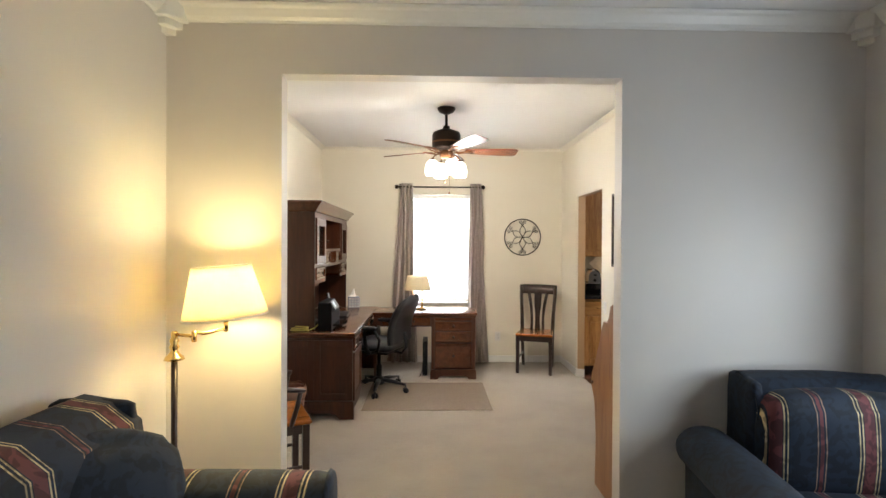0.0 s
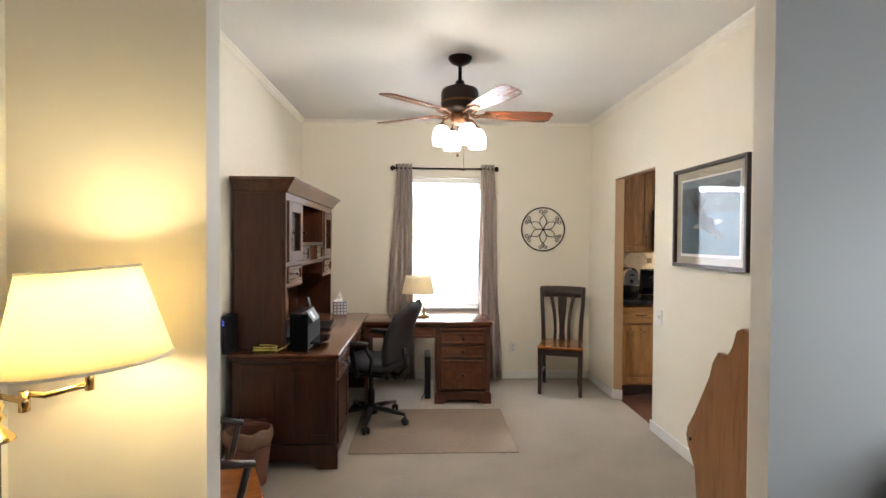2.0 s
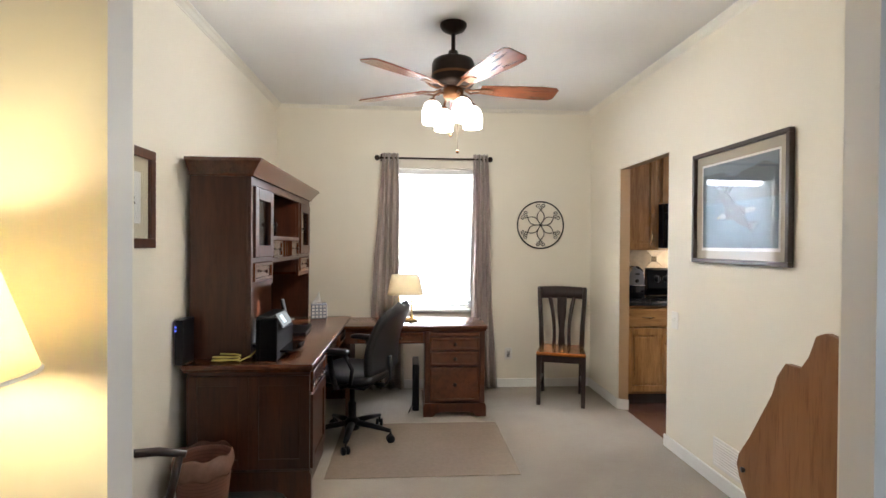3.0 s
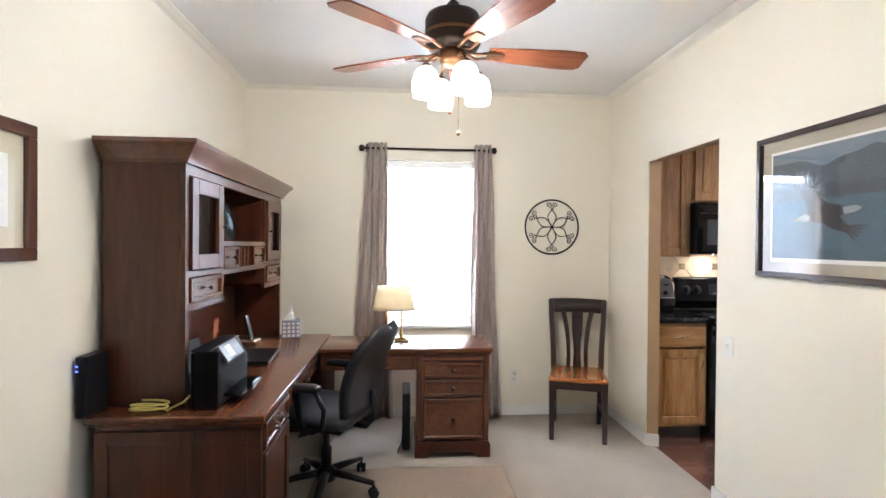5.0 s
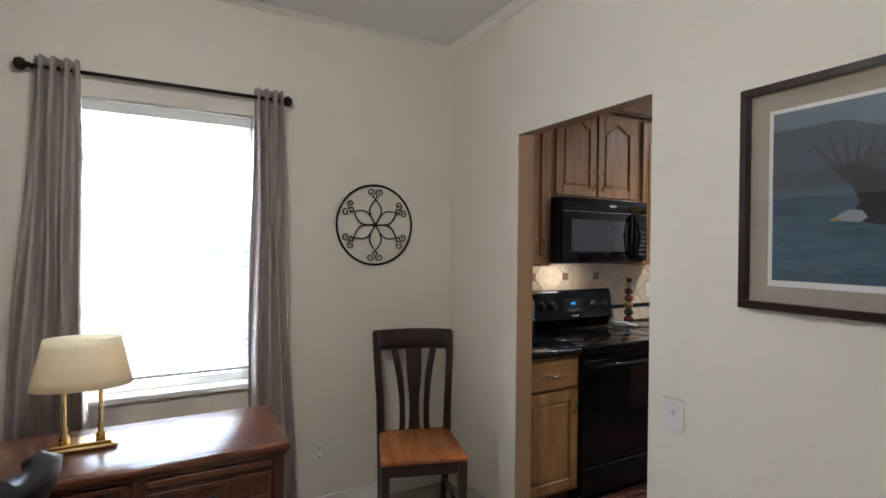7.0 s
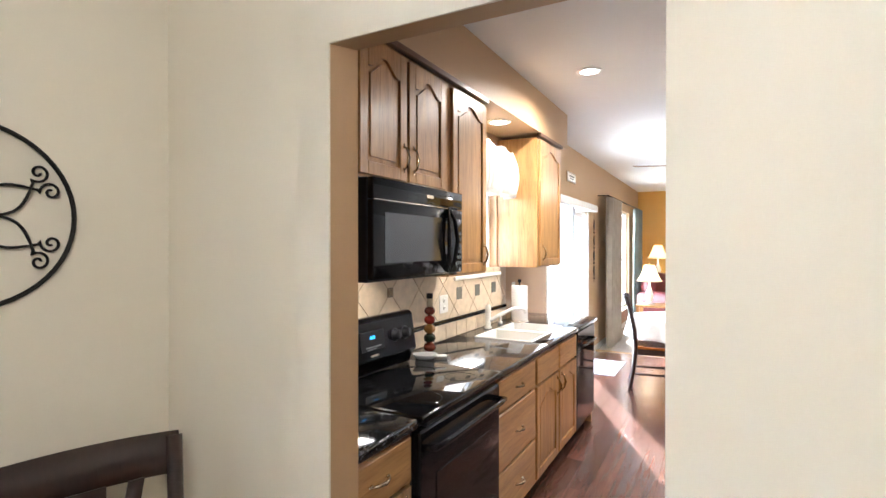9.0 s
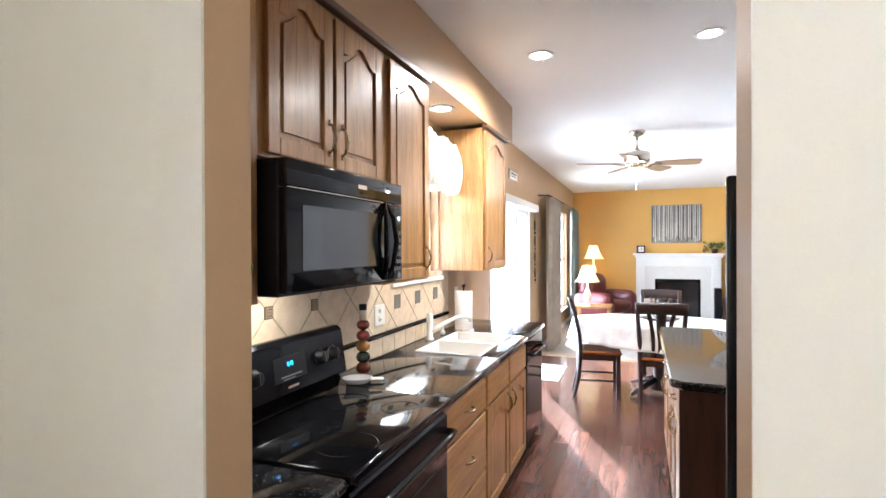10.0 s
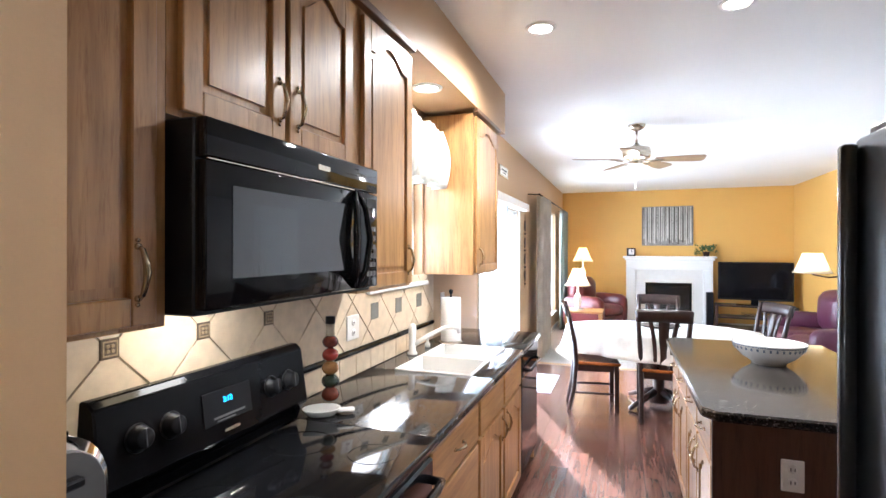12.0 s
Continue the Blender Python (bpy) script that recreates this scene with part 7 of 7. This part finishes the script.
# ---- dining corner and family room ----
XFI = XF - DX
tb = thing("dining_table", "oval dining table under a white tablecloth", "table", pose(6.755, 4.57, 0))
part("tabletop", Build().lathe([(0, 0.72), (0.86, 0.72), (0.87, 0.735), (0.86, 0.75), (0, 0.75)], n=48, squash=(0.58, 1)), M_EBONY, tb)
part("column", Build().lathe([(0.09, 0.04), (0.05, 0.15), (0.06, 0.4), (0.09, 0.72)], n=20), M_EBONY, tb)
for k in range(4):
    a = math.pi / 4 + k * math.pi / 2
    part("foot", Build().tube([(0.05 * math.cos(a), 0.05 * math.sin(a), 0.14), (0.22 * math.cos(a), 0.22 * math.sin(a), 0.08), (0.38 * math.cos(a), 0.38 * math.sin(a), 0.02)], [0.035, 0.03, 0.02], 8), M_EBONY, tb)


def cloth_shape(u, v):
    a = 2 * math.pi * u
    if v < 0.5:
        r = 0.885 * v / 0.5
        return (6.755 + 0.60 * r * math.cos(a), 4.57 + r * math.sin(a), 0.753)
    k = (v - 0.5) / 0.5
    r = 0.885 + 0.035 * k + 0.022 * k * math.sin(22 * a) + 0.015 * k * math.sin(9 * a + 1)
    return (6.755 + (0.60 * r + 0.01 * k) * math.cos(a), 4.57 + r * math.sin(a), 0.753 - 0.235 * k - 0.02 * k * math.sin(2 * a))


solid("tablecloth", Build().sheet(cloth_shape, 176, 14, 0.002, closed_u=True), M_CLOTHW, "white tablecloth hanging in folds over the oval table", "tablecloth")
cp = thing("centrepiece", "white flower-like ceramic centrepiece on the table", "centrepiece", pose(6.82, 4.56, 0.757))
part("tray", Build().lathe([(0, 0), (0.10, 0), (0.15, 0.02), (0.155, 0.025), (0.10, 0.012), (0, 0.012)], n=24, squash=(1, 1.3)), M_EBONY, cp)
for k in range(9):
    a = 2 * math.pi * k / 9
    part("petal", Build().sheet(lambda u, v: ((0.03 + 0.09 * v) * math.cos(a + (u - 0.5) * 0.8 * math.sin(math.pi * (0.15 + 0.8 * v))), 1.2 * (0.03 + 0.09 * v) * math.sin(a + (u - 0.5) * 0.8 * math.sin(math.pi * (0.15 + 0.8 * v))), 0.012 + 0.095 * v ** 0.7 + 0.02 * math.sin(3 * a)), 4, 5, 0.004), M_PORC, cp)
src = bpy.data.objects["dining_chair"]
for lab, m in (("dark wooden dining chair with its back to the kitchen", pose(6.40, 4.565, 0, 0, 0, 90)), ("dark wooden dining chair at the table's end by the patio door", pose(6.52, 5.165, 0, 0, 0, 8)), ("dark wooden dining chair on the far side of the table", pose(7.40, 4.52, 0, 0, 0, -90)), ("dark wooden dining chair turned slightly at the table's other end", pose(6.96, 3.76, 0, 0, 0, 202))):
    tagged(copy_thing(src, Matrix.Translation((DX, 0, 0)) @ m), lab)
solid("door_mat", Build().box(6.80, 7.60, 5.62, 6.06, 0.0005, 0.010, 0.003), cloth("blue_grey_mat", (0.36, 0.38, 0.42), 0.95, 300), "blue-grey door mat on the plank floor", "mat")
structure("threshold", Build().box(8.17, 8.24, YK, YN - 0.002, 0.0005, 0.012, 0.004), M_OAK, "oak threshold between planks and carpet", "threshold")

f2 = ceiling_fan("nickel ceiling fan with light wooden blades", (6.66, 4.778, CEIL), M_BLADE2, M_NICKEL, M_NICKEL, -0.32, 0.62, (-82, -30, 26, 110, 172), 0.10, 0)
part("light_bowl", Build().lathe([(0, -0.17), (0.06, -0.165), (0.10, -0.14), (0.115, -0.10), (0.07, -0.085), (0, -0.085)], (0, 0, -0.32), 28), M_GLOBE, f2, "lit frosted glass bowl")
bulb("family_fan_bulb", (6.66, 4.778, CEIL - 0.53), 22, SOFT, 0.06)


def fireplace():
    f = thing("fireplace", "white panelled fireplace mantel with black firebox", "fireplace", pose(XFI - 0.001, 4.035, 0, 0, 0, -90))
    W = 0.80
    for s in (-1, 1):
        x0, x1 = sorted((s * (W - 0.17), s * W))
        part("pilaster", Build().box(x0, x1, -0.16, -0.002, 0.12, 1.12, 0.004).box(x0 - 0.012, x1 + 0.012, -0.175, -0.002, 0, 0.12, 0.004), M_WHITE, f)
    part("frieze", Build().box(-W, W, -0.17, -0.002, 1.12, 1.31, 0.003), M_WHITE, f)
    for k in range(3):
        x = -0.52 + 0.52 * k
        b = panel_y(Build(), x - 0.22, x + 0.22, 1.15, 1.285, -0.171, -1, 0.018, 0.012)
        part("frieze_panel", b, M_WHITE, f)
    part("mantel_shelf", Build().box(-W - 0.06, W + 0.06, -0.24, -0.002, 1.355, 1.395, 0.006).box(-W - 0.03, W + 0.03, -0.205, -0.002, 1.31, 1.355, 0.012), M_WHITE, f)
    stone = plain("white_marble", (0.72, 0.70, 0.66), 0.3, grain=12, vary=0.06)
    part("surround", Build().box(-W + 0.17, -0.43, -0.10, -0.002, 0, 1.12).box(0.43, W - 0.17, -0.10, -0.002, 0, 1.12).box(-0.43, 0.43, -0.10, -0.002, 0.86, 1.12), stone, f)
    part("firebox", Build().box(-0.43, 0.43, -0.03, -0.002, 0.08, 0.86).box(-0.43, 0.43, -0.13, -0.03, 0, 0.08, 0.004), M_BLACKM, f)
    part("fire_screen", Build().box(-0.43, 0.43, -0.112, -0.100, 0.80, 0.86, 0.003).box(-0.43, -0.39, -0.112, -0.100, 0.08, 0.80, 0.003).box(0.39, 0.43, -0.112, -0.100, 0.08, 0.80, 0.003), M_BLACK, f)
    g = part("fire_glass", Build().box(-0.39, 0.39, -0.108, -0.104, 0.08, 0.80), M_GLASS, f)
    part("hearth", Build().box(-W, W, -0.50, -0.18, 0.004, 0.03, 0.004), stone, f)
    return f


fireplace()
art = thing("canvas_print", "birch forest canvas print above the mantel", "picture", pose(XFI - 0.001, 4.05, 2.01, 0, 0, -90))
part("canvas", Build().box(-0.48, 0.48, -0.035, 0, -0.40, 0.40, 0.003), plain("forest_canvas", (0.26, 0.25, 0.23), 0.8, grain=25, vary=0.5), art)
birch, bark = plain("painted_birch", (0.62, 0.60, 0.54), 0.8, grain=30, vary=0.25), plain("painted_bark", (0.07, 0.06, 0.05), 0.8)
ar = random.Random(9)
for k in range(34):
    x, w = -0.46 + 0.92 * k / 33 + ar.uniform(-0.008, 0.008), ar.uniform(0.004, 0.012)
    lo = ar.uniform(-0.39, -0.25)
    part("painted_trunk", Build().prism([(x - w, lo), (x + w, lo), (x + w * 0.7 + ar.uniform(-0.01, 0.01), 0.39), (x - w * 0.7, 0.39)], -0.0365, -0.035), birch if k % 3 else bark, art)
ck = thing("mantel_clock", "small square dark mantel clock", "clock", pose(XFI - 0.13, 4.74, 1.396, 0, 0, -80))
part("case", Build().box(-0.085, 0.085, -0.03, 0.03, 0, 0.165, 0.008), M_EBONY, ck)
part("dial", Build().box(-0.055, 0.055, -0.032, -0.030, 0.03, 0.14), M_PAPER, ck)
part("clock_hands_bar", Build().box(-0.003, 0.003, -0.034, -0.032, 0.085, 0.125).box(0, 0.03, -0.034, -0.032, 0.082, 0.088), M_BLACKM, ck)
pn = thing("potted_ivy", "trailing green ivy in a small pot on the mantel", "plant", pose(XFI - 0.13, 3.35, 1.396))
part("pot", Build().lathe([(0, 0.0), (0.05, 0.0), (0.065, 0.09), (0.06, 0.095), (0, 0.08)], n=18), M_EBONY, pn)
lr = random.Random(3)
b = Build()
for k in range(150):
    th, ph_, r = lr.uniform(0, 6.283), lr.uniform(-0.5, 1.2), lr.uniform(0.05, 0.17)
    c = (r * math.cos(th), r * math.sin(th) * 1.2, 0.14 + r * 0.75 * math.sin(ph_) - 0.12 * max(0, r - 0.11) / 0.06 * lr.random())
    s = lr.uniform(0.014, 0.026)
    b.prism([(0, -s), (s * 0.7, 0), (0, s * 1.3), (-s * 0.7, 0)], -0.0006, 0.0006, "y", m=Matrix.Translation(c) @ Euler((lr.uniform(-1, 1), lr.uniform(-1, 1), lr.uniform(0, 6))).to_matrix().to_4x4())
part("leaves", b, plain("ivy_leaf", (0.055, 0.11, 0.025), 0.5, vary=0.4), pn)["kind"] = "stuff"


def drape(x0, x1, label, m, y=5.98):
    c = thing("curtain", label, "curtain")
    part("panel", Build().sheet(lambda u, v: (x0 + (x1 - x0) * u, y + 0.045 * math.sin(2 * math.pi * 6 * u + 0.4 * math.sin(4 * v)), 0.02 + 2.25 * v), 90, 14, 0.003), m, c)
    return c


drape(8.37, 9.25, "beige floor-length drape beside the family window", M_DRAPE)
drape(11.05, 11.75, "grey-green floor-length drape beside the family window", cloth("sage_drape", (0.22, 0.25, 0.22), 0.7, 300, 0.4, 0.25))
dr = thing("curtain_rod", "dark curtain rod above the family window", "curtain rod")
part("pole", Build().tube([(8.30, 5.98, 2.285), (11.85, 5.98, 2.285)], 0.012, 10), M_BRONZE, dr)
for x in (8.34, 11.8):
    part("bracket", Build().tube([(x, YN - 0.002, 2.295), (x, 5.98, 2.285)], 0.008, 8), M_BRONZE, dr)


def leather_sofa(label, m, L, mat, category="sofa"):
    s = thing("leather_sofa", label, category, m)
    h = L / 2
    part("base", Build().cushion(-h + 0.1, h - 0.1, -0.40, 0.36, 0.05, 0.32, 0.05, 0.0), mat, s)
    n = max(1, round((L - 0.4) / 0.62))
    w = (L - 0.44) / n
    for k in range(n):
        x = -h + 0.22 + k * w
        part("seat_cushion", Build().cushion(x, x + w - 0.01, -0.44, 0.16, 0.30, 0.49, 0.08, 0.03), mat, s)
        part("back_cushion", Build().cushion(x, x + w - 0.01, 0.10, 0.40, 0.46, 0.98, 0.12, 0.04), mat, s)
    for sx in (-1, 1):
        part("arm", Build().cushion(min(sx * h, sx * (h - 0.23)), max(sx * h, sx * (h - 0.23)), -0.42, 0.34, 0.05, 0.66, 0.10, 0.02), mat, s)
    return s


leather_sofa("burgundy leather armchair beneath the family window", pose(11.35, 5.42, 0.004, 0, 0, -25), 1.15, M_BURG, "armchair")
leather_sofa("plum leather sofa along the family room's side", pose(8.75, 2.55, 0.004, 0, 0, 180), 1.9, M_PLUM)
et = thing("end_table", "oak end table beside the armchair", "table", pose(10.0, 5.50, 0.004))
part("tabletop", Build().box(-0.28, 0.28, -0.30, 0.30, 0.50, 0.53, 0.005), M_OAKX, et)
for x in (-0.24, 0.24):
    for y in (-0.26, 0.26):
        part("leg", Build().box(x - 0.025, x + 0.025, y - 0.025, y + 0.025, 0, 0.50, 0.004), M_OAK, et)
part("shelf", Build().box(-0.25, 0.25, -0.27, 0.27, 0.15, 0.17, 0.003), M_OAKX, et)


def bell_lamp(label, at, r=0.20, lit=14):
    l = thing("table_lamp", label, "lamp", Matrix.Translation(at))
    part("base", Build().lathe([(0, 0), (0.09, 0), (0.09, 0.015), (0.03, 0.03), (0.05, 0.08), (0.07, 0.15), (0.045, 0.24), (0.02, 0.29), (0.012, 0.40), (0, 0.40)], n=24), M_PORC, l)
    part("shade", Build().sheet(lambda u, v: ((r - (r - 0.08) * v ** 0.7) * math.cos(2 * math.pi * u), (r - (r - 0.08) * v ** 0.7) * math.sin(2 * math.pi * u), 0.40 + 0.28 * v), 36, 8, 0.002, closed_u=True), M_SHADEW, l, "lit cream bell shade")
    part("finial", Build().ball((0, 0, 0.70), 0.012, n=10), M_BRASS, l)
    bulb("table_lamp_light", (at[0], at[1], at[2] + 0.52), lit, (1.0, 0.78, 0.5), 0.03)
    return l


bell_lamp("white table lamp with lit bell shade on the end table", (9.98, 5.60, 0.536), 0.21, 12)
sp2 = thing("side_table", "small dark round side table in the corner", "table", pose(12.15, 5.68, 0.004))
part("tabletop", Build().lathe([(0, 0.66), (0.24, 0.66), (0.24, 0.69), (0, 0.69)], n=28), M_EBONY, sp2)
part("column", Build().lathe([(0.15, 0), (0.03, 0.05), (0.025, 0.66)], n=16), M_EBONY, sp2)
bell_lamp("white table lamp with lit bell shade in the corner", (12.15, 5.68, 0.694 + 0.19), 0.21, 12)
solid("lamp_riser", Build().box(12.05, 12.25, 5.58, 5.78, 0.695, 0.883, 0.006), M_EBONY, "dark box under the corner lamp", "box")
tv = thing("television", "large black flat-screen television switched off", "television", pose(12.10, 2.60, 0.50, 0, 0, -98))
part("screen", Build().box(-0.60, 0.60, -0.02, 0.02, 0.09, 0.80, 0.006), M_BLACKM, tv)
part("panel", Build().box(-0.575, 0.575, -0.023, -0.020, 0.12, 0.775), M_BLACK, tv)
part("foot", Build().box(-0.30, 0.30, -0.13, 0.13, 0, 0.02, 0.005).box(-0.06, 0.06, -0.02, 0.03, 0.02, 0.12), M_BLACK, tv)
ts = thing("tv_stand", "dark open television stand with shelves", "stand", pose(12.12, 2.60, 0.004, 0, 0, -98))
for z in (0.05, 0.25, 0.465):
    part("shelf", Build().box(-0.65, 0.65, -0.24, 0.22, z, z + 0.03, 0.004), M_EBONY, ts)
for x in (-0.62, 0.62):
    part("side_panel", Build().box(x - 0.03, x + 0.03, -0.24, 0.22, 0, 0.494, 0.004), M_EBONY, ts)
solid("set_top_box", Build().box(12.02, 12.30, 2.40, 2.78, 0.285, 0.34, 0.004), M_NICKEL, "silver set-top box on the television stand", "player")
solid("speaker", Build().box(12.05, 12.20, 3.28, 3.40, 0.034, 0.72, 0.010), M_BLACKM, "slim black loudspeaker beside the fireplace", "speaker")
fl = thing("floor_lamp", "floor lamp with white shade on a swing arm", "lamp", pose(8.5, 2.48, 0.004))
part("base", Build().lathe([(0.13, 0), (0.13, 0.015), (0.02, 0.03), (0, 0.03)]), M_BRONZE, fl)
part("pole", Build().cyl((0, 0, 0.02), 0.012, 1.24), M_BRONZE, fl)
part("arm", Build().tube([(0, 0, 1.22), (0, 0.14, 1.20), (0, 0.30, 1.235)], 0.008, 8), M_BRONZE, fl)
part("shade", Build().sheet(lambda u, v: ((0.20 - 0.10 * v ** 0.8) * math.cos(2 * math.pi * u), 0.30 + (0.20 - 0.10 * v ** 0.8) * math.sin(2 * math.pi * u), 1.25 + 0.24 * v), 36, 6, 0.002, closed_u=True), M_SHADEW, fl)
bulb("family_floor_lamp_light", (8.5, 2.78, 1.38), 8, (1.0, 0.85, 0.65), 0.03)
wh = thing("wall_decor", "dark wooden ornament on the side wall", "wall decor", pose(9.6, YK + 0.001, 1.75, 0, 0, 180))
part("plaque", Build().prism([(-0.10, -0.22), (0.05, -0.28), (0.14, -0.05), (0.08, 0.25), (-0.04, 0.30), (-0.14, 0.08)], -0.03, 0, bev=0.006), M_EBONY, wh)
